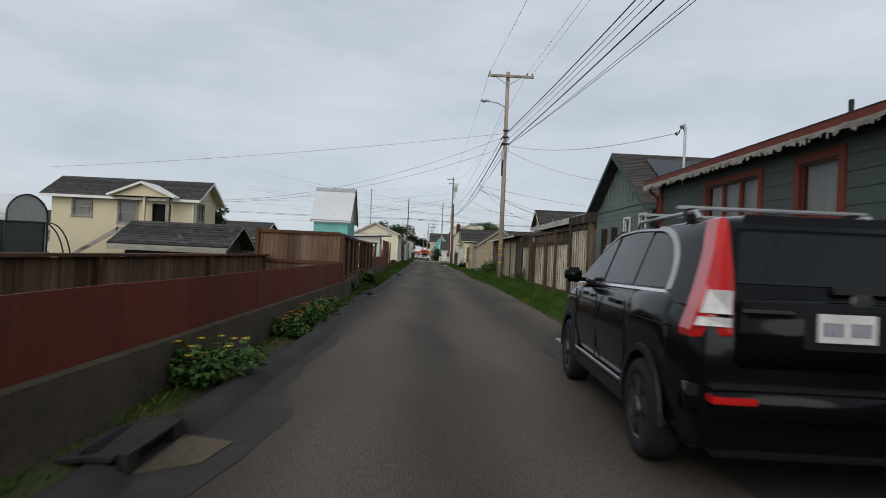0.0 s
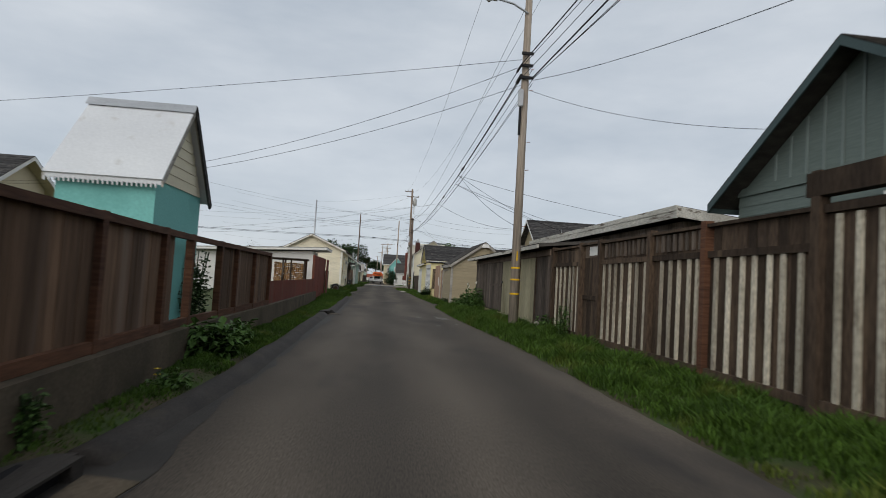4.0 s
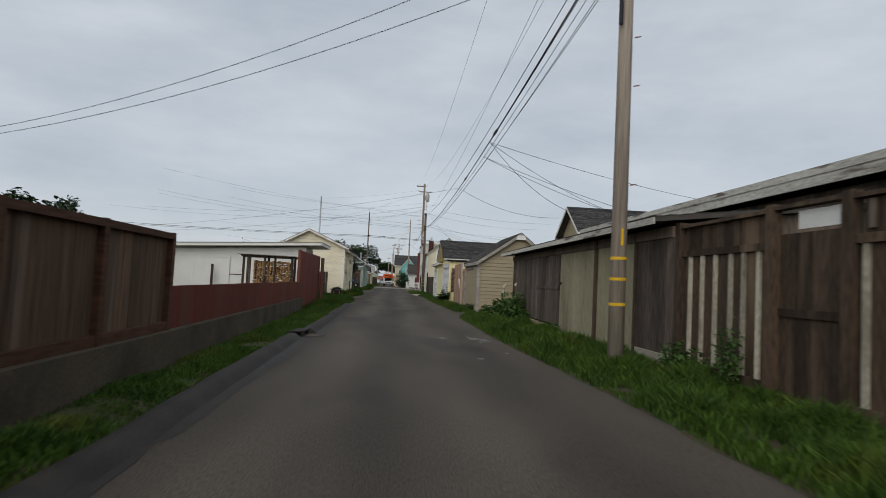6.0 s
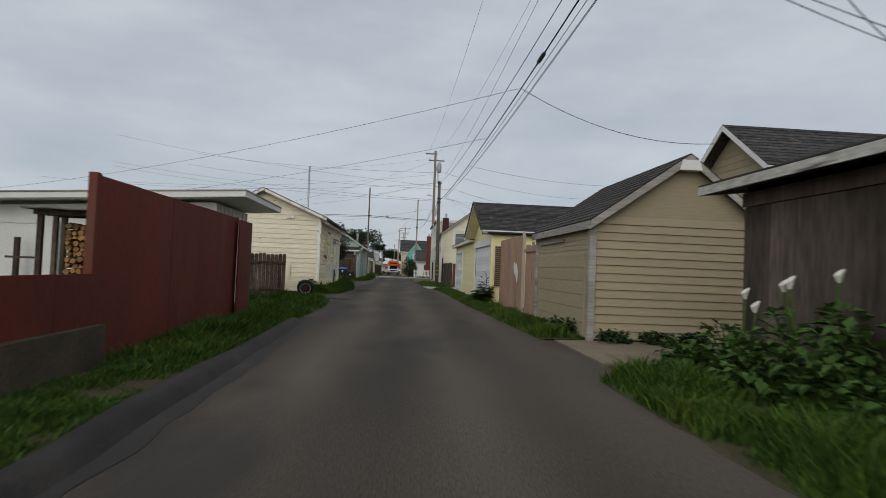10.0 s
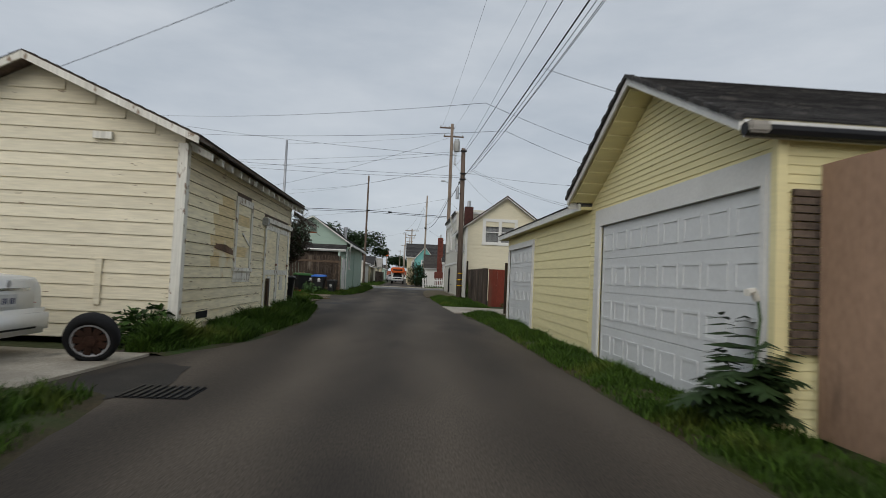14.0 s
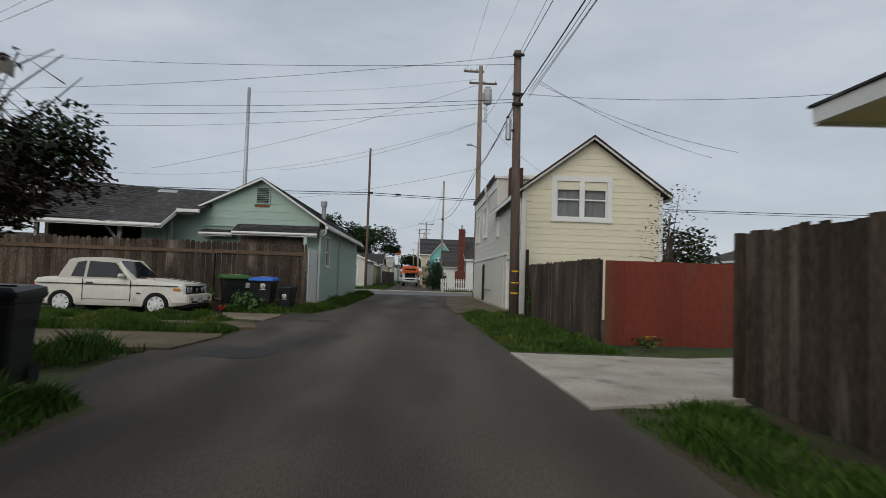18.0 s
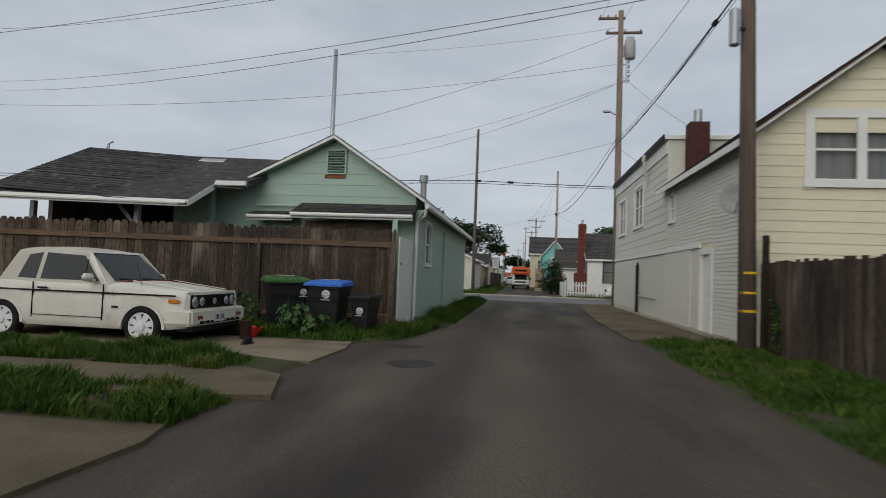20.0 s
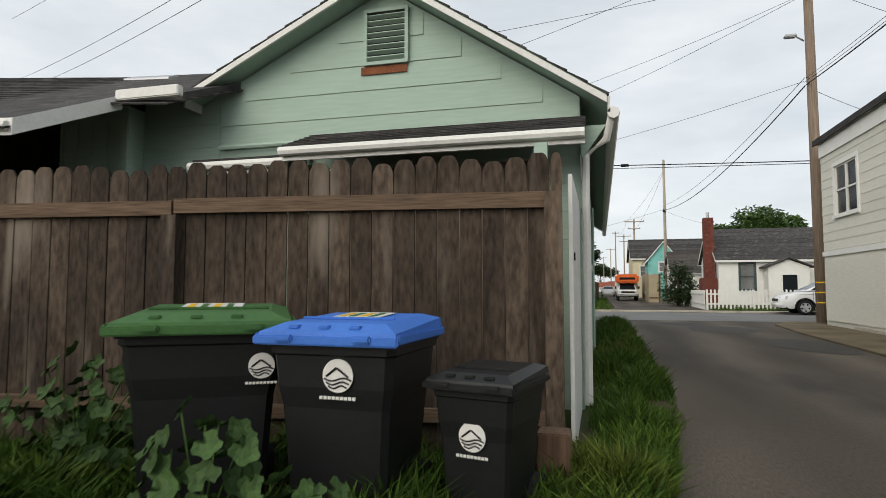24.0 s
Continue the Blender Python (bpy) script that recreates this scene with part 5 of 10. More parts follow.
part("sill", box(-3.3, -3.22, 67.24, 68.7, 1.22, 1.3), M["white_worn"], win)
part("apron", box(-3.3, -3.265, 67.28, 68.66, 0.98, 1.05), M["white_worn"], win)
for i in range(2):
    y0 = 70.0 + i * 1.54
    dr = part("door", box(-3.3, -3.265, y0, y0 + 1.52, 0.12, 2.48), M["cream_worn"], root, "old white double door leaf" if i == 0 else "")
    for a, b, c, d in ((0, 0.12, 0.12, 2.48), (1.4, 1.52, 0.12, 2.48), (0.12, 1.4, 2.34, 2.48), (0.12, 1.4, 0.12, 0.3), (0.12, 1.4, 1.15, 1.28)):
        bar("stile", M["white_worn"], dr, -3.265, -3.24, y0 + a, y0 + b, c, d)
    bar("hasp", M["rust"], dr, -3.24, -3.22, y0 + 1.3, y0 + 1.44, 1.4, 1.46)
    bar("patch_board", M["white_worn"], dr, -3.264, -3.252, y0 + 0.5, y0 + 0.9, 0.7, 1.1)
part("door_track", box(-3.28, -3.18, 69.8, 73.25, 2.52, 2.64), M["white_worn"], root)
part("lamp_box", box(-3.3, -3.14, 69.72, 69.9, 2.42, 2.6), M["grey_paint"], root)
part("plank", prism([(-3.24, 70.3, 0.1), (-3.24, 70.52, 0.1), (-3.24, 70.48, 1.05), (-3.24, 70.3, 1.05)], (0.05, 0, 0)), M["dark_board"], root, "loose dark plank leaning on the wall")
part("foundation_vent", box(-3.28, -3.272, 65.2, 65.8, 0.34, 0.5), M["dark"], root)
for x0, x1, z0, z1 in ((-7.05, -6.8, 3.3, 3.5), (-4.75, -4.45, 3.3, 3.42)):
    part("vent", box(x0, x1, 64.15, 64.25, z0, z1), M["white_worn"], root)
part("downpipe", box(-4.58, -4.48, 64.19, 64.23, 0.6, 1.35), M["cream"], root)

rnd = random.Random(17)
for k in range(16):
    y = 64.35 + k * 0.6
    part("rafter_tail", prism([(-3.27, y, 3.24), (-2.9, y, 3.07 + rnd.uniform(-0.01, 0.01)), (-2.9, y, 3.19), (-3.27, y, 3.37)], (0, 0.1, 0)), M["white_worn"], root)
y = 63.9
while y < 73.8:
    w = rnd.uniform(0.14, 0.3)
    d = rnd.uniform(0.0, 0.11)
    piece("eave_shingle", "box", M["shingle_brown"], root, (-2.95 + d * 0.5, y + w / 2, 3.315 - d * 0.3), (0.16 + d, 0, -0.085 - d * 0.5), (0, w - 0.004, 0), (0.012, 0, 0.024))
    y += w
part("barge_rafter", prism([(-3.3, 73.9, 3.1), (-2.6, 74.2, 2.7), (-2.6, 74.2, 2.82), (-3.3, 73.9, 3.24)], (0, 0.07, 0)), M["fascia_grey"], root)

# fence behind the bins and the mint house
pk = fence("picket_fence", "weathered brown dog-eared picket fence behind the bins", (-14.5, 89.35), (-3.5, 90.8), 0.02, 2.28, 0.166, 0.006, M["grey_fence"], rail=M["brown_rail"], rails=(), kind="round_picket", jitter=0.03, thick=0.022)
fd = Vector((11.0, 1.45, 0)).normalized()
fn = Vector((fd.y, -fd.x, 0))
for a, b, z, h in ((0.0, 7.98, 1.93, 0.12), (8.0, 11.0, 1.945, 0.12), (0.0, 7.9, 0.36, 0.1), (8.1, 10.95, 0.33, 0.1)):
    piece("rail", "box", M["picket_rail"], pk, Vector((-14.5, 89.35, z)) + fd * (a + b) / 2 + fn * 0.036, fd * (b - a), fn * 0.05, (0, 0, h))
for s, z1 in ((7.98, 1.87), (11.02, 2.0)):
    piece("post", "box", M["grey_fence"], pk, Vector((-14.5, 89.35, z1 / 2)) + fd * s + fn * 0.055, fd * 0.13, fn * 0.09, (0, 0, z1))
sf = thing("board_fence", (-3.42, 91.7, 0), "white painted board fence beside the house", "fence")
for i in range(11):
    bar("board", M["white"], sf, -3.46, -3.43, 90.86 + i * 0.16, 91.01 + i * 0.16, 0.05, 2.15 - 0.0 * i)
bar("gate_hinge", M["black"], sf, -3.43, -3.42, 91.0, 91.1, 1.5, 1.56)

root = thing("house", (-5.7, 99, 0), "mint green wooden house with white trim and a louvred gable vent", "house")
gable(root, -7.75, -3.42, 92.6, 106.3, 0, 3.3, 4.74, "y", -5.58, M["mint"], M["shingle"], M["white"], over=0.28, rake=0.3, step=0.3, clad="SE", fascia=0.07, row=0.25, holes={"E": [(94.3, 95.2, 1.6, 2.75)]}, lapthick=0.012, soffit=M["mint"], eave_low=3.68, lap=-0.01)
window(root, "y", -3.42, 1, 94.3, 95.2, 1.6, 2.75, M["white"], 0.09, "h", "curtain")
vent = part("gable_vent", wall_panel(bmesh.new(), "x", 92.54, 0.05, -5.84, -5.3, 3.84, 4.5, [(-5.8, -5.34, 3.88, 4.46)]), M["mint"], root, "louvred gable vent")
for i in range(8):
    piece("slat", "box", M["mint"], vent, (-5.57, 92.565, 3.92 + i * 0.07), (0.46, 0, 0), (0, 0.05, -0.03), (0, 0.006, 0.012))
part("vent_back", box(-5.8, -5.34, 92.585, 92.595, 3.88, 4.46), M["dark"], vent)
part("rust_patch", box(-5.88, -5.32, 92.572, 92.578, 3.74, 3.83), M["rust"], root, "rusty bare patch below the vent")
# small awning roofs
for x0, x1, y0, z0, z1 in ((-6.45, -3.35, 91.85, 2.72, 3.02), (-7.7, -6.5, 92.05, 2.66, 2.78)):
    aw = part("awning_roof", prism([(x0, y0, z0), (x0, 92.58, z1), (x0, 92.58, z1 + 0.05), (x0, y0, z0 + 0.05)], (x1 - x0, 0, 0)), M["shingle"], root)
    dv = Vector((0, 92.58 - y0, z1 - z0))
    courses("shingle", M["shingle"], aw, (x0, y0 - 0.02, z0 + 0.05), (1, 0, 0), dv.normalized(), Vector((0, -dv.z, dv.y)).normalized(), x1 - x0, dv.length, 0.14, 0.02)
    part("awning_fascia", box(x0, x1, y0 - 0.04, y0 - 0.005, z0 - 0.11, z0 + 0.03), M["white"], root)
    part("gutter", tube([(x0, y0 - 0.08, z0 - 0.02), (x1, y0 - 0.08, z0 - 0.02)], 0.05, 8), M["white"], root)
part("soffit_bracket", prism([(-3.4, 92.55, 2.95), (-3.15, 92.55, 2.95), (-3.4, 92.55, 2.6)], (0, -0.06, 0)), M["mint"], root)
part("awning_post", box(-3.8, -3.68, 91.65, 91.75, 0, 2.6), M["mint"], root)
part("back_wall", box(-6.3, -3.9, 92.4, 92.55, 0, 2.6), M["shed_board"], root)
part("conduit", tube([(-7.7, 92.5, 2.98), (-6.6, 92.5, 2.98), (-6.52, 92.5, 2.9), (-6.5, 92.5, 2.7)], 0.03, 6), M["mint"], root)
part("flue", tube([(-3.9, 96.5, 3.3), (-3.9, 96.5, 4.3)], 0.1, 10), M["metal"], root)
part("flue_cap", tube([(-3.9, 96.5, 4.28), (-3.9, 96.5, 4.5)], 0.14, 10), M["metal"], root)
part("gutter", tube([(-3.08, 92.3, 3.02), (-3.08, 106.6, 3.02)], 0.06, 8), M["white"], root)
part("downspout", tube([(-3.1, 92.4, 3.0), (-3.15, 92.5, 2.8), (-3.36, 92.55, 2.65), (-3.36, 92.55, 0.1)], 0.04, 8), M["white"], root)
part("pipe", tube([(-3.36, 98.0, 0.1), (-3.36, 98.0, 2.8)], 0.03, 6), M["mint"], root)
# wing with a hip-ended roof to the west
part("wing_wall", box(-13.0, -7.76, 97.6, 101, 0, 3.3), M["mint"], root)
# added west wall: keeps light out of the carport, which stands open there
part("wing_wall", prism([(-13.0, 91.6, 0), (-13.0, 97.39, 0), (-13.0, 97.39, 3.68), (-13.0, 93.9, 4.55), (-13.0, 91.6, 3.3)], (0.12, 0, 0)), M["shed_board"], root)
part("wing_wall", box(-9.95, -8.9, 92.35, 94.5, 0, 3.55), M["mint"], root)
part("wing_wall", box(-8.89, -7.76, 92.62, 92.74, 0, 3.7), M["mint"], root)
courses("board", M["mint"], root, (-8.89, 92.62, 0.1), (1, 0, 0), (0, 0, 1), (0, -1, 0), 1.12, 3.5, 0.3, 0.012, lap=-0.01)
for k in range(5):
    part("wall_batten", box(-9.9 + k * 0.23, -9.885 + k * 0.23, 92.338, 92.349, 0.3, 3.4), M["mint"], root)
E0, R0 = Vector((-13.3, 89.95, 2.82)), Vector((-13.3, 93.3, 4.43))
ud, sv = Vector((4.85, 0.55, -0.04)).normalized(), (R0 - E0).normalized()
E1 = E0 + ud * 4.88
R1 = R0 + ud * 6.35
N1, N2 = E1 + sv * 1.42, E0 + ud * 5.6 + sv * 1.42
up = Vector((0, 0, 0.08))
wr = part("wing_roof", prism([E0, E1, N1, N2, R1, R0], up), M["shingle"], root)
part("wing_roof", prism([(-7.0, 101.3, 2.74), (-13.3, 101.3, 2.74), R0, R1], up), M["shingle"], root)
courses("shingle", M["shingle"], wr, E0 + up - sv * 0.03, ud, sv, ud.cross(sv), 6.3, (R0 - E0).length, 0.16, 0.02, limits=lambda a, b: (0, 4.9 if b < 1.45 else 5.6 + 0.3 * (b - 1.45)))
part("gutter", tube([E0 + Vector((0, -0.07, -0.02)), E1 + Vector((0, -0.07, -0.02))], 0.05, 8), M["white"], root)
for a, b in ((E0, E1), (E1, N1)):
    part("wing_fascia", prism([a + Vector((0.01, -0.03, -0.1)), b + Vector((0.01, -0.03, -0.1)), b + Vector((0.01, -0.03, 0.06)), a + Vector((0.01, -0.03, 0.06))], (0.03, -0.02, 0)), M["white"], root)
part("gutter", box(-8.42, -7.6, 91.62, 91.72, 3.36, 3.48, 0.012), M["white"], root)
part("downspout", box(-8.9, -8.78, 92.22, 92.33, 0.1, 3.36, 0.01), M["mint"], root)
# dark sheet over the mint wall: the carport's inner shade in its colour
part("carport_back", box(-13.0, -7.76, 97.4, 97.59, 0, 3.66), M["dark_board"], root)
part("carport_brace", tube([(-10.1, 91.06, 2.2), (-10.6, 91.06, 2.75)], 0.05, 4), M["grey_paint"], root)
for x in (-13.0, -10.15):
    part("carport_post", box(x, x + 0.12, 91.0, 91.12, 0, 2.8), M["grey_paint"], root)
hq = E0 + ud * 3.5 + sv * 3.2 + up
part("roof_hatch", prism([hq, hq + ud * 0.7, hq + ud * 0.7 + sv * 0.24, hq + sv * 0.24], (0, 0, 0.03)), M["metal"], root)
part("roof_mast", tube([(-13.0, 93.7, 4.3), (-13.0, 93.7, 4.82), (-12.86, 93.7, 4.9)], 0.04, 6), M["metal"], root)

# ---- kerb, verges, pads ----
def berm(name, pts, label):
    """A low rolled kerb along (x, y) points: the road-side foot."""
    bm = bmesh.new()
    rows = []
    for i, (x, y) in enumerate(pts):
        j = 0.03 * noise.noise((y * 0.9, 1.5, 0.2))
        h = 0.1 + 0.03 * noise.noise((y * 0.5, 7.5, 0.2))
        rows.append([bm.verts.new((x + dx + j, y, z)) for dx, z in ((0.12, -0.02), (0.03, h * 0.5), (-0.02, h * 0.9), (-0.09, h), (-0.18, h * 0.95), (-0.26, -0.04))])
    for a, b in zip(rows, rows[1:]):
        for k in range(5):
            bm.faces.new((a[k], a[k + 1], b[k + 1], b[k]))
    for r in (rows[0], rows[-1]):
        bm.faces.new(r)
    return tagged(part(name, bm, M["kerb"], smooth=True), label, "kerb", kind="structure")


def line_pts(knots, step=0.3):
    ys = np.arange(knots[0][1], knots[-1][1] + 1e-6, step)
    return [(float(np.interp(y, [k[1] for k in knots], [k[0] for k in knots])), float(y)) for y in ys]


berm("kerb_west", line_pts([(-1.62, -12), (-1.62, 3.3)]), "black rolled asphalt kerb")
berm("kerb_west", line_pts([(-1.6, 4.2), (-1.5, 8), (-1.66, 13), (-1.7, 17.4)]), "black rolled asphalt kerb with ragged edges")
berm("kerb_west", line_pts([(-1.72, 18.6), (-1.55, 22), (-1.62, 28), (-1.7, 34.7)]), "black rolled asphalt kerb with ragged edges")
berm("kerb_west", line_pts([(-1.55, 35.5), (-1.6, 40), (-1.72, 46), (-1.8, 50.5)]), "black rolled asphalt kerb with ragged edges")
for x, y in ((-1.64, 3.75), (-1.72, 18.0), (-1.62, 35.1)):
    dr = thing("drain_inlet", (x, y, 0), "asphalt-coated drain inlet in the kerb with an open dark throat", "drain")
    part("frame", wall_panel(bmesh.new(), "y", x - 0.05, 0.07, y - 0.36, y + 0.4, -0.05, 0.125, [(y - 0.24, y + 0.26, -0.05, 0.105)]), M["kerb"], dr)
    part("throat", box(x - 0.3, x - 0.052, y - 0.26, y + 0.28, -0.055, 0.1), M["dark"], dr)
    part("cover", prism([(x - 0.04, y - 0.42, 0.1), (x - 0.2, y - 0.4, 0.09), (x - 0.42, y - 0.3, 0.03), (x - 0.44, y + 0.34, 0.03), (x - 0.2, y + 0.44, 0.09), (x - 0.04, y + 0.46, 0.1)], (0, 0, 0.026)), M["kerb"], dr)
    part("slab", prism([(x + 0.03, y - 0.34, -0.03), (x + 0.34, y - 0.12, -0.03), (x + 0.4, y + 0.3, -0.03), (x + 0.03, y + 0.4, -0.03)], (0, 0, 0.042)), M["wall_concrete"], dr, "stained concrete slab before the throat")

strip("verge_west", [(-12, -2.25), (16.5, -2.25), (23.8, -2.65), (30, -2.72), (44.6, -3.15), (52, -4.3), (60.2, -4.4)], [(-12, -1.75), (48, -1.85), (52, -1.9), (55, -1.75), (58, -1.9), (60.2, -2.3)], 0.045, M["dirt"], "dirt verge with weeds by the fence", "verge", edge=0.05)
strip("verge_west", [(62.9, -3.5), (75.5, -3.6)], [(62.9, -2.9), (65, -2.2), (70, -2.0), (75.5, -2.5)], 0.04, M["dirt"], "weedy verge beside the old garage", "verge", edge=0.1)
strip("verge_west", [(82.0, -14), (86.3, -14)], [(82.0, -3.5), (83.0, -3.4), (84.6, -3.6), (85.6, -3.5), (86.3, -5.6)], 0.045, M["dirt"], "weedy strip between two concrete pads", "verge", edge=0.1)
strip("verge_west", [(88.1, -10), (90.8, -10), (92.6, -3.5), (110, -3.4)], [(88.1, -3.7), (89.2, -2.9), (92.6, -2.4), (110, -2.4)], 0.045, M["dirt"], "weedy verge by the picket fence and house", "verge", edge=0.08)
strip("verge_east", [(8.5, 3.9), (11.5, 2.8), (20, 2.95), (28, 3.0), (36, 2.72), (44.4, 2.75)], [(8.5, 5.6), (44.4, 5.0)], 0.035, M["dirt"], "grass verge along the fences", "verge", edge=0.09)
strip("verge_east", [(48.6, 3.05), (60, 2.78), (70, 2.75), (75.9, 2.4)], [(48.6, 4.1), (60, 3.85), (70, 3.82), (75.9, 4.3)], 0.035, M["dirt"], "grass verge along the garages", "verge", edge=0.08)
strip("verge_east", [(80.2, 2.1), (88, 1.85), (91.3, 1.9)], [(80.2, 4.35), (88, 4.3), (91.3, 3.9)], 0.035, M["dirt"], "grass verge along the board fence", "verge", edge=0.08)


def pad(name, pts, label, z=0.03, m="concrete"):
    bm = bmesh.new()
    f = bm.faces.new([bm.verts.new((x, y, z)) for x, y in pts])
    g = bmesh.ops.extrude_face_region(bm, geom=[f])
    for v in g["geom"]:
        if isinstance(v, bmesh.types.BMVert):
            v.co.z -= 0.08
    return tagged(part(name, bm, M[m]), label, "pavement", kind="structure")


pad("pavement", [(3.3, 44.5), (7.9, 44.2), (7.9, 48.66), (3.35, 48.5)], "stained concrete pad by the tan shed", 0.03, "stained_concrete")
pad("pavement", [(2.28, 75.9), (4.4, 76.6), (9, 76.6), (9, 81.4), (5.2, 80.1), (2.12, 80.3)], "pale concrete driveway apron")
pad("pavement", [(1.78, 91.2), (4.0, 91.2), (4.0, 109.4), (9.5, 109.4), (9.5, 110.6), (3.4, 110.6), (2.4, 108.5), (2.05, 104.5), (1.75, 97)], "worn mossy concrete strip beside the white building", 0.045, "mossy_concrete")
pad("pavement", [(-12, 60.3), (-3.3, 60.3), (-3.1, 62.9), (-12, 63.6)], "mossy concrete pad under the white car", 0.035)
pad("pavement", [(-12, 79.2), (-3.5, 79.6), (-3.35, 81.6), (-3.5, 82.15), (-12, 82.3)], "mossy concrete drive beside the weeds", 0.035, "mossy_concrete")
pad("pavement", [(-12, 83.0), (-4.0, 83.05), (-3.12, 83.3), (-3.5, 84.45), (-4.1, 84.8), (-5.9, 84.55), (-12, 84.3)], "mossy concrete strip between the weeds", 0.056, "mossy_concrete")
pad("pavement", [(-12, 86.2), (-6, 86.05), (-4.5, 85.6), (-3.58, 85.7), (-3.55, 87.3), (-3.72, 88.3), (-12, 88.6)], "cracked stained concrete pad under the white convertible", 0.035, "stained_concrete")
pad("kerb_street", [(-60, 119.0), (60, 119.0), (60, 119.9), (-60, 119.9)], "pale street kerb and gutter", 0.07)
def blotch(cx, cy, rx, ry, seed, label="dark stain on the asphalt", m="asphalt_patch", rag=0.28):
    pts = []
    for k in range(28):
        a = 2 * math.pi * k / 28
        q = 1 + rag * noise.noise((math.cos(a) * 1.3 + seed, math.sin(a) * 1.3, seed * 0.7)) + 0.14 * noise.noise((math.cos(a) * 4 + seed, math.sin(a) * 4, 3.0))
        pts.append((cx + rx * q * math.cos(a), cy + ry * q * math.sin(a)))
    sheet("road_patch" if m == "asphalt_patch" else m, pts, 0.004 + 0.0005 * (seed % 7), M[m], label, "road")


blotch(-2.25, 86.2, 0.34, 0.42, 1, "dark asphalt patch")
blotch(-2.4, 79.6, 0.55, 0.7, 2, "dark asphalt patch")
blotch(-2.68, 88.25, 0.28, 0.2, 3)
strip("road_patch", [(-8, 2.1), (3, 2.0), (8.6, 1.75), (9.6, 1.95), (11.2, 2.5)], [(-8, 5.4), (7.5, 5.2), (10.2, 3.6), (11.2, 2.9)], 0.006, M["asphalt_patch"], "dark patched asphalt beside the parked car", "road", edge=0.16)
strip("road_patch", [(-10, -1.9), (14, -1.9)], [(-10, -1.3), (2, -1.3), (4.6, -1.05), (5.6, -1.3), (9, -1.25), (14, -1.45)], 0.0045, M["asphalt_patch"], "dark tar band along the foot of the kerb", "road", edge=0.14)
strip("road_patch", [(15, -1.9), (34.5, -1.9)], [(15, -1.47), (18, -1.3), (20, -1.42), (27, -1.4), (34.5, -1.35)], 0.0045, M["asphalt_patch"], "dark tar band along the foot of the kerb", "road", edge=0.11)
strip("road_patch", [(34.6, -1.9), (52, -2.2)], [(34.6, -1.1), (37, -1.35), (45, -1.4), (52, -1.6)], 0.0045, M["asphalt_patch"], "dark tar band along the foot of the kerb", "road", edge=0.1)
blotch(-2.6, 60.9, 0.5, 1.3, 5)
blotch(1.2, 101, 0.7, 1.6, 6)
blotch(0.3, 106, 1.0, 1.4, 7)
blotch(-0.6, 108.5, 0.8, 1.0, 8)
for k, (cx, cy, rx, ry) in enumerate(((1.47, 35.85, 0.1, 0.2), (2.2, 36.0, 0.12, 0.3), (2.42, 35.6, 0.1, 0.36), (2.28, 35.2, 0.07, 0.13), (2.12, 36.6, 0.05, 0.1), (1.85, 32.2, 0.07, 0.1), (2.5, 33.2, 0.05, 0.08))):
    blotch(cx, cy, rx, ry, 30 + k, "worn pale paint mark on the asphalt", "paint_mark", 0.9)
# timber-framed meter cover by the first fence
# the cover lies flush in the dark patch
cov = thing("meter_cover", (2.7, 9.4, 0), "flat wooden cover set in a pale frame in the road", "cover")
part("frame", add_box(add_box(add_box(add_box(bmesh.new(), 2.2, 2.27, 8.8, 9.9, 0, 0.03), 2.27, 3.3, 9.83, 9.9, 0, 0.03), 2.27, 3.3, 8.8, 8.87, 0, 0.03), 3.23, 3.3, 8.87, 9.83, 0, 0.03), M["fascia_grey"], cov)
for i in range(4):
    bar("plank", M["brown_fence"], cov, 2.28 + i * 0.237, 2.28 + i * 0.237 + 0.23, 8.88, 9.82, 0.0, 0.018)
gr = thing("drain_grate", (-1.95, 60.4, 0), "iron drain grate in the asphalt", "drain")
part("well", box(-2.3, -1.6, 60.15, 60.75, -0.05, 0.006), M["dark"], gr)
for i in range(9):
    bar("grate_bar", M["black"], gr, -2.28 + i * 0.078, -2.28 + i * 0.078 + 0.035, 60.15, 60.75, 0.004, 0.018)

# ---- grass ----
gm = M["grass"]
gn, gl = gm.node_tree.nodes, gm.node_tree.links
g_geo = gn.new("ShaderNodeNewGeometry")
g_ramp = gn.new("ShaderNodeMapRange")
g_ramp.inputs["To Min"].default_value, g_ramp.inputs["To Max"].default_value = 0.55, 1.5
gl.new(g_geo.outputs["Random Per Island"], g_ramp.inputs["Value"])
g_mul = gn.new("ShaderNodeMixRGB")
g_mul.blend_type = "MULTIPLY"
g_mul.inputs["Fac"].default_value = 1.0
old = gn["Principled BSDF"].inputs["Base Color"].links[0].from_socket
gl.new(old, g_mul.inputs["Color1"])
gl.new(g_ramp.outputs["Result"], g_mul.inputs["Color2"])
gl.new(g_mul.outputs["Color"], gn["Principled BSDF"].inputs["Base Color"])


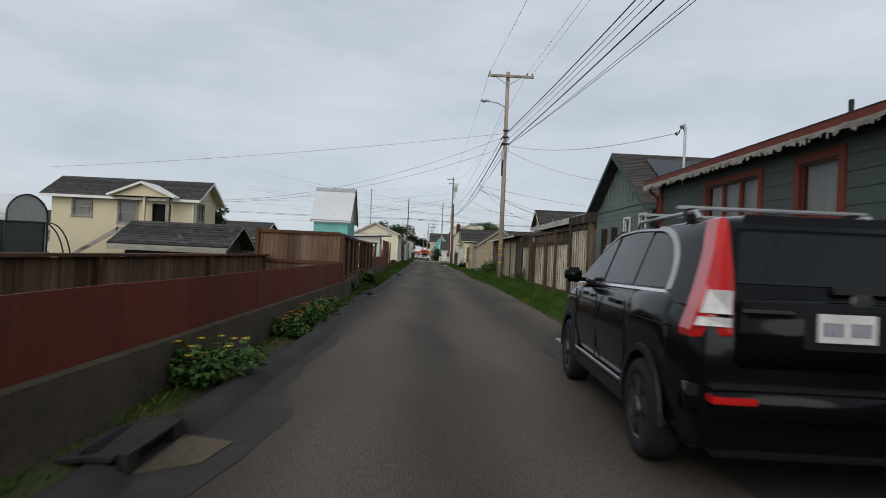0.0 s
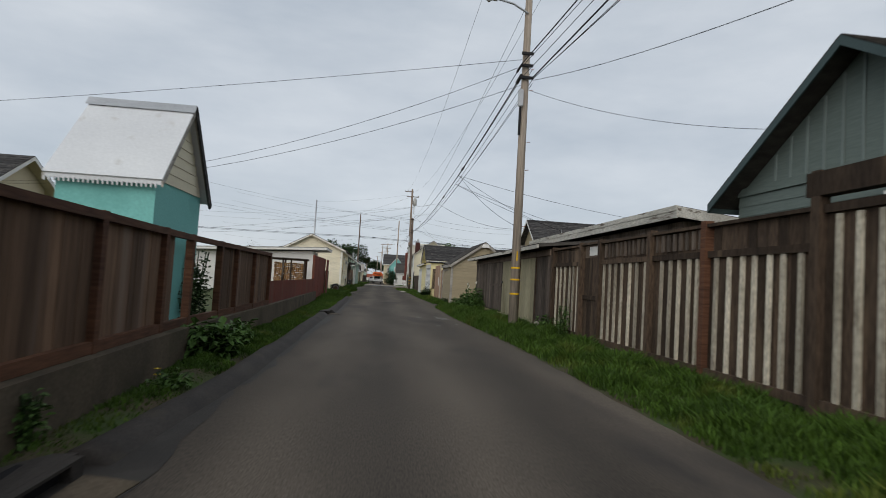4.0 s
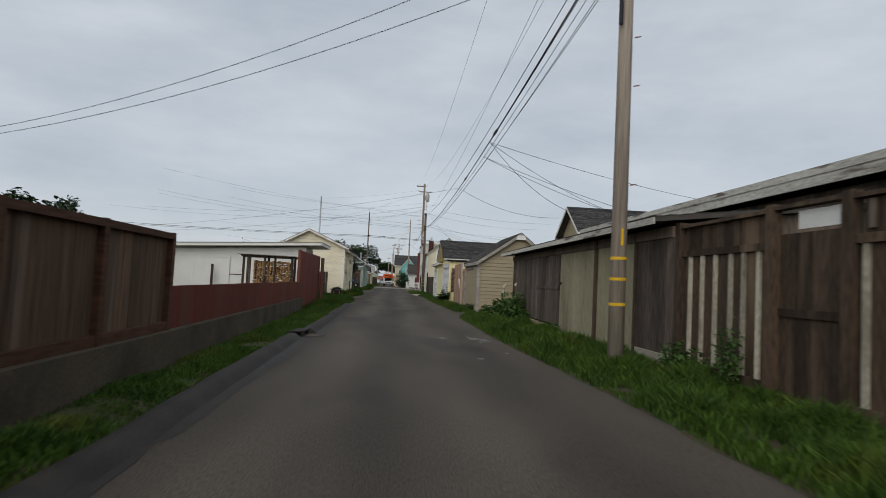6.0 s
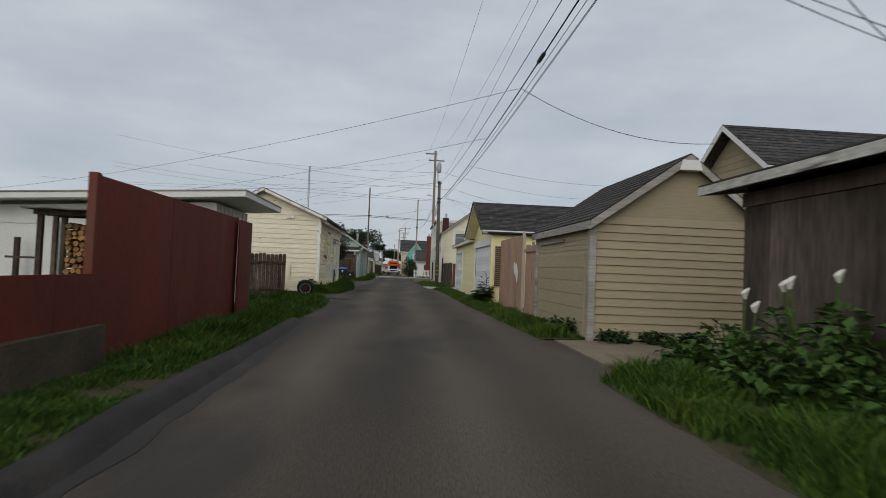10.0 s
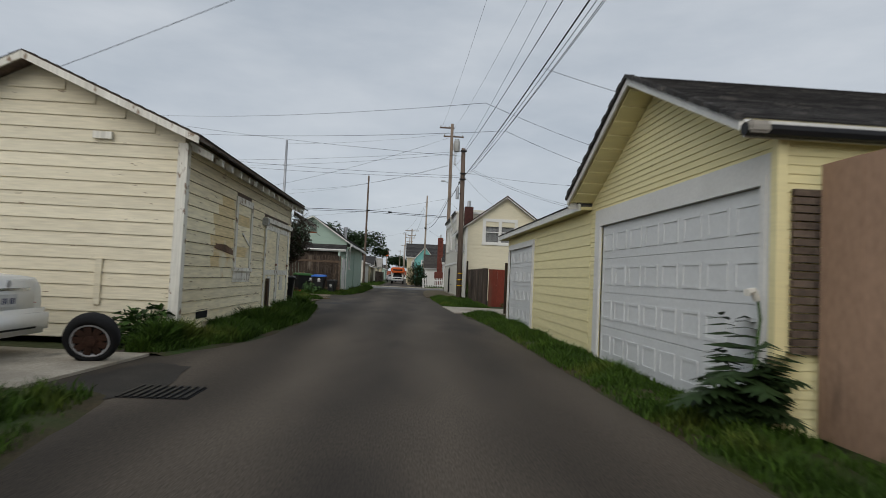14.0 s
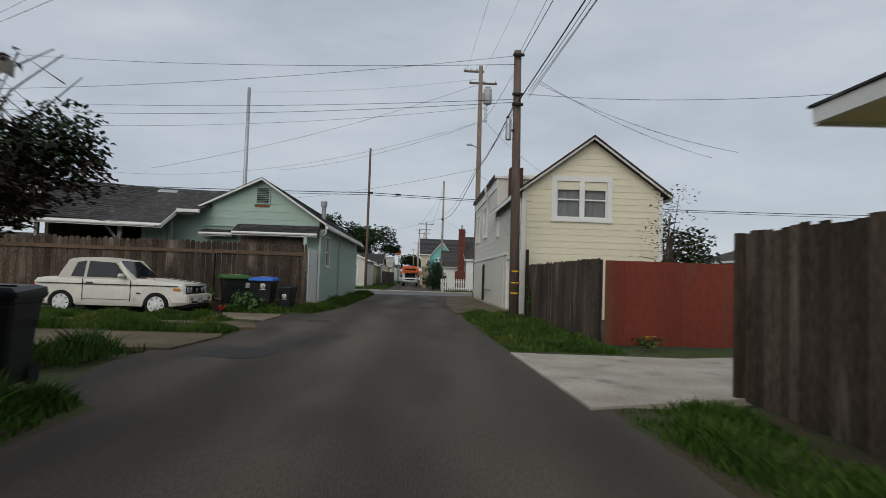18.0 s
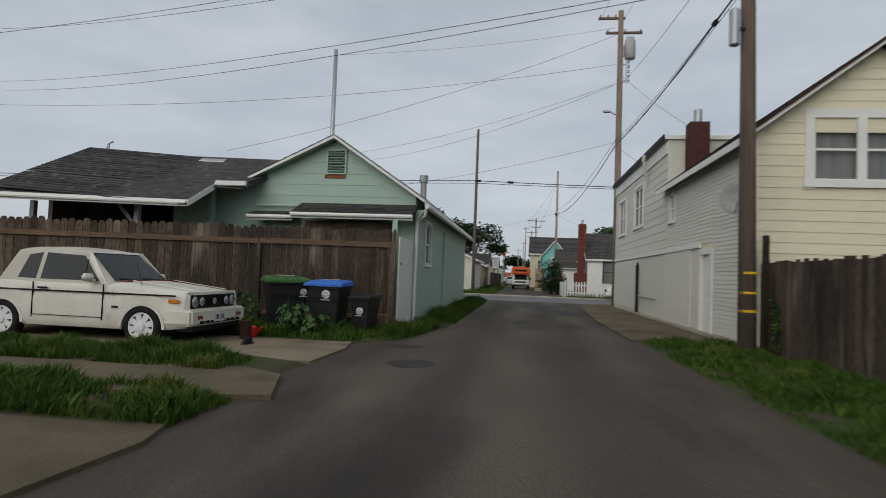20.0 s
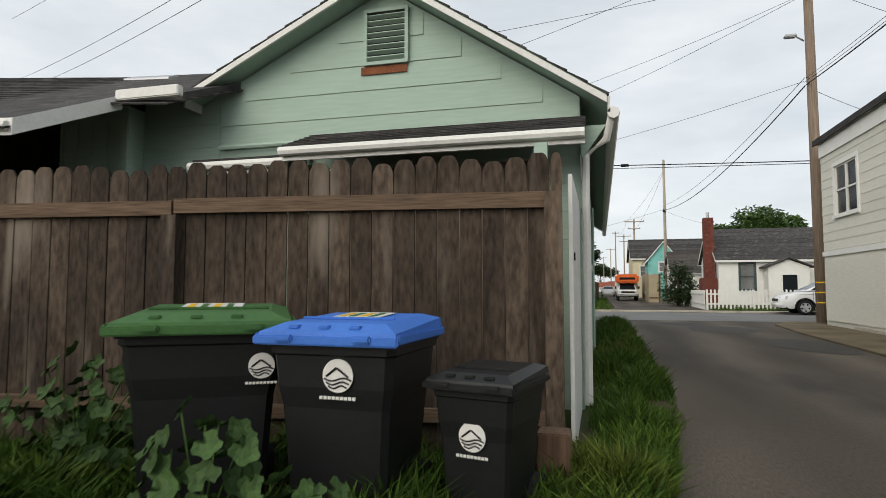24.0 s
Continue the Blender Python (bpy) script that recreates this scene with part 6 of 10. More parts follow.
def grass(label, left, right, count, h0, h1, seed, z=0.03, clump=1.4, lean=0.5):
    """Blades over a band between two (y, x) edge lines, thicker in clumps."""
    r = np.random.RandomState(seed)
    count = int(count * 1.25)
    y0, y1 = left[0][0], left[-1][0]
    y = r.uniform(y0, y1, count * 3)
    xl = np.interp(y, [k[0] for k in left], [k[1] for k in left])
    xr = np.interp(y, [k[0] for k in right], [k[1] for k in right])
    x = xl + (xr - xl) * r.uniform(0, 1, y.size)
    wave = np.sin(x * 2.3 * clump + np.sin(y * 1.1 + seed)) * np.sin(y * 1.7 * clump + np.cos(x * 1.9)) + 0.6 * np.sin(x * 7.1 + y * 4.3) * np.sin(y * 6.1 - x * 2.2)
    edge = np.minimum(x - xl, xr - x)
    keep = (r.uniform(-1.3, 1.1, y.size) < wave) & (edge > r.uniform(-0.06, 0.14, y.size))
    x, y, wave, edge = (v[keep][:count] for v in (x, y, wave, edge))
    n = x.size
    h = (h0 + (h1 - h0) * r.uniform(0, 1, n) ** 1.6 * 1.35) * (0.72 + 0.42 * wave) * np.clip(0.45 + edge * 1.6, 0.4, 1)
    a = r.uniform(0, 2 * np.pi, n)
    w = r.uniform(0.004, 0.012, n) * (0.7 + h * 2.6)
    b = r.uniform(0, 2 * np.pi, n)
    d = h * lean * r.uniform(0.1, 2.3, n)
    v = np.empty((n, 5, 3))
    v[:, 0] = np.stack([x - w * np.cos(a), y - w * np.sin(a), np.full(n, z - 0.02)], 1)
    v[:, 1] = np.stack([x + w * np.cos(a), y + w * np.sin(a), np.full(n, z - 0.02)], 1)
    v[:, 2] = np.stack([x + d * 0.35 * np.cos(b) + 0.8 * w * np.cos(a), y + d * 0.35 * np.sin(b) + 0.8 * w * np.sin(a), z + h * 0.6], 1)
    v[:, 3] = np.stack([x + d * 0.35 * np.cos(b) - 0.8 * w * np.cos(a), y + d * 0.35 * np.sin(b) - 0.8 * w * np.sin(a), z + h * 0.6], 1)
    v[:, 4] = np.stack([x + d * np.cos(b), y + d * np.sin(b), z + h], 1)
    i = np.arange(n)[:, None] * 5
    me = bpy.data.meshes.new("grass")
    me.vertices.add(n * 5)
    me.vertices.foreach_set("co", v.ravel())
    loops = np.concatenate([i + np.array([0, 1, 2, 3]), i + np.array([3, 2, 4])], 1).ravel().astype(np.int32)
    me.loops.add(loops.size)
    me.loops.foreach_set("vertex_index", loops)
    me.polygons.add(n * 2)
    me.polygons.foreach_set("loop_start", (np.arange(n)[:, None] * 7 + np.array([0, 4])).ravel().astype(np.int32))
    me.update(calc_edges=True)
    return tagged(place("grass", me, gm), label, "grass", kind="stuff")


E_L = [(8.8, 4.2), (11.5, 2.85), (20, 3.0), (28, 3.05), (36, 2.78), (44.4, 2.8)]
grass("lush green verge grass below the fences", E_L[:4], [(8.8, 5.5), (11.5, 5.35), (18, 5.3), (28, 5.05)], 60000, 0.1, 0.24, 1)
grass("lush green verge grass below the dark shed", [(28, 3.05), (36, 2.78), (44.4, 2.8)], [(28, 5.0), (44.4, 4.92)], 60000, 0.1, 0.26, 2)
grass("verge grass beside the tan shed and board fence", [(48.8, 3.1), (59.5, 2.82)], [(48.8, 4.05), (59.5, 4.02)], 17000, 0.08, 0.22, 3)
grass("verge grass below the yellow garages", [(59.5, 2.82), (70, 2.8), (75.8, 2.5)], [(59.5, 3.78), (75.8, 3.8)], 26000, 0.06, 0.18, 4)
grass("verge grass below the board fence", [(80.4, 2.15), (88, 1.95), (91.2, 2.0)], [(80.4, 4.3), (91.2, 4.2)], 24000, 0.07, 0.18, 5)
grass("sparse weeds between kerb and wall", [(-6, -2.2), (16.5, -2.2), (22, -2.5)], [(-6, -1.9), (22, -1.9)], 9000, 0.03, 0.1, 6)
grass("grass between kerb and wall", [(22, -2.55), (30, -2.68), (44.6, -3.05)], [(22, -1.86), (44.6, -1.88)], 52000, 0.04, 0.12, 7)
grass("long verge grass by the red fence", [(44.6, -3.2), (51.7, -3.25), (53, -4.2), (60.0, -4.4)], [(44.6, -1.9), (51, -1.95), (55, -1.85), (58, -2.0), (60.0, -2.4)], 42000, 0.1, 0.26, 8)
grass("long grass along the old garage", [(63.0, -3.5), (64.4, -3.4), (75.5, -3.4)], [(63.0, -3.0), (65, -2.3), (70, -2.05), (75.5, -2.6)], 42000, 0.14, 0.36, 9)
grass("tall weedy grass between the concrete pads", [(82.05, -13), (83.4, -13)], [(82.05, -3.45), (83.1, -3.4), (83.4, -4.2)], 36000, 0.07, 0.2, 10)
grass("tall grass in front of the parked convertible", [(84.5, -13), (86.1, -13)], [(84.5, -4.25), (85.4, -4.0), (85.7, -4.7), (86.0, -5.8)], 40000, 0.05, 0.18, 11)
grass("weeds round the bins", [(88.2, -9.5), (89.3, -9.5), (90.6, -5.5)], [(88.2, -3.75), (88.8, -3.2), (90.6, -2.9)], 30000, 0.08, 0.24, 12)
grass("grass along the mint house", [(89.0, -3.6), (90.6, -3.35), (108, -3.35)], [(89.0, -3.0), (90.6, -2.75), (94, -2.4), (108, -2.4)], 42000, 0.1, 0.3, 13)
grass("grass by the concrete drive", [(76.5, -14), (79.2, -14)], [(76.5, -4.2), (79.2, -3.7)], 16000, 0.1, 0.3, 14)
grass("grass across the street", [(120, -7), (150, -7)], [(120, -2.6), (150, -2.6)], 12000, 0.1, 0.3, 15)
grass("grass across the street", [(120, 2.7), (123.5, 2.7)], [(120, 12), (123.5, 12)], 5000, 0.08, 0.2, 16)

# ---- plants ----
def leaf_cloud(rnd, centres, n, size, flat=0.4, shape="leaf", droop=0.3):
    """Many small bent leaves gathered round centres (x, y, z, radius, height)."""
    bm = bmesh.new()
    for _ in range(n):
        cx, cy, cz, r, h = rnd.choice(centres)
        d = Vector((rnd.gauss(0, 1), rnd.gauss(0, 1), rnd.gauss(0, 1))).normalized() * (rnd.random() ** 0.4)
        p = Vector((cx + d.x * r, cy + d.y * r, cz + d.z * h))
        s = size * rnd.uniform(0.6, 1.4)
        out = (Vector((d.x, d.y, abs(d.z) * flat)) + Vector((rnd.uniform(-1, 1), rnd.uniform(-1, 1), rnd.uniform(-0.6, 0.6))) * 0.8).normalized()
        side = out.cross(Vector((rnd.uniform(-0.3, 0.3), rnd.uniform(-0.3, 0.3), 1))).normalized()
        up = side.cross(out)
        a = bm.verts.new(p)
        b = bm.verts.new(p + out * s * 0.45 + side * s * 0.38 + up * s * 0.08)
        c = bm.verts.new(p + out * s - up * s * droop)
        e = bm.verts.new(p + out * s * 0.45 - side * s * 0.38 + up * s * 0.08)
        bm.faces.new((a, b, c))
        bm.faces.new((a, c, e))
    return bm


def clump(label, x, y, r, h, n, size, leaf="leaf", flowers=0, petal="petal_yellow", seed=0, name="flowering_plant", z0=0.04, flower_size=0.035):
    rnd = random.Random(seed * 77 + 5)
    root = thing(name, (x, y, z0), label, "plant")
    cs = [(x + rnd.uniform(-r, r) * 0.7, y + rnd.uniform(-r, r) * 0.9, z0 + h * rnd.uniform(0.25, 0.6), r * 0.5, h * 0.45) for _ in range(6)] + [(x, y, z0 + 0.1, r * 0.8, 0.12)]
    part("foliage", leaf_cloud(rnd, cs, n, size), M[leaf], root)
    bm = bmesh.new()
    for i in range(7):
        a = rnd.uniform(0, 6.28)
        add_tube(bm, [(x, y, z0 - 0.05), (x + 0.4 * r * math.cos(a), y + 0.4 * r * math.sin(a), z0 + h * 0.5), (x + 0.7 * r * math.cos(a), y + 0.7 * r * math.sin(a), z0 + h * 0.85)], 0.008, 4)
    part("stem", bm, M["leaf_dark"], root)
    for i in range(flowers):
        a, q = rnd.uniform(0, 6.28), rnd.random() ** 0.5
        p = Vector((x + q * r * math.cos(a), y + q * r * math.sin(a), z0 + h * rnd.uniform(0.7, 1.08)))
        bm = bmesh.new()
        c = bm.verts.new(p)
        ring = [bm.verts.new(p + Vector((flower_size * math.cos(k), flower_size * math.sin(k), 0.012 * (j % 2)))) for j, k in enumerate(np.linspace(0, 2 * math.pi, 10, endpoint=False))]
        for j in range(10):
            bm.faces.new((c, ring[j], ring[(j + 1) % 10]))
        part("flower", bm, M[petal], root)
    return root


clump("low plant with yellow flowers in the dirt strip", -2.0, 5.55, 0.4, 0.4, 1100, 0.07, flowers=16, seed=1)
clump("low plant with orange flowers in the dirt strip", -2.0, 8.8, 0.34, 0.34, 600, 0.07, flowers=8, petal="petal_orange", seed=2)
clump("low plant with orange flowers in the dirt strip", -2.02, 10.2, 0.4, 0.36, 700, 0.07, flowers=6, petal="petal_orange", seed=3)
clump("low leafy plant in the dirt strip", -2.02, 11.8, 0.36, 0.34, 600, 0.07, flowers=3, seed=4)
clump("low leafy weeds by the kerb", -2.05, 13.7, 0.34, 0.22, 380, 0.06, seed=5, flowers=3)
clump("narrow upright weed against the wall", -2.3, 18.9, 0.1, 0.4, 160, 0.06, seed=6, name="weed")
clump("yellow-green weed by the kerb", -2.1, 21.2, 0.25, 0.16, 200, 0.06, seed=7, name="weed", flowers=2)
clump("broad-leaved green plant by the wall", -2.35, 23.4, 0.42, 0.55, 420, 0.14, seed=8, name="leafy_plant")
clump("broad-leaved green plant by the wall", -2.45, 24.8, 0.4, 0.42, 320, 0.13, seed=9, name="leafy_plant", flowers=3)
clump("dark climbing shrub behind the fence opening", -2.98, 24.6, 0.3, 1.5, 1600, 0.07, "leaf_dark", seed=10, name="shrub", z0=0.3)
clump("green weeds below the dark shed", 4.6, 30.6, 0.35, 0.6, 420, 0.09, seed=11, name="weed")
clump("tall weed by the fence post", 4.75, 29.5, 0.14, 1.0, 260, 0.08, seed=12, name="weed")
for i, (x, y, r, h) in enumerate(((4.45, 42.9, 0.48, 1.1), (4.25, 43.8, 0.5, 0.85), (4.05, 44.5, 0.36, 0.5), (4.35, 41.7, 0.42, 0.55))):
    root = clump("leafy calla lily clump by the dark shed", x, y, r, h, 700, 0.14, "leaf", seed=20 + i, name="calla_lily")
    rnd = random.Random(i)
    for k in range((3, 2, 0, 0)[i]):
        a = rnd.uniform(0, 6.28)
        px, py, pz = x + r * 0.5 * math.cos(a), y + r * 0.5 * math.sin(a), h + rnd.uniform(0.05, 0.28)
        part("stalk", tube([(x, y, 0.05), (px, py, pz - 0.1), (px, py, pz)], 0.012, 5), M["leaf"], root)
        bm = bmesh.new()
        ringa = [bm.verts.new((px + 0.015 * math.cos(q), py + 0.015 * math.sin(q), pz - 0.02)) for q in np.linspace(0, 6.28, 9)[:-1]]
        ringb = [bm.verts.new((px + 0.05 * math.cos(q), py + 0.05 * math.sin(q), pz + 0.08 + 0.04 * math.cos(q))) for q in np.linspace(0, 6.28, 9)[:-1]]
        for j in range(8):
            bm.faces.new((ringa[j], ringa[(j + 1) % 8], ringb[(j + 1) % 8], ringb[j]))
        part("bloom", bm, M["petal_white"], root, "white trumpet bloom")
for i, (x, y, r, h) in enumerate(((4.5, 48.4, 0.3, 0.2), (5.3, 48.45, 0.35, 0.2), (6.1, 48.45, 0.4, 0.22), (3.9, 49.6, 0.3, 0.35), (3.85, 50.6, 0.28, 0.28))):
    clump("low ivy growing at the foot of the tan shed", x, y, r, h, 320, 0.09, "leaf_dark", seed=40 + i, name="ivy")
# fern-like plant at the garage door
root = thing("fern", (3.55, 59.45, 0.03), "dark feathery plant beside the garage door", "plant")
rnd = random.Random(9)
for k in range(46):
    a, ln = rnd.uniform(0, 6.28), rnd.uniform(0.45, 1.0)
    up, lie = rnd.uniform(1.1, 1.9), rnd.uniform(0.35, 0.75)
    bm = bmesh.new()
    for j in range(9):
        t = (j + 0.6) / 9
        c = Vector((3.5 + math.cos(a) * ln * t * lie, 59.35 + math.sin(a) * ln * t * lie, 0.05 + ln * (up * t - 0.85 * t * t)))
        f = Vector((math.cos(a), math.sin(a), up * 0.4 - t)) * 0.12
        for s in (-1, 1):
            q = Vector((-math.sin(a) * s, math.cos(a) * s, -0.2)) * (0.2 * math.sin(math.pi * (0.15 + 0.8 * t)) + 0.03)
            v = [bm.verts.new(p) for p in (c - f * 0.45, c + q * 0.55 + f * 0.05, c + q + f * 0.9, c + q * 0.45 + f * 0.75, c + f * 0.5)]
            bm.faces.new(v[:3])
            bm.faces.new((v[0], v[2], v[3], v[4]))
    part("frond", bm, M["leaf_dark"], root)
part("stem", tube([(3.55, 59.45, 0.0), (3.6, 59.42, 0.5), (3.62, 59.36, 1.05), (3.55, 59.3, 1.25)], 0.014, 5), M["leaf"], root)
part("bloom", tube([(3.55, 59.3, 1.22), (3.5, 59.28, 1.3), (3.42, 59.24, 1.28)], 0.035, 6), M["petal_white"], root, "cream bloom on a tall stalk")
clump("broad-leaved weed at the garage corner", -3.6, 64.0, 0.34, 0.6, 300, 0.14, seed=60, name="weed")
clump("low leafy weed by the white shed", -4.0, 55.6, 0.25, 0.4, 200, 0.1, seed=61, name="weed")
clump("small weeds on the red panel's foot", 5.2, 81.9, 0.3, 0.2, 160, 0.06, seed=62, name="weed", flowers=4)
clump("green creeper beside the dark pole", 4.25, 89.6, 0.18, 1.2, 320, 0.08, seed=63, name="creeper")

# vine-covered shrub at the end of the old garage
root = thing("shrub", (-4.1, 75.2, 0), "overgrown reddish-green vine shrub beside the old garage", "shrub")
rnd = random.Random(31)
cs = [(-4.2 + rnd.uniform(-0.8, 0.7), 75.0 + rnd.uniform(-1.2, 1.6), rnd.uniform(1.85, 2.5), 0.5, 0.42) for _ in range(18)]
part("foliage", leaf_cloud(rnd, cs, 8000, 0.085, 0.3), M["leaf_red"], root)
cs = [(-4.2 + rnd.uniform(-0.8, 0.8), 74.6 + rnd.uniform(-1.0, 2.2), rnd.uniform(1.95, 2.8), 0.5, 0.4) for _ in range(14)]
part("foliage", leaf_cloud(rnd, cs, 6500, 0.08, 0.3), M["leaf_dark"], root)
for k in range(14):
    a = rnd.uniform(-0.6, 2.4)
    x0, y0 = -4.2 + rnd.uniform(-0.3, 0.3), 74.6 + rnd.uniform(-0.3, 1.2)
    part("branch", tube([(x0, y0, 0), (x0 + 0.3 * math.cos(a), y0 + 0.4 * math.sin(a), 1.6), (x0 + 0.9 * math.cos(a), y0 + 1.0 * math.sin(a), rnd.uniform(2.6, 3.5)), (x0 + 1.3 * math.cos(a), y0 + 1.5 * math.sin(a), rnd.uniform(2.4, 3.4))], 0.02, 4, taper=0.3), M["bark"], root)
for k in range(9):
    x0, y0, z0 = -3.2 + rnd.uniform(-0.4, 0.25), 73.5 + rnd.uniform(-0.6, 0.9), 2.98
    pts = [(x0, y0, z0)]
    for j in range(7):
        x0 += rnd.uniform(-0.05, 0.14)
        y0 += rnd.uniform(-0.03, 0.16)
        z0 -= rnd.uniform(-0.08, 0.22)
        pts.append((x0, y0, z0))
    v = part("vine", tube(pts, 0.008, 4), M["bark"], root)
    part("vine_leaf", leaf_cloud(rnd, [(px, py, pz, 0.06, 0.06) for px, py, pz in pts], 34, 0.06), M["leaf_red"], v)


def tree(label, x, y, h, r, seed, n=3000, size=0.3, leaf="leaf_dark", trunk=0.2, low=0.35, flat=0.6):
    rnd = random.Random(seed)
    root = thing("tree", (x, y, 0), label, "tree")
    part("trunk", tube([(x, y, -0.1), (x + rnd.uniform(-0.2, 0.2), y, h * low), (x + rnd.uniform(-0.4, 0.4), y + 0.3, h * 0.75)], trunk, 8, taper=0.4), M["bark"], root)
    cs = []
    for k in range(22):
        a, q = rnd.uniform(0, 6.28), rnd.random() ** 0.5
        cs.append((x + r * 0.75 * q * math.cos(a), y + r * 0.75 * q * math.sin(a), h * (low + 0.12) + (h * (0.82 - low)) * rnd.random() * (1 - 0.5 * q * q), r * rnd.uniform(0.2, 0.36), r * 0.2 * flat + 0.3))
        if k < 9:
            part("limb", tube([(x, y, h * low * 0.9), ((x + cs[-1][0]) / 2, (y + cs[-1][1]) / 2, (h * low + cs[-1][2]) / 2 + 0.3), cs[-1][:3]], trunk * 0.4, 5, taper=0.35), M["bark"], root)
    part("crown", leaf_cloud(rnd, cs, n, size, 0.6), M[leaf], root)
    return root


tree("broad dark green tree behind the white house", 15.5, 166, 11.6, 6.5, 3, 7500, 0.42, "leaf")
tree("dark rounded tree beyond the street", -10.5, 150, 9.5, 4.6, 4, 3600, 0.42)
tree("dark tree beyond the street", -8.5, 175, 11, 5.5, 5, 3000, 0.5)
tree("dark tree far behind the roofs", 22, 215, 14, 9, 6, 3200, 0.7)
tree("dark tree far behind the roofs", 52, 230, 15, 9, 7, 3000, 0.7)
tree("dark conifer-like tree beside the peach house", -33, 84, 8.2, 3.2, 8, 3000, 0.35)
tree("dark tree behind the peach house", -44, 88, 9.5, 4.0, 9, 2600, 0.4)
tree("green tree behind the cream house", -23, 62, 6.6, 2.4, 10, 2200, 0.3)
tree("round dark green hedge bush across the street", 1.9, 129.5, 2.6, 1.5, 11, 3600, 0.16, low=0.08, flat=1.4)
tree("bare-looking shrub behind the cream garage", -11.5, 71, 4.0, 1.6, 12, 900, 0.12, "leaf_red", 0.07, 0.25)
tree("dark hedge tree beside the pale house", 11.2, 95, 4.6, 2.2, 13, 2600, 0.2, "leaf_dark", 0.12, 0.15)
tree("bare reddish shrub behind the garage", 8.4, 88.5, 4.8, 1.4, 14, 500, 0.08, "leaf_red", 0.06, 0.3)
tree("dark trees at the end of the alley", -3, 320, 10, 7, 15, 2200, 0.8)
tree("green tree behind the far houses", 12, 190, 9, 4, 16, 1800, 0.5, "leaf")

# ---- vehicles ----
M["car_black"] = mat("black_car_paint", (0.0035, 0.004, 0.0045), None, 0.14, 2, D, 20, 0.15, 0.0, coat=0.0, spec=0.16)
M["car_white"] = mat("white_car_paint", (0.72, 0.72, 0.7), (0.68, 0.68, 0.66), 0.3, 1, D, 20, 0.04, 0.0, coat=0.6)
M["car_cream"] = mat("aged_white_car_paint", (0.68, 0.65, 0.57), (0.58, 0.55, 0.47), 0.45, 1.5, D, 25, 0.07, 0.02, coat=0.15, spots=(0.38, 0.33, 0.26), spot_scale=2.8, spot_at=0.62, spot_soft=0.12, spot_stretch=(1, 2.5, 0.5))
M["soft_top"] = mat("cream_canvas", (0.5, 0.47, 0.4), (0.42, 0.39, 0.33), 0.9, 2, D, 60, 0.12, 0.1)
M["tail_red"] = mat("red_lens", (0.5, 0.012, 0.012), (0.4, 0.01, 0.01), 0.15, 3, D, 20, 0.1, 0.0, coat=0.8)
M["lens_clear"] = mat("clear_lens", (0.55, 0.54, 0.52), (0.4, 0.4, 0.4), 0.12, 12, D, 20, 0.15, 0.0, coat=0.8)
M["headlight_glass"] = mat("fluted_headlight_glass", (0.42, 0.43, 0.42), (0.2, 0.2, 0.2), 0.15, 9, (30, 1, 1), 60, 0.35, 0.3, metal=0.5, coat=0.6, spec=0.5)
M["lens_orange"] = mat("orange_lens", (0.7, 0.22, 0.02), None, 0.2, 3, D, 20, 0.1, 0.0, coat=0.6)
M["chrome"] = mat("chrome", (0.72, 0.73, 0.74), None, 0.15, 3, D, 20, 0.03, 0.0, metal=1.0)
M["alloy"] = mat("alloy", (0.45, 0.45, 0.46), (0.36, 0.36, 0.37), 0.4, 6, D, 20, 0.1, 0.0, metal=0.25)
M["dark_alloy"] = mat("dark_alloy", (0.06, 0.06, 0.065), None, 0.35, 6, D, 20, 0.1, 0.0, metal=0.6)
M["plate"] = mat("number_plate", (0.62, 0.62, 0.6), None, 0.5, 6, D, 20, 0.05, 0.0)
M["plate_ink"] = mat("plate_ink", (0.05, 0.05, 0.12), None, 0.6, 6, D, 20, 0.05, 0.0)
M["camper_orange"] = mat("camper_orange", (0.62, 0.12, 0.025), (0.52, 0.1, 0.02), 0.45, 2, D, 20, 0.06, 0.0)


def lathe(bm, cx, cy, cz, prof, n=28, axis="x"):
    rings = []
    for d, r in prof:
        ring = []
        for k in range(n):
            a = 2 * math.pi * k / n
            c, s = r * math.cos(a), r * math.sin(a)
            ring.append(bm.verts.new((cx + d, cy + c, cz + s) if axis == "x" else (cx + c, cy + d, cz + s) if axis == "y" else (cx + c, cy + s, cz + d)))
        rings.append(ring)
    for a, b in zip(rings, rings[1:]):
        for k in range(n):
            bm.faces.new((a[k], a[(k + 1) % n], b[(k + 1) % n], b[k]))
    for r in (rings[0], rings[-1]):
        bm.faces.new(r)
    return bm


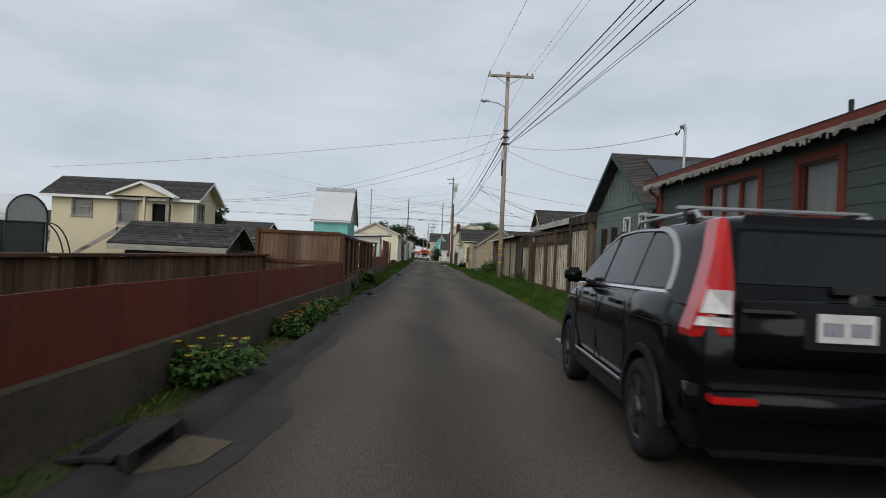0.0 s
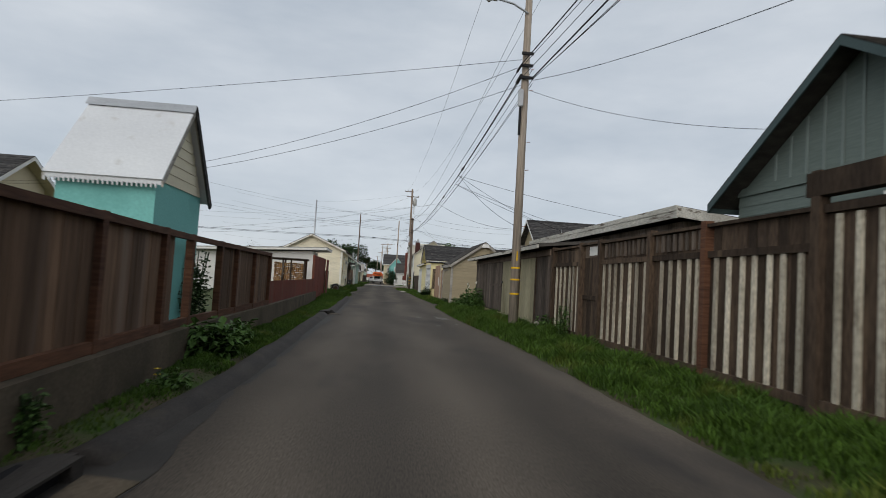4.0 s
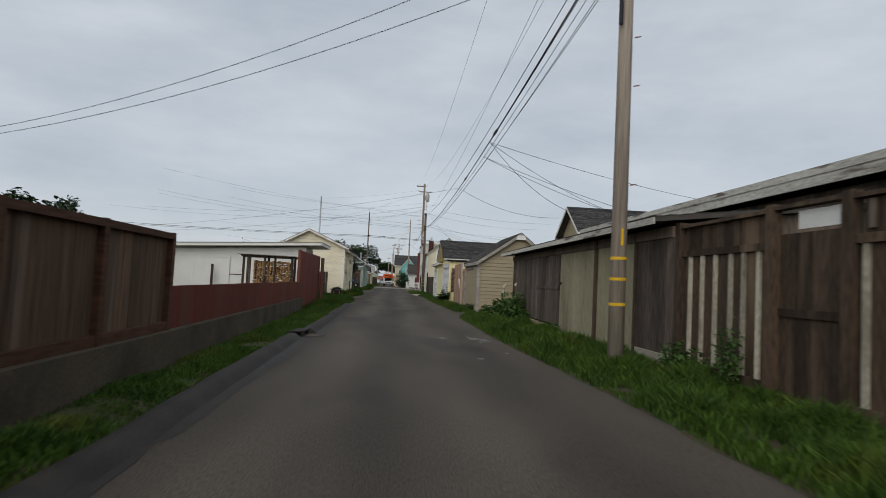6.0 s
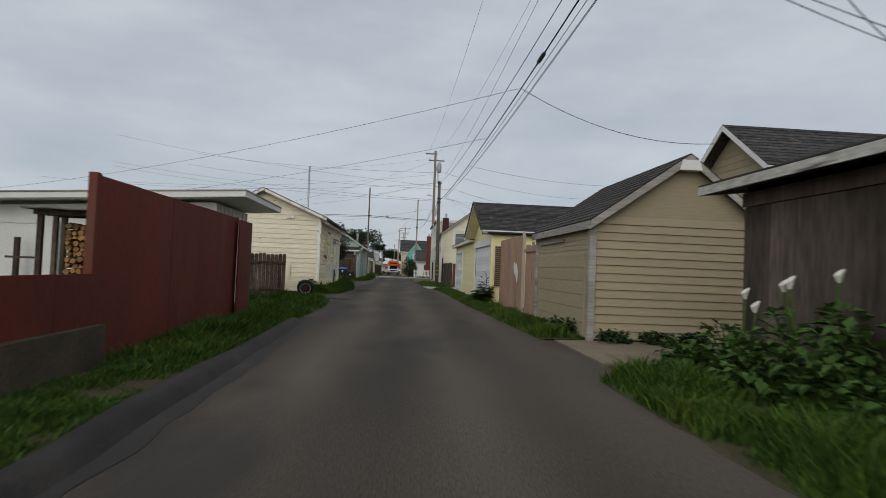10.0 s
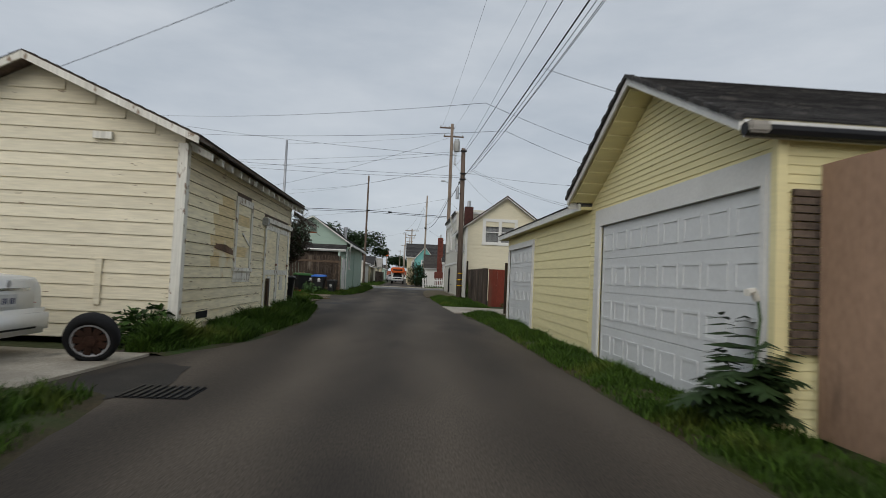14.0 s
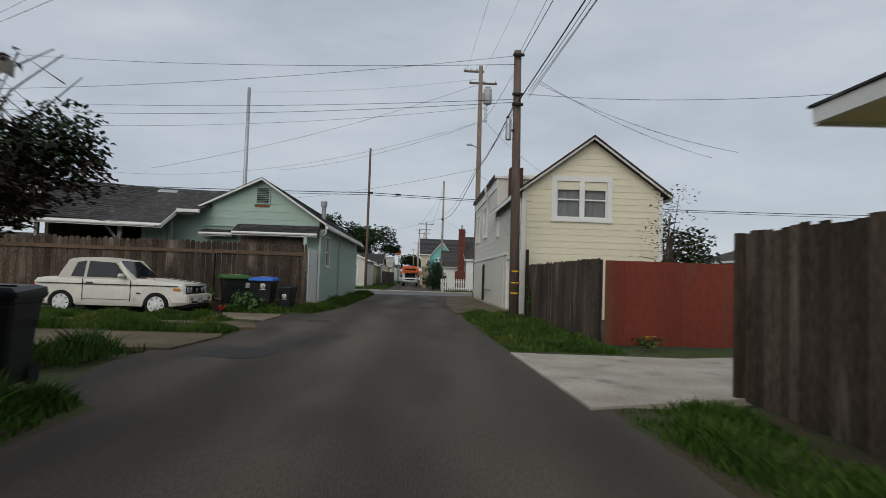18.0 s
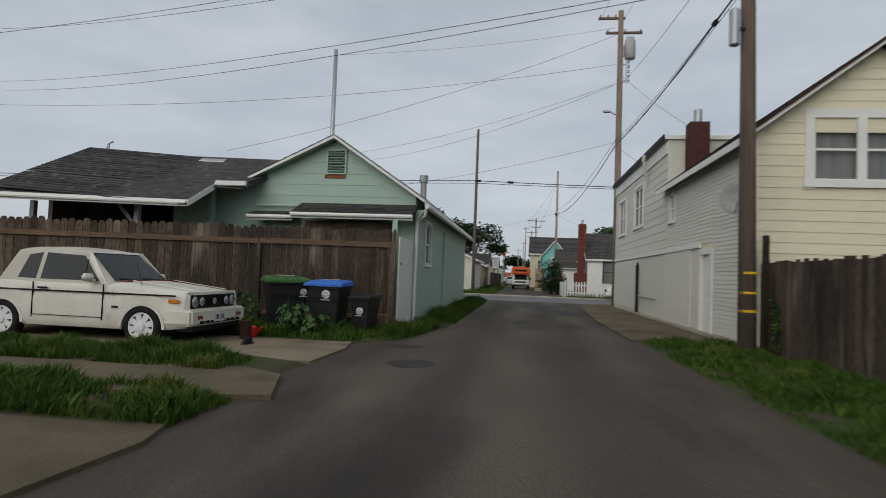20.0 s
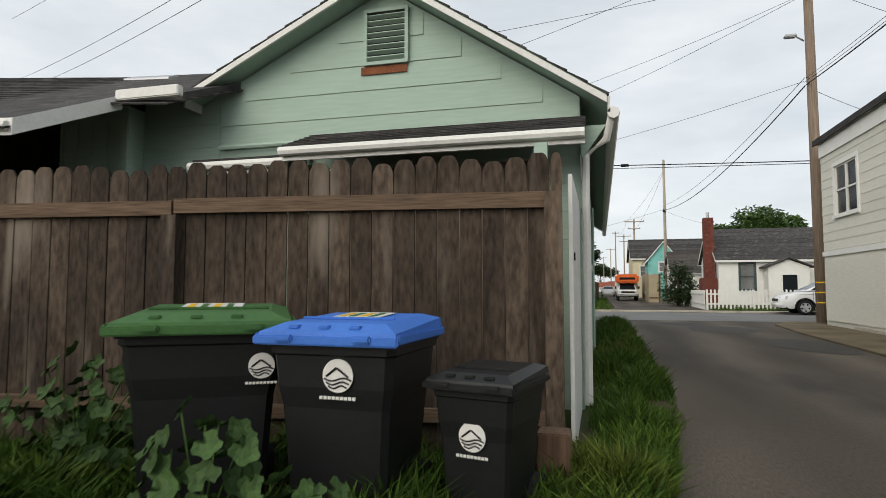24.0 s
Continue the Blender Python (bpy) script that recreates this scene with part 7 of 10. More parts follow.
def wheel(root, x, y, r, w, rim_r, spokes, rim, side, hole="dark", inner=None):
    """A wheel on the x axis; side is the outer face's sign."""
    ty = part("tyre", lathe(bmesh.new(), x, y, r, [(-w * 0.15, rim_r * 0.85), (-w * 0.2, rim_r), (-w / 2, rim_r), (-w / 2, r * 0.86), (-w * 0.42, r * 0.96), (-w * 0.25, r), (w * 0.25, r), (w * 0.42, r * 0.96), (w / 2, r * 0.86), (w / 2, rim_r), (w * 0.2, rim_r), (w * 0.15, rim_r * 0.85)], 32), M["rubber"], root, "black rubber tyre", smooth=True)
    o = x + side * w * 0.36
    bm = bmesh.new()
    for k in range(28):
        a, b = 2 * math.pi * k / 28, 2 * math.pi * (k + 1) / 28
        q = [[bm.verts.new((o + side * d, y + math.cos(t) * rr, r + math.sin(t) * rr)) for d, rr in ((-0.02, rim_r * 0.86), (0.03, rim_r * 0.9), (w * 0.12, rim_r), (w * 0.1, rim_r * 1.03))] for t in (a, b)]
        for j in range(3):
            bm.faces.new((q[0][j], q[0][j + 1], q[1][j + 1], q[1][j]))
    part("rim", bm, M[rim], ty, smooth=True)
    # near-black disc: the dark between the spokes is put into its colour
    part("brake_disc", lathe(bmesh.new(), o - side * 0.03, y, r, [(-0.006, rim_r * 0.88), (0.006, rim_r * 0.88)], 24), M[hole], ty)
    for k in range(spokes):
        a = 2 * math.pi * k / spokes + 0.3
        u, v = Vector((0, math.cos(a), math.sin(a))), Vector((0, -math.sin(a), math.cos(a)))
        c = Vector((o, y, r))
        hw = rim_r * (0.8 if spokes > 6 else 0.62) * math.pi / spokes * 0.55
        part("spoke", prism([c + u * rim_r * 0.15 - v * hw, c + u * rim_r * 0.15 + v * hw, c + u * rim_r * 0.93 + v * hw * 1.3, c + u * rim_r * 0.93 - v * hw * 1.3], (side * 0.025, 0, 0)), M[inner or rim], ty)
    part("hub", lathe(bmesh.new(), o + side * 0.01, y, r, [(0, rim_r * 0.36), (side * 0.035, rim_r * 0.3), (side * 0.04, rim_r * 0.15)], 16), M[inner or rim], ty)
    return ty


def car_shell(root, paint, L, hubs, hub_r, sill, top, half, belt=0.0, shoulder=0.93, tuck=0.9, arch="black"):
    """The lower body: top and half are knots along the length (s, value); arches are open."""
    ts, hs = list(zip(*top)), list(zip(*half))
    ss = sorted(set([L * i / 70 for i in range(71)] + [h + hub_r * math.cos(math.pi * k / 12) for h in hubs for k in range(13)]))
    bm = bmesh.new()
    rows = []
    for s in ss:
        zt, w = float(np.interp(s, *ts)), float(np.interp(s, *hs))
        zb = sill + 0.06 * max(0.0, (s - L * 0.88) / (L * 0.12), (L * 0.1 - s) / (L * 0.1))
        for h in hubs:
            if abs(s - h) < hub_r:
                zb = max(zb, hub_r * 0.9 + math.sqrt(hub_r ** 2 - (s - h) ** 2) - 0.03)
        side = []
        for f, k in ((0.0, tuck), (0.12, tuck + 0.06), (0.35, 0.985), (0.6, 1.0), (0.68, 0.985), (0.85, 0.97), (0.95, shoulder), (1.0, shoulder - 0.06)):
            side.append((w * (k if zb < sill + 0.1 or f > 0.3 else max(k, 0.985)), zb + (zt - zb) * f))
        side += [(w * 0.55, zt + 0.025), (0.0, zt + 0.035)]
        pts = [(x, z) for x, z in side] + [(-x, z) for x, z in reversed(side[:-1])]
        rows.append([bm.verts.new((x, s, z)) for x, z in pts])
    for a, b in zip(rows, rows[1:]):
        for k in range(len(a) - 1):
            bm.faces.new((a[k], a[k + 1], b[k + 1], b[k]))
    for r in (rows[0], rows[-1]):
        bm.faces.new(r)
    body = part("body", bm, M[paint], root, smooth=True)
    w = max(h[1] for h in half)
    part("underbody", box(-w * 0.84, w * 0.84, 0.25, L - 0.25, sill - 0.02, min(t[1] for t in top) - 0.05), M["dark"], root)
    for h in hubs:
        for sd in (-1, 1):
            bm = bmesh.new()
            prev = None
            wd = float(np.interp(h, *hs))
            for k in range(17):
                a = math.pi * k / 16
                ring = [bm.verts.new((sd * wd * e, h + rr * math.cos(a), hub_r * 0.9 - 0.03 + rr * math.sin(a))) for e, rr in ((0.8, hub_r), (1.005, hub_r), (1.008, hub_r + 0.045), (0.98, hub_r + 0.05))]
                if prev:
                    for j in range(3):
                        bm.faces.new((prev[j], prev[j + 1], ring[j + 1], ring[j]))
                prev = ring
            part("wheel_arch", bm, M[arch], body)
    return body


def greenhouse(root, paint, z0, z1, rear, front, wid, crown=0.04, rad=0.12):
    """Roof and pillars: rear, front and wid hold values at belt and roof height."""
    bm = bmesh.new()
    rings = []
    for f, shrink, dz in ((0, 0, 0), (0.35, 0.0, 0), (0.7, 0.0, 0), (0.93, 0.0, 0), (1.0, 0.06, 0), (1.0, 0.2, crown * 0.6), (1.0, 0.45, crown)):
        r, q, w = (v[0] + (v[1] - v[0]) * f for v in (rear, front, wid))
        r, q, w = r + shrink, q - shrink, w - shrink
        z = z0 + (z1 - z0) * f + dz
        ring = []
        for cx, cy, a0 in ((w - rad, q - rad, 0), (-w + rad, q - rad, 90), (-w + rad, r + rad, 180), (w - rad, r + rad, 270)):
            for k in range(5):
                a = radians(a0 + 22.5 * k)
                ring.append(bm.verts.new((cx + rad * math.cos(a), cy + rad * math.sin(a), z)))
        rings.append(ring)
    n = len(rings[0])
    for a, b in zip(rings, rings[1:]):
        for k in range(n):
            bm.faces.new((a[k], a[(k + 1) % n], b[(k + 1) % n], b[k]))
    bm.faces.new(rings[-1])
    roof = part("roof", bm, M[paint], root, smooth=True)
    G = lambda f, v: v[0] + (v[1] - v[0]) * (f - z0) / (z1 - z0)

    def side(name, pts, out=0.006, m="car_glass", up=None):
        for sd in (-1, 1):
            p = [(sd * (G(z, wid) + out - 0.012), s, z) for s, z in pts]
            part(name, prism(p, (sd * 0.012, 0, 0)), M[m], up or roof)

    def end(name, pts, v, sign, out=0.006, m="car_glass", up=None):
        return part(name, prism([(x, G(z, v) + sign * (out - 0.012), z) for x, z in pts], (0, sign * 0.012, 0)), M[m], up or roof)
    return roof, side, end


def plate_at(root, x, y, z, sign, w=0.31, h=0.155):
    p = part("number_plate", box(x - w / 2, x + w / 2, y - 0.006, y + 0.006, z - h / 2, z + h / 2), M["plate"], root, "white number plate")
    for i in range(7):
        if i != 3:
            part("character_bar", box(x - w * 0.4 + i * w * 0.12, x - w * 0.4 + i * w * 0.12 + 0.02, y + sign * 0.006, y + sign * 0.009, z - h * 0.28, z + h * 0.2), M["plate_ink"], p)
    return p


def suv(label, paint, at, heading, rim, rack):
    root = thing("suv", (0, 0, 0), label, "car")
    L = 4.5
    hubs = (0.84, 3.46)
    body = car_shell(root, paint, L, hubs, 0.4, 0.27, [(0, 1.08), (0.05, 1.14), (0.5, 1.17), (2.6, 1.12), (3.35, 1.07), (3.7, 1.02), (4.3, 0.88), (4.44, 0.76), (4.5, 0.68)], [(0, 0.82), (0.05, 0.86), (0.35, 0.9), (0.9, 0.915), (3.6, 0.91), (4.1, 0.86), (4.4, 0.74), (4.5, 0.62)])
    roof, side, end = greenhouse(root, paint, 1.1, 1.63, (0.03, 0.28), (3.45, 2.35), (0.85, 0.65), 0.05, 0.13)
    # the side glass ends in one curve over the rear wheel, framed by a bright strip
    def arc(c, a0, a1, rs, rz, n=8):
        return [(c[0] + rs * math.cos(radians(a0 + (a1 - a0) * k / n)), c[1] + rz * math.sin(radians(a0 + (a1 - a0) * k / n))) for k in range(n + 1)]
    side("window", [(2.28, 1.15), (3.22, 1.13), (3.0, 1.28), (2.75, 1.41), (2.52, 1.5), (2.28, 1.555)])
    side("window", [(1.36, 1.165), (2.2, 1.15), (2.2, 1.565), (1.8, 1.585), (1.36, 1.575)])
    side("window", [(1.28, 1.165)] + [(1.28, 1.57)] + arc((1.24, 1.19), 92, 182, 0.62, 0.375)[1:])
    side("window_trim", [(0.6, 1.145), (3.3, 1.1), (3.28, 1.12), (0.6, 1.165)], 0.012, "chrome")
    rim_in, rim_out = arc((1.24, 1.17), 90, 180, 0.635, 0.41), arc((1.24, 1.17), 90, 180, 0.7, 0.445)
    side("window_trim", rim_in + rim_out[::-1], 0.01, "alloy")
    side("window_trim", [(1.24, 1.58), (1.8, 1.6), (2.3, 1.575), (2.75, 1.43), (2.75, 1.445), (2.3, 1.592), (1.8, 1.615), (1.24, 1.6)], 0.011, "alloy")
    end("windscreen", [(-0.68, 1.16), (0.68, 1.16), (0.57, 1.6), (-0.57, 1.6)], (3.45, 2.35), 1)
    end("rear_window", [(-0.62, 1.24), (0.62, 1.24), (0.54, 1.56), (-0.54, 1.56)], (0.03, 0.28), -1)
    end("wiper", [(-0.1, 1.2), (0.4, 1.21), (0.4, 1.24), (-0.1, 1.25)], (0.03, 0.28), -1, 0.035, "black")
    end("spoiler", [(-0.56, 1.585), (0.56, 1.585), (0.52, 1.64), (-0.52, 1.64)], (0.03, 0.28), -1, 0.06, paint)
    for sd in (-1, 1):
        # tall lamps on the rear corner pillars
        lamp = [(0.72, 0.02, 0.93), (0.68, -0.025, 0.96), (0.675, -0.02, 1.2), (0.655, 0.07, 1.38), (0.63, 0.17, 1.54), (0.62, 0.22, 1.6), (0.63, 0.25, 1.625), (0.655, 0.26, 1.615), (0.685, 0.22, 1.54), (0.735, 0.13, 1.4), (0.8, 0.06, 1.24), (0.85, 0.03, 1.1), (0.885, 0.05, 0.97), (0.88, 0.06, 0.93)]
        t = part("tail_light", prism([(sd * x, y, z) for x, y, z in lamp], (0, 0.16, 0)), M["tail_red"], body, "tall red and clear tail light")
        for z0, z1, xa, xb in ((1.07, 1.2, 0.8, 0.845), (1.0, 1.05, 0.85, 0.868)):
            part("clear_lens", prism([(sd * 0.69, -0.034, z0), (sd * xb, 0.012, z0), (sd * xa, 0.012, z1), (sd * 0.69, -0.034, z1)], (0, 0.03, 0)), M["lens_clear"], t)
        part("reflector", box(sd * 0.56, sd * 0.8, -0.085, 0.1, 0.59, 0.63, 0.004), M["tail_red"], body, "red rear reflector")
        part("mirror", add_box(add_box(bmesh.new(), sd * 0.9, sd * 1.07, 2.88, 3.02, 1.11, 1.26, 0.03), sd * 0.85, sd * 0.96, 2.92, 2.98, 1.12, 1.16), M[paint], body, smooth=True)
        for s in (1.62, 2.62):
            part("door_handle", box(sd * 0.9, sd * 0.925, s - 0.1, s + 0.1, 1.0, 1.035, 0.008), M["black"], body)
        part("shoulder_crease", box(sd * 0.9, sd * 0.918, 0.4, 3.9, 0.955, 0.962), M["dark"], body)
        part("side_cladding", box(sd * 0.87, sd * 0.9, 1.26, 3.04, 0.27, 0.4, 0.012), M["black"], body)
        part("side_trim", box(sd * 0.895, sd * 0.925, 1.28, 3.02, 0.42, 0.45, 0.006), M["chrome"], body, "bright side strip")
        for s in (1.27, 2.2, 3.12):
            part("door_seam", box(sd * 0.9, sd * 0.912, s, s + 0.008, 0.42, 1.04), M["dark"], body)
        part("headlight", prism([(sd * 0.82, 4.2, 0.72), (sd * 0.5, 4.46, 0.66), (sd * 0.5, 4.4, 0.8), (sd * 0.8, 4.15, 0.88)], (0, 0.05, 0)), M["lens_clear"], body)
        for s in hubs:
            wheel(root, sd * 0.81, s, 0.34, 0.22, 0.225, 5, rim, sd)
        if rack:
            part("roof_rail", add_tube(bmesh.new(), [(sd * 0.57, 0.75, 1.65), (sd * 0.58, 0.8, 1.7), (sd * 0.59, 2.0, 1.69), (sd * 0.58, 2.1, 1.63)], 0.016, 8), M["metal"], roof, "silver roof rail")
    if rack:
        for s in (0.95, 1.75):
            part("roof_bar", box(-0.66, 0.66, s - 0.03, s + 0.03, 1.725, 1.75, 0.008), M["metal"], roof, "silver cross bar")
            for sd in (-1, 1):
                part("bar_foot", box(sd * 0.52, sd * 0.6, s - 0.04, s + 0.04, 1.64, 1.73, 0.008), M["black"], roof)
    part("rear_bumper", box(-0.88, 0.88, -0.08, 0.3, 0.4, 0.78, 0.11), M[paint], body, smooth=True)
    part("bumper_step", box(-0.8, 0.8, -0.085, 0.05, 0.665, 0.69, 0.008), M["black"], body)
    part("bumper_skirt", box(-0.76, 0.76, 0.02, 0.2, 0.27, 0.42, 0.03), M["dark"], body)
    part("tailgate", box(-0.66, 0.66, -0.03, 0.06, 0.78, 1.14, 0.025), M[paint], body, smooth=True)
    part("tailgate_trim", box(-0.64, -0.36, -0.05, -0.02, 1.085, 1.105, 0.006), M["chrome"], body)
    part("plate_recess", box(-0.3, 0.3, -0.036, -0.02, 0.9, 1.12), M["black"], body)
    part("badge", box(-0.06, 0.06, -0.045, -0.02, 1.14, 1.21, 0.015), M["chrome"], body)
    plate_at(body, -0.08, -0.045, 1.02, -1)
    part("front_bumper", box(-0.72, 0.72, 4.3, 4.52, 0.32, 0.58, 0.06), M[paint], body, smooth=True)
    part("grille", box(-0.45, 0.45, 4.42, 4.52, 0.6, 0.74, 0.02), M["black"], body)
    root.matrix_basis = pose(*at, 0, 0, heading)
    return root


suv("glossy black four-door estate with silver roof bars parked in the alley", "car_black", (2.36, 3.2, 0.0), -3, "dark_alloy", True)
suv("white four-door estate parked along the cross street", "car_white", (9.4, 118.2, 0.0), 90, "alloy", False)


def convertible(at, heading):
    root = thing("convertible", (0, 0, 0), "old boxy white convertible with a closed cream canvas top", "car")
    L, P = 3.8, "car_cream"
    hubs = (0.74, 3.12)
    body = car_shell(root, P, L, hubs, 0.335, 0.24, [(0, 0.84), (0.06, 0.9), (0.7, 0.92), (2.55, 0.92), (2.72, 0.93), (3.3, 0.87), (3.7, 0.82), (3.8, 0.8)], [(0, 0.74), (0.2, 0.79), (0.7, 0.815), (3.3, 0.81), (3.65, 0.79), (3.8, 0.77)], shoulder=0.96, tuck=0.94, arch=P)
    roof, side, end = greenhouse(root, "soft_top", 0.9, 1.42, (0.55, 0.78), (2.6, 1.98), (0.76, 0.6), 0.05, 0.07)
    tagged(roof, "cream canvas folding top")
    side("side_window", [(1.32, 0.95), (2.33, 0.95), (1.98, 1.33), (1.32, 1.36)])
    side("quarter_window", [(0.92, 0.96), (1.24, 0.95), (1.24, 1.36), (1.02, 1.32)])
    side("pillar", [(2.4, 0.9), (2.5, 0.9), (2.07, 1.41), (1.98, 1.41)], 0.014, P)
    side("quarter_light_bar", [(2.08, 0.95), (2.1, 0.95), (2.06, 1.27), (2.04, 1.27)], 0.012, "black")
    end("windscreen", [(-0.66, 0.95), (0.66, 0.95), (0.54, 1.38), (-0.54, 1.38)], (2.6, 1.98), 1)
    end("windscreen_frame", [(-0.6, 1.38), (0.6, 1.38), (0.6, 1.415), (-0.6, 1.415)], (2.6, 1.98), 1, 0.02, P)
    end("wiper", [(0.05, 0.965), (0.5, 0.985), (0.5, 1.0), (0.05, 0.98)], (2.6, 1.98), 1, 0.02, "black")
    end("wiper", [(-0.5, 0.965), (-0.05, 0.985), (-0.05, 1.0), (-0.5, 0.98)], (2.6, 1.98), 1, 0.02, "black")
    part("scuttle_panel", box(-0.62, 0.62, 2.58, 2.72, 0.955, 0.972, 0.006), M["rust"], body, "rust-stained panel below the windscreen")
    part("bonnet_crease", prism([(-0.55, 2.75, 0.962), (-0.53, 2.75, 0.97), (-0.49, 3.74, 0.86), (-0.51, 3.74, 0.85)], (0, 0, 0.006)), M[P], body)
    part("bonnet_crease", prism([(0.55, 2.75, 0.962), (0.53, 2.75, 0.97), (0.49, 3.74, 0.86), (0.51, 3.74, 0.85)], (0, 0, 0.006)), M[P], body)
    part("bonnet_edge", box(-0.72, 0.72, 3.74, 3.805, 0.8, 0.835, 0.01), M[P], body)
    g = part("grille", box(-0.66, 0.66, 3.78, 3.81, 0.58, 0.79, 0.008), M["black"], body, "black slatted grille")
    for i in range(6):
        part("grille_slat", box(-0.36, 0.36, 3.81, 3.822, 0.615 + i * 0.028, 0.624 + i * 0.028), M["black"], g)
    part("badge", lathe(bmesh.new(), 0, 3.818, 0.685, [(0, 0.05), (0.01, 0.05)], 20, "y"), M["alloy"], g)
    for sd in (-1, 1):
        for x, r in ((0.56, 0.085), (0.37, 0.07)):
            h = part("headlight", lathe(bmesh.new(), sd * x, 3.812, 0.685, [(0, r), (0.018, r * 0.97), (0.03, r * 0.7), (0.036, r * 0.3)], 24, "y"), M["headlight_glass"], body, "round clear headlight", smooth=True)
            part("headlight_ring", lathe(bmesh.new(), sd * x, 3.806, 0.685, [(0, r * 1.12), (0.012, r * 1.12)], 24, "y"), M["black"], h)
        part("indicator", box(sd * 0.52, sd * 0.66, 3.93, 3.945, 0.43, 0.485, 0.004), M["rust"], body, "small dull amber lamp in the bumper")
        part("side_marker", box(sd * 0.79, sd * 0.816, 3.54, 3.7, 0.67, 0.725, 0.004), M["lens_orange"], body, "orange side marker lamp")
        part("side_stripe", box(sd * 0.8, sd * 0.826, 0.1, 3.66, 0.765, 0.787, 0.004), M["black"], body, "thin black side stripe")
        part("door_seam", box(sd * 0.8, sd * 0.824, 2.46, 2.468, 0.36, 0.9), M["dark"], body)
        part("door_seam", box(sd * 0.8, sd * 0.824, 1.26, 1.268, 0.36, 0.9), M["dark"], body)
        part("sill_seam", box(sd * 0.8, sd * 0.822, 1.26, 2.47, 0.4, 0.407), M["dark"], body)
        part("door_handle", box(sd * 0.81, sd * 0.835, 1.35, 1.52, 0.8, 0.83, 0.006), M["black"], body)
        part("vent", box(sd * 0.812, sd * 0.824, 2.62, 2.72, 0.56, 0.59), M["black"], body)
        part("mirror", add_box(add_box(bmesh.new(), sd * 0.82, sd * 0.98, 2.2, 2.32, 0.94, 1.06, 0.025), sd * 0.76, sd * 0.85, 2.24, 2.29, 0.93, 0.97), M[P], body, "white door mirror", smooth=True)
        part("tail_light", box(sd * 0.45, sd * 0.74, -0.02, 0.03, 0.62, 0.78, 0.01), M["tail_red"], body)
        for s in hubs:
            wheel(root, sd * 0.73, s, 0.3, 0.18, 0.21, 8, "car_white", sd)
    part("front_bumper", add_box(bmesh.new(), -0.825, 0.825, 3.47, 3.935, 0.33, 0.575, 0.035), M[P], body, "deep white plastic bumper", smooth=False)
    for k in range(8):
        part("bumper_slot", box(-0.62 + k * 0.155, -0.62 + k * 0.155 + 0.13, 3.9, 3.938, 0.355, 0.4), M["dark"], body)
    part("bumper_ledge", box(-0.8, 0.8, 3.78, 3.945, 0.53, 0.55, 0.006), M[P], body)
    part("air_dam", box(-0.7, 0.7, 3.6, 3.9, 0.24, 0.34, 0.02), M["black"], body)
    part("rear_bumper", box(-0.82, 0.82, -0.09, 0.12, 0.36, 0.56, 0.03), M[P], body)
    plate_at(body, 0.05, 3.945, 0.45, 1)
    part("aerial", tube([(0.66, 3.0, 0.88), (0.68, 2.9, 1.25)], 0.004, 5), M["black"], body)
    root.matrix_basis = pose(*at, 0, 0, heading) @ Matrix.Scale(1.09, 4)


convertible((-10.16, 87.5, -0.035), -91)


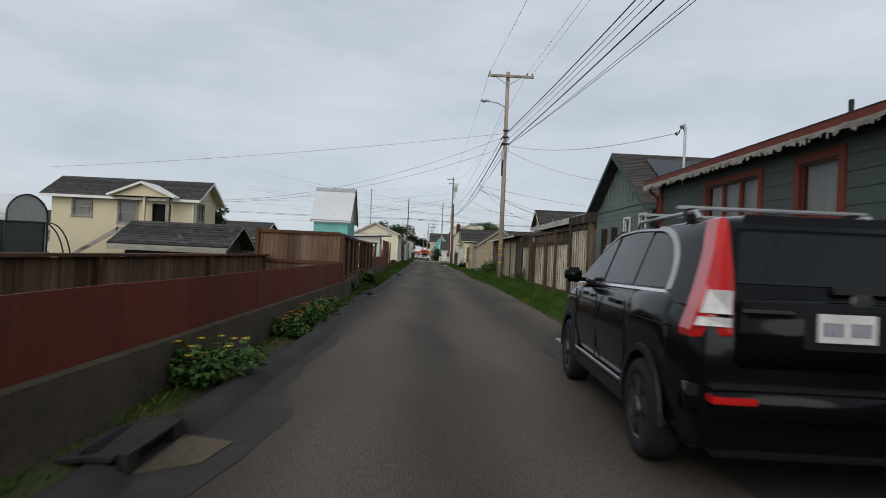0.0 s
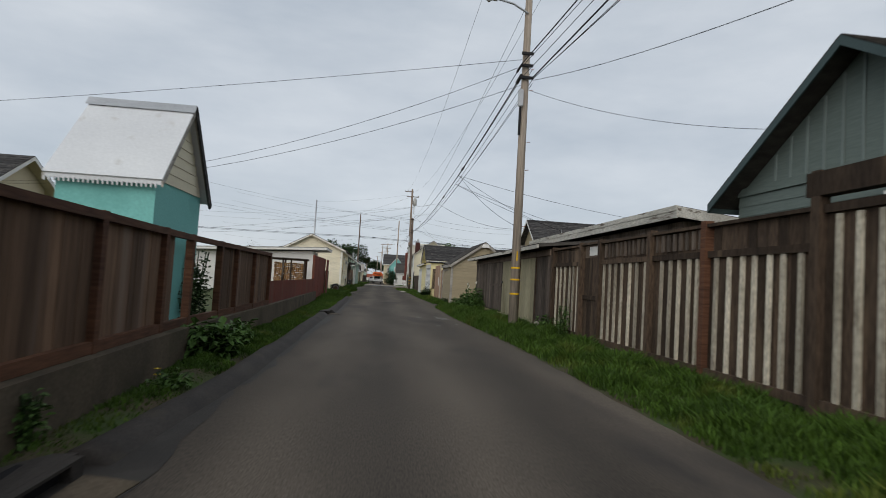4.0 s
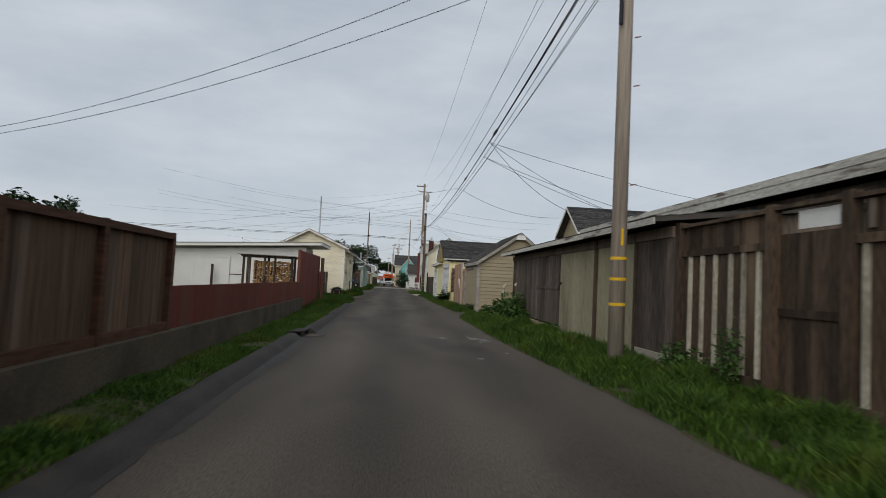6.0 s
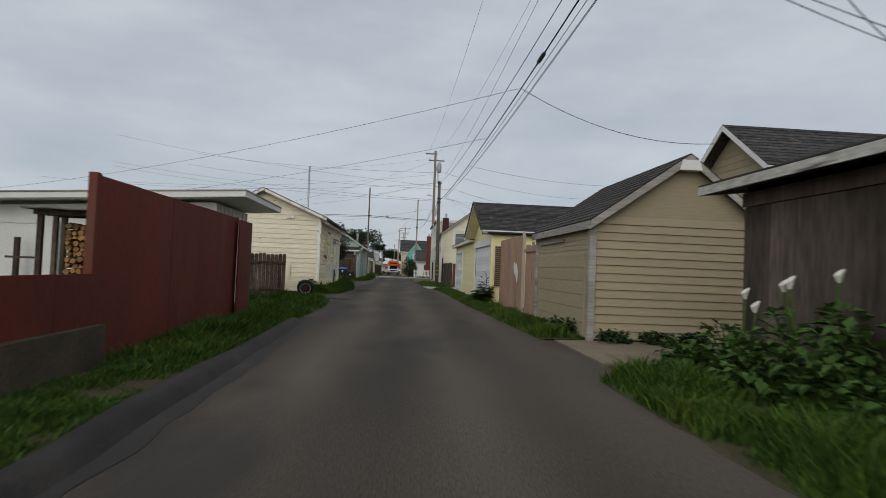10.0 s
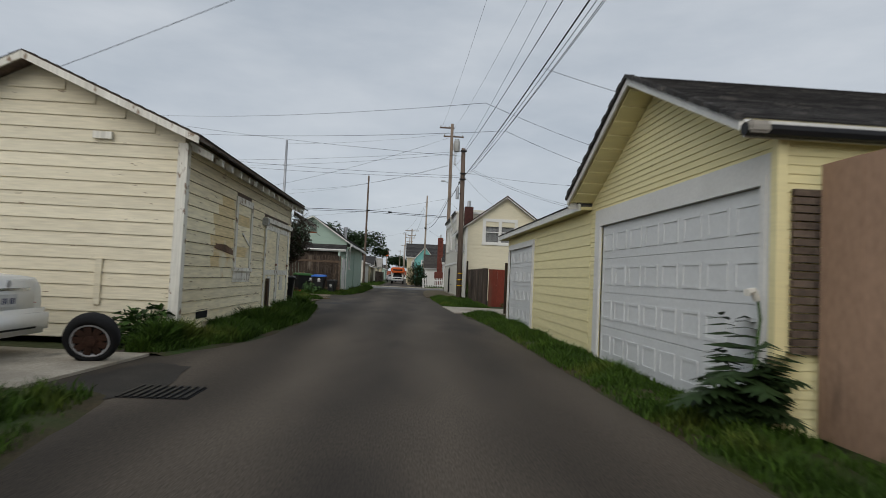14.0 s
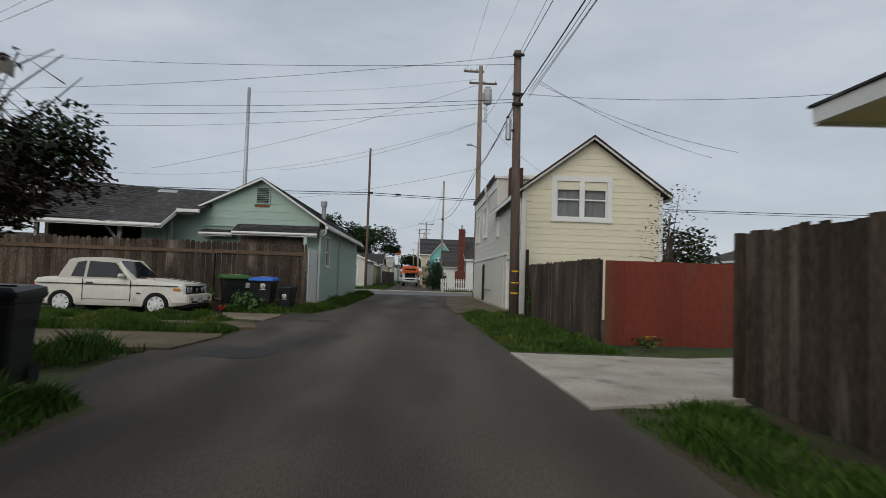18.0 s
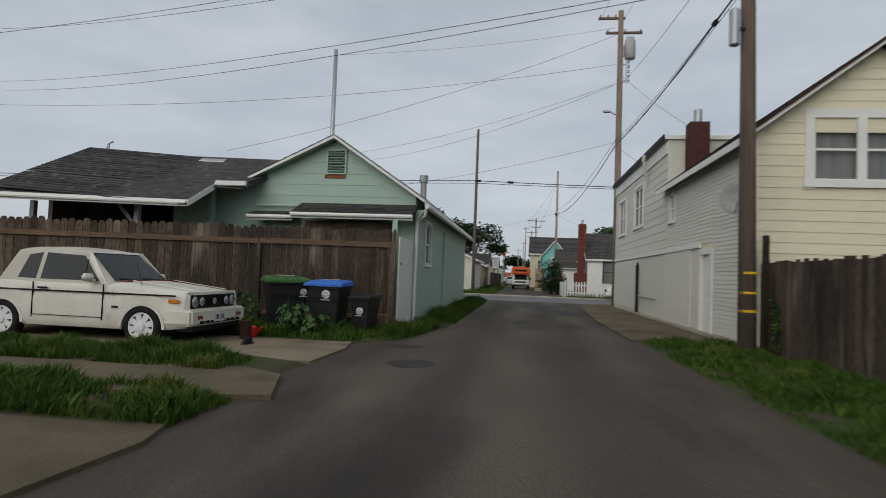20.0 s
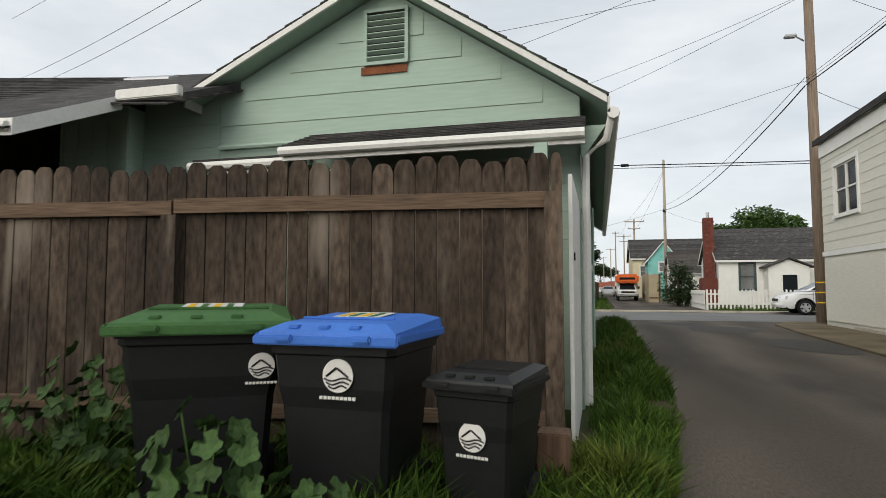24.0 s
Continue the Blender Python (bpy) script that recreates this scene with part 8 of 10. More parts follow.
def sedan(label, at, heading, paint="car_white"):
    root = thing("sedan", (0, 0, 0), label, "car")
    L = 4.6
    hubs = (1.0, 3.65)
    body = car_shell(root, paint, L, hubs, 0.36, 0.24, [(0, 0.93), (0.05, 1.0), (0.5, 1.03), (1.1, 0.99), (3.0, 0.96), (3.6, 0.92), (4.3, 0.78), (4.6, 0.62)], [(0, 0.74), (0.1, 0.8), (0.5, 0.87), (1.0, 0.895), (3.7, 0.89), (4.3, 0.8), (4.6, 0.6)])
    roof, side, end = greenhouse(root, paint, 0.96, 1.4, (0.55, 1.25), (3.55, 2.5), (0.8, 0.58), 0.05, 0.14)
    side("window", [(1.25, 1.03), (2.05, 1.01), (2.05, 1.34), (1.55, 1.33)])
    side("window", [(2.12, 1.01), (3.15, 1.01), (2.6, 1.31), (2.12, 1.34)])
    end("rear_window", [(-0.62, 1.02), (0.62, 1.02), (0.5, 1.36), (-0.5, 1.36)], (0.55, 1.25), -1)
    end("windscreen", [(-0.64, 1.02), (0.64, 1.02), (0.52, 1.36), (-0.52, 1.36)], (3.55, 2.5), 1)
    for sd in (-1, 1):
        part("tail_light", prism([(sd * 0.42, -0.012, 0.72), (sd * 0.42, -0.012, 0.83), (sd * 0.76, 0.03, 0.9), (sd * 0.88, 0.4, 0.89), (sd * 0.84, 0.1, 0.72), (sd * 0.6, -0.012, 0.66)], (0, 0.1, 0)), M["tail_red"], body, "red wrap-round tail light")
        part("headlight", box(sd * 0.45, sd * 0.75, 4.3, 4.5, 0.58, 0.7, 0.03), M["lens_clear"], body)
        part("mirror", box(sd * 0.88, sd * 1.04, 3.0, 3.1, 0.98, 1.1, 0.025), M[paint], body)
        for s in hubs:
            wheel(root, sd * 0.79, s, 0.32, 0.2, 0.21, 5, "alloy", sd)
    part("boot_lid", box(-0.56, 0.56, -0.025, 0.05, 0.55, 0.98, 0.02), M[paint], body, smooth=True)
    part("boot_trim", box(-0.42, 0.42, -0.038, 0.0, 0.84, 0.875, 0.006), M["chrome"], body)
    part("badge", lathe(bmesh.new(), 0, -0.035, 0.93, [(0, 0.045), (0.02, 0.045)], 16, "y"), M["alloy"], body)
    part("rear_bumper", box(-0.84, 0.84, -0.09, 0.25, 0.26, 0.6, 0.06), M[paint], body, smooth=True)
    part("bumper_seam", box(-0.5, 0.5, -0.096, -0.08, 0.34, 0.365), M["black"], body)
    plate_at(body, 0, -0.035, 0.72, -1)
    root.matrix_basis = pose(*at, 0, 0, heading)


sedan("white saloon car backed against the fence on a mossy pad", (-4.5, 61.95, 0.035), 90)
sedan("grey saloon car parked far along the alley", (-2.2, 172, 0), 180, "alloy")


def camper(at, heading):
    root = thing("camper_truck", (0, 0, 0), "pale pickup truck with an orange over-cab camper", "truck")
    P = "car_white"
    body = car_shell(root, P, 5.2, (1.1, 4.2), 0.42, 0.4, [(0, 0.95), (2.4, 1.0), (3.6, 1.05), (5.0, 1.0), (5.2, 0.95)], [(0, 0.95), (0.3, 0.98), (4.6, 0.97), (5.2, 0.9)])
    roof, side, end = greenhouse(root, P, 1.0, 1.62, (2.3, 2.45), (4.0, 3.4), (0.86, 0.7), 0.03, 0.1)
    end("windscreen", [(-0.72, 1.06), (0.72, 1.06), (0.62, 1.58), (-0.62, 1.58)], (4.0, 3.4), 1)
    part("camper_shell", box(-1.05, 1.05, -0.3, 2.3, 0.9, 2.5, 0.08), M["white"], root)
    cab = part("over_cab", box(-1.05, 1.05, 2.2, 4.1, 1.66, 2.5, 0.16), M["camper_orange"], root, "rounded orange over-cab berth")
    part("berth_window", box(-0.7, 0.7, 4.09, 4.11, 1.98, 2.2, 0.004), M["car_glass"], cab)
    part("roof_hatch", box(-0.3, 0.3, 0.8, 1.3, 2.5, 2.6, 0.02), M["grey_paint"], cab)
    part("grille", box(-0.6, 0.6, 5.18, 5.22, 0.72, 0.9), M["black"], body)
    part("front_bumper", box(-0.95, 0.95, 5.12, 5.3, 0.45, 0.62, 0.03), M["chrome"], body)
    for sd in (-1, 1):
        part("headlight", box(sd * 0.64, sd * 0.84, 5.16, 5.23, 0.72, 0.9, 0.02), M["lens_clear"], body)
        part("mirror", box(sd * 0.98, sd * 1.14, 3.75, 3.8, 1.1, 1.35, 0.01), M["black"], body)
        for s in (1.1, 4.2):
            wheel(root, sd * 0.84, s, 0.36, 0.22, 0.2, 6, "alloy", sd)
    root.matrix_basis = pose(*at, 0, 0, heading)


camper((-0.75, 149.5, 0), 180)

# ---- utility poles and wires ----
def utility_pole(label, x, y, h, r, m, bands=(), lean=0.0):
    root = thing("utility_pole", (x, y, 0), label, "utility pole", "poles along the alley")
    part("shaft", tube([(x, y, -0.05), (x + lean * 0.5, y, h * 0.5), (x + lean, y, h)], r, 14, True, 0.72), M[m], root, smooth=True)
    for z in bands:
        part("reflective_band", lathe(bmesh.new(), x, y, z, [(-0.024, r * 1.02), (0.024, r * 1.02)], 14, "z"), M["yellow_band"], root, "yellow reflective band")
    return root


def insulator(root, x, y, z, m="grey_paint"):
    part("insulator", lathe(bmesh.new(), x, y, z, [(0, 0.018), (0.05, 0.05), (0.07, 0.05), (0.08, 0.03), (0.1, 0.055), (0.125, 0.05), (0.14, 0.02)], 10, "z"), M[m], root)


def crossarm(root, x0, x1, y, z, m="pole", pins=()):
    a = part("crossarm", box(x0, x1, y - 0.1, y + 0.02, z - 0.06, z + 0.06, 0.008), M[m], root)
    for p in pins:
        insulator(a, p, y - 0.04, z + 0.06)
    return a


A = utility_pole("tall weathered grey wooden pole with a street lamp and crossarm", 3.8, 31.0, 11.05, 0.13, "pole", (1.1, 1.5, 1.83), -0.02)
crossarm(A, 2.72, 5.1, 30.84, 10.78, "pole", (2.8, 4.75, 5.02))
for sx in (-0.65, 0.65):
    part("arm_brace", tube([(3.78 + sx, 30.8, 10.72), (3.78, 30.82, 10.3)], 0.018, 5), M["metal"], A)
lamp = part("street_lamp_arm", tube([(3.75, 30.9, 9.15), (3.3, 30.85, 9.36), (2.85, 30.8, 9.42)], 0.03, 7), M["metal"], A, "grey curved lamp arm")
part("lamp_head", box(2.4, 2.86, 30.7, 30.92, 9.4, 9.5, 0.03), M["metal"], lamp, "flat grey lamp head")
part("lamp_lens", lathe(bmesh.new(), 2.58, 30.81, 9.33, [(0, 0.04), (0.04, 0.08), (0.08, 0.09)], 12, "z"), M["lens_clear"], lamp)
part("tag", box(3.775, 3.815, 30.855, 30.868, 2.03, 2.3, 0.004), M["yellow_band"], A, "upright yellow marker strip")
part("riser_conduit", tube([(3.66, 30.88, 5.6), (3.66, 30.88, 6.4)], 0.035, 8), M["black"], A)
part("junction_box", box(3.58, 3.72, 30.78, 30.9, 6.4, 6.9, 0.02), M["metal"], A)
for z in (3.0, 4.6, 5.4, 6.9, 7.5):
    part("step_bolt", tube([(3.9, 30.88, z), (3.99, 30.84, z + 0.01)], 0.01, 5), M["rust"], A)
for z in (7.25, 7.6, 7.95):
    part("wire_bracket", box(3.62, 3.96, 30.8, 30.87, z - 0.04, z + 0.04, 0.006), M["black"], A)

B = utility_pole("dark brown wooden pole with yellow bands beside the board fence", 3.66, 89.7, 9.1, 0.17, "pole_dark", (0.85, 1.2, 1.58), -0.1)
part("cable_box", lathe(bmesh.new(), 3.3, 89.6, 6.0, [(0, 0.08), (0.02, 0.1), (0.7, 0.1), (0.74, 0.05)], 12, "z"), M["metal"], B)
part("strap", box(3.3, 3.5, 89.58, 89.64, 6.3, 6.36), M["black"], B)
for z in (7.2, 7.55, 8.9):
    part("wire_bracket", box(3.38, 3.76, 89.46, 89.56, z - 0.04, z + 0.04, 0.006), M["black"], B)

X = utility_pole("tall wooden pole at the street corner with a transformer", 4.25, 109.85, 15.8, 0.19, "pole_mid", (0.75, 1.1, 1.45), -0.08)
tr = part("transformer", lathe(bmesh.new(), 4.7, 109.95, 13.2, [(0, 0.22), (0.05, 0.28), (1.0, 0.28), (1.05, 0.24), (1.12, 0.1)], 18, "z"), M["grey_paint"], X, "grey can transformer", smooth=True)
for k in range(3):
    insulator(tr, 4.56 + 0.14 * k, 109.9, 14.28)
part("hanger", box(4.25, 4.5, 110.0, 110.1, 13.4, 14.0), M["metal"], X)
crossarm(X, 3.0, 4.4, 109.9, 15.4, "pole_dark", (3.1, 3.5, 3.9))
crossarm(X, 3.4, 5.3, 109.9, 14.6, "pole_dark", (3.5, 4.4, 5.2))
rack = part("wire_rack", box(4.5, 4.56, 109.9, 109.96, 11.9, 13.2), M["metal"], X)
part("rack_arm", box(4.2, 4.52, 109.98, 110.04, 12.0, 12.06), M["metal"], X)
part("rack_arm", box(4.2, 4.52, 109.98, 110.04, 12.9, 12.96), M["metal"], X)
for k in range(5):
    part("spool", lathe(bmesh.new(), 4.64, 109.9, 11.95 + k * 0.26, [(0, 0.07), (0.06, 0.045), (0.12, 0.07)], 10, "z"), M["grey_paint"], rack)
part("street_lamp", add_box(add_tube(bmesh.new(), [(4.05, 110.0, 10.2), (3.75, 109.8, 10.3)], 0.03, 6), 3.35, 3.75, 109.65, 109.9, 10.27, 10.38, 0.03), M["metal"], X)

utility_pole("plain grey pole standing behind the mint house", -10.45, 106.6, 12.6, 0.14, "metal")
utility_pole("slender dark pole beyond the cross street", -4.32, 123.0, 12.6, 0.13, "pole_dark")
F2 = utility_pole("weathered grey pole beside the far alley", 3.4, 152.0, 14.6, 0.17, "pole")
part("cable_loop", lathe(bmesh.new(), 3.3, 151.75, 9.2, [(-0.04, 0.14), (0.04, 0.14)], 10, "y"), M["black"], F2)
for x, y, h, w in ((1.3, 170, 10.4, 1.3), (1.1, 200, 10.9, 1.3), (0.0, 215, 12.8, 0.7), (-0.4, 250, 11.5, 1.2), (-5.3, 230, 8.4, 0.0), (-2.0, 285, 11.0, 1.0)):
    p = utility_pole("far weathered pole along the alley", x, y, h, 0.15, "pole")
    if w:
        crossarm(p, x - w, x + w, y - 0.15, h - 0.35, "pole", (x - w + 0.1, x + w - 0.1))
    if w == 1.3:
        crossarm(p, x - 0.8, x + 0.8, y - 0.15, h - 1.3, "pole", (x - 0.7, x + 0.7))
    if not w:
        part("sign", box(x - 0.5, x + 0.5, y - 0.16, y - 0.1, 6.7, 8.2), M["camper_orange"], p, "faded orange sign")
BK = utility_pole("weathered pole behind the parked car", 5.7, -16.0, 11.0, 0.165, "pole")
crossarm(BK, 4.6, 6.9, -16.15, 10.78, "pole", (4.7, 6.5, 6.8))


def wire(a, b, sag=0.3, r=0.009, label="thin black overhead wire", lumps=()):
    a, b = Vector(a), Vector(b)
    pts = [a.lerp(b, t / 20) - Vector((0, 0, sag * 4 * (t / 20) * (1 - t / 20))) for t in range(21)]
    w = tagged(part("overhead_wire", tube(pts, r, 5), M["wire"]), label, "wire", "overhead wires")
    for f in lumps:
        k = int(f * 20)
        part("splice", tube([pts[k], pts[k].lerp(pts[k + 1], 0.18)], r * 3, 8), M["black"], w, "black splice sleeve")
    return w


# behind the camera to the first pole
for xa, xb, za, zb, s, r in ((3.62, 5.45, 7.62, 7.7, 0.55, 0.016), (3.66, 5.6, 7.58, 7.66, 0.62, 0.008), (3.7, 5.9, 7.3, 7.6, 0.45, 0.008), (3.95, 6.2, 7.25, 7.5, 0.35, 0.02), (3.95, 6.9, 7.2, 7.5, 0.55, 0.008), (3.96, 7.0, 7.22, 7.4, 0.6, 0.009)):
    wire((xb, -16, zb), (xa, 30.85, za), s, r, "thick black overhead cable" if r > 0.015 else "thin black overhead wire")
for xa, xb in ((2.8, 4.7), (4.75, 6.5), (5.02, 6.8)):
    wire((xb, -16.2, 10.95), (xa, 30.8, 10.95), 0.4, 0.006)
# first pole to the dark pole
JA = (3.52, 43.3, 6.55)
for xa, za, xb, zb, s, r, lu in ((3.62, 7.6, 3.7, 8.95, 0.85, 0.011, (0.02,)), (3.64, 7.3, 3.62, 7.35, 0.75, 0.018, (0.02, 0.2, 0.36)), (3.66, 7.26, 3.6, 7.3, 0.7, 0.011, ()), (3.95, 7.5, 3.94, 7.7, 0.75, 0.008, ()), (3.96, 7.2, 3.95, 7.6, 0.8, 0.008, ()), (3.97, 7.1, 3.96, 7.5, 0.62, 0.008, ())):
    wire((xa, 30.85, za), (xb, 89.55, zb), s, r, "thick black cable with splices" if r > 0.015 else "thin black overhead wire", lu)
for xa, xb in ((2.8, 3.0), (4.75, 4.2)):
    wire((xa, 30.8, 10.95), (xb + 0.2, 109.85, 15.45), 1.6, 0.006)
wire((3.75, 31, 9.5), (3.6, 89.7, 9.0), 0.9, 0.006)
# taps down to houses
MAST = (9.5, 45.5, 4.4)
for a, b, s in ((JA, MAST, 0.25), (JA, MAST, 1.0), ((3.65, 45.8, 6.55), MAST, 0.15), ((3.65, 45.8, 6.55), (10.3, 45.6, 4.5), 0.1), ((3.5, 53.5, 6.42), (9.0, 53.2, 5.1), 0.45), (JA, (16, 48.5, 5.6), 0.2)):
    wire(a, b, s, 0.009, "service wire sagging to a house")
mast = thing("service_mast", (9.5, 45.5, 3), "bent metal service mast on the low roof", "mast")
part("mast_pipe", tube([(9.5, 45.5, 2.6), (9.5, 45.5, 4.35), (9.45, 45.45, 4.45)], 0.03, 8), M["metal"], mast)
wire((3.5, 53.5, 6.42), (-24, 70, 4.2), 0.5, 0.006, "service wire crossing the alley")
wire((3.55, 60, 6.45), (-24, 78, 4.6), 0.5, 0.006, "service wire crossing the alley")
for b, za, s in (((-24, 38.3, 5.8), 7.8, 0.2), ((-15.15, 39.05, 4.2), 7.6, 0.95), ((-15.15, 39.1, 4.1), 7.05, 0.85)):
    wire((3.65, 30.95, za), b, s, 0.007, "service wire from the pole to a house")
wire((3.95, 30.9, 7.2), (6.5, 15.6, 4.85), 0.35, 0.007, "slack service wire to the mast")
wire((3.95, 30.9, 6.9), (8.2, 25.3, 4.75), 0.3, 0.006, "service wire to the gabled house")
for a, b in (((2.9, 74.28, 7.33), (-20, 96.6, 11.7)), ((3.5, 73.5, 6.2), (-20, 95, 10.3)), ((2.9, 74.28, 7.33), (15, 84, 7.4)), ((3.5, 73.5, 6.2), (14, 82, 6.0))):
    wire(a, b, 0.35, 0.007, "service wire crossing the alley")
# dark pole on to the corner pole and houses
wire((3.5, 89.55, 7.3), (4.05, 109.9, 8.55), 0.25, 0.02, "thick black overhead cable", (0.1,))
for k, z in enumerate((7.55, 7.7, 8.95)):
    wire((3.7, 89.65, z - 0.1), (4.0 + 0.05 * k, 109.95, z + 1.1 + 1.6 * (k == 2)), 0.25, 0.008)
for b, a in (((11.5, 92, 6.2), (3.95, 88, 7.55)), ((10.5, 88.3, 5.6), (3.95, 88, 7.45)), ((12.5, 84, 6.4), (3.8, 89.6, 7.6)), ((14, 74, 7.0), (3.92, 70, 7.1))):
    wire(a, b, 0.25, 0.007, "service wire to a house")
for za, b, s in ((7.4, (-34.7, 111.8, 12.8), 0.5), (7.3, (-34.7, 112.1, 12.3), 0.6), (8.6, (-34, 110.9, 15.9), 0.5)):
    wire((3.5, 89.6, za), b, s, 0.009, "long wire over the roofs")
for za, b, s in ((14.5, (-16.5, 107.4, 7.5), 0.5), (11.8, (-14.3, 130, 11.5), 0.6), (12.9, (-34, 106, 9.7), 0.9)):
    wire((3.95, 109.9, za), b, s, 0.009, "long wire over the roofs")
wire((3.9, 109.9, 14.9), (-10.42, 106.5, 12.3), 0.25, 0.006)
wire((3.5, 89.6, 8.9), (-34, 96, 8.6), 0.8, 0.007, "long wire over the roofs")
wire((4.0, 110, 11.9), (-28, 121, 9.4), 1.6, 0.008, "long wire over the street")
wire((4.0, 110, 8.7), (-28, 124, 7.4), 1.2, 0.008, "long wire over the street")
wire((-60, 122.9, 8.9), (-4.4, 122.95, 8.6), 0.35, 0.03, "thick black cable along the street")
wire((-4.4, 122.95, 8.6), (45, 123.1, 8.3), 0.35, 0.03, "thick black cable along the street", (0.03, 0.05))
wire((-4.4, 122.9, 8.4), (45, 123.1, 8.0), 0.25, 0.02, "black cable along the street")
wire((-60, 122.9, 8.6), (-4.4, 122.9, 8.4), 0.3, 0.02, "black cable along the street")
wire((4.1, 110.2, 8.6), (3.4, 151.8, 9.3), 0.9, 0.025, "thick black overhead cable")
wire((4.1, 110.2, 8.9), (3.4, 151.8, 9.8), 0.7, 0.012)
for dx in (-0.9, 0.9):
    wire((1.3 + dx, 169.8, 10.2), (1.1 + dx, 199.8, 10.7), 0.4, 0.012)
    wire((3.4, 151.9, 13.5), (1.3 + dx, 169.8, 10.2), 0.4, 0.012)
wire((3.4, 151.9, 9.2), (9.5, 137.5, 5.5), 0.4, 0.01, "service wire to the white house")
wire((3.4, 151.9, 9.4), (-12, 140, 5), 0.4, 0.01, "service wire to a far house")
wire((4.25, 110, 12.4), (9.0, 103, 6.4), 0.5, 0.008, "service wire to the white building")
wire((4.25, 110, 8.4), (6.5, 108.3, 6.5), 0.1, 0.008, "service wire to the white building")

# ---- bins ----
M["bin_green"] = mat("green_bin_lid", (0.05, 0.13, 0.04), (0.04, 0.105, 0.035), 0.55, 3, D, 30, 0.12, 0.05)
M["bin_blue"] = mat("blue_bin_lid", (0.05, 0.17, 0.55), (0.045, 0.15, 0.48), 0.5, 3, D, 30, 0.1, 0.05)
M["bin_body"] = mat("dark_bin_plastic", (0.012, 0.013, 0.013), (0.009, 0.01, 0.01), 0.45, 2, D, 40, 0.15, 0.08, spots=(0.022, 0.021, 0.02), spot_scale=2, spot_at=0.6, spec=0.3)


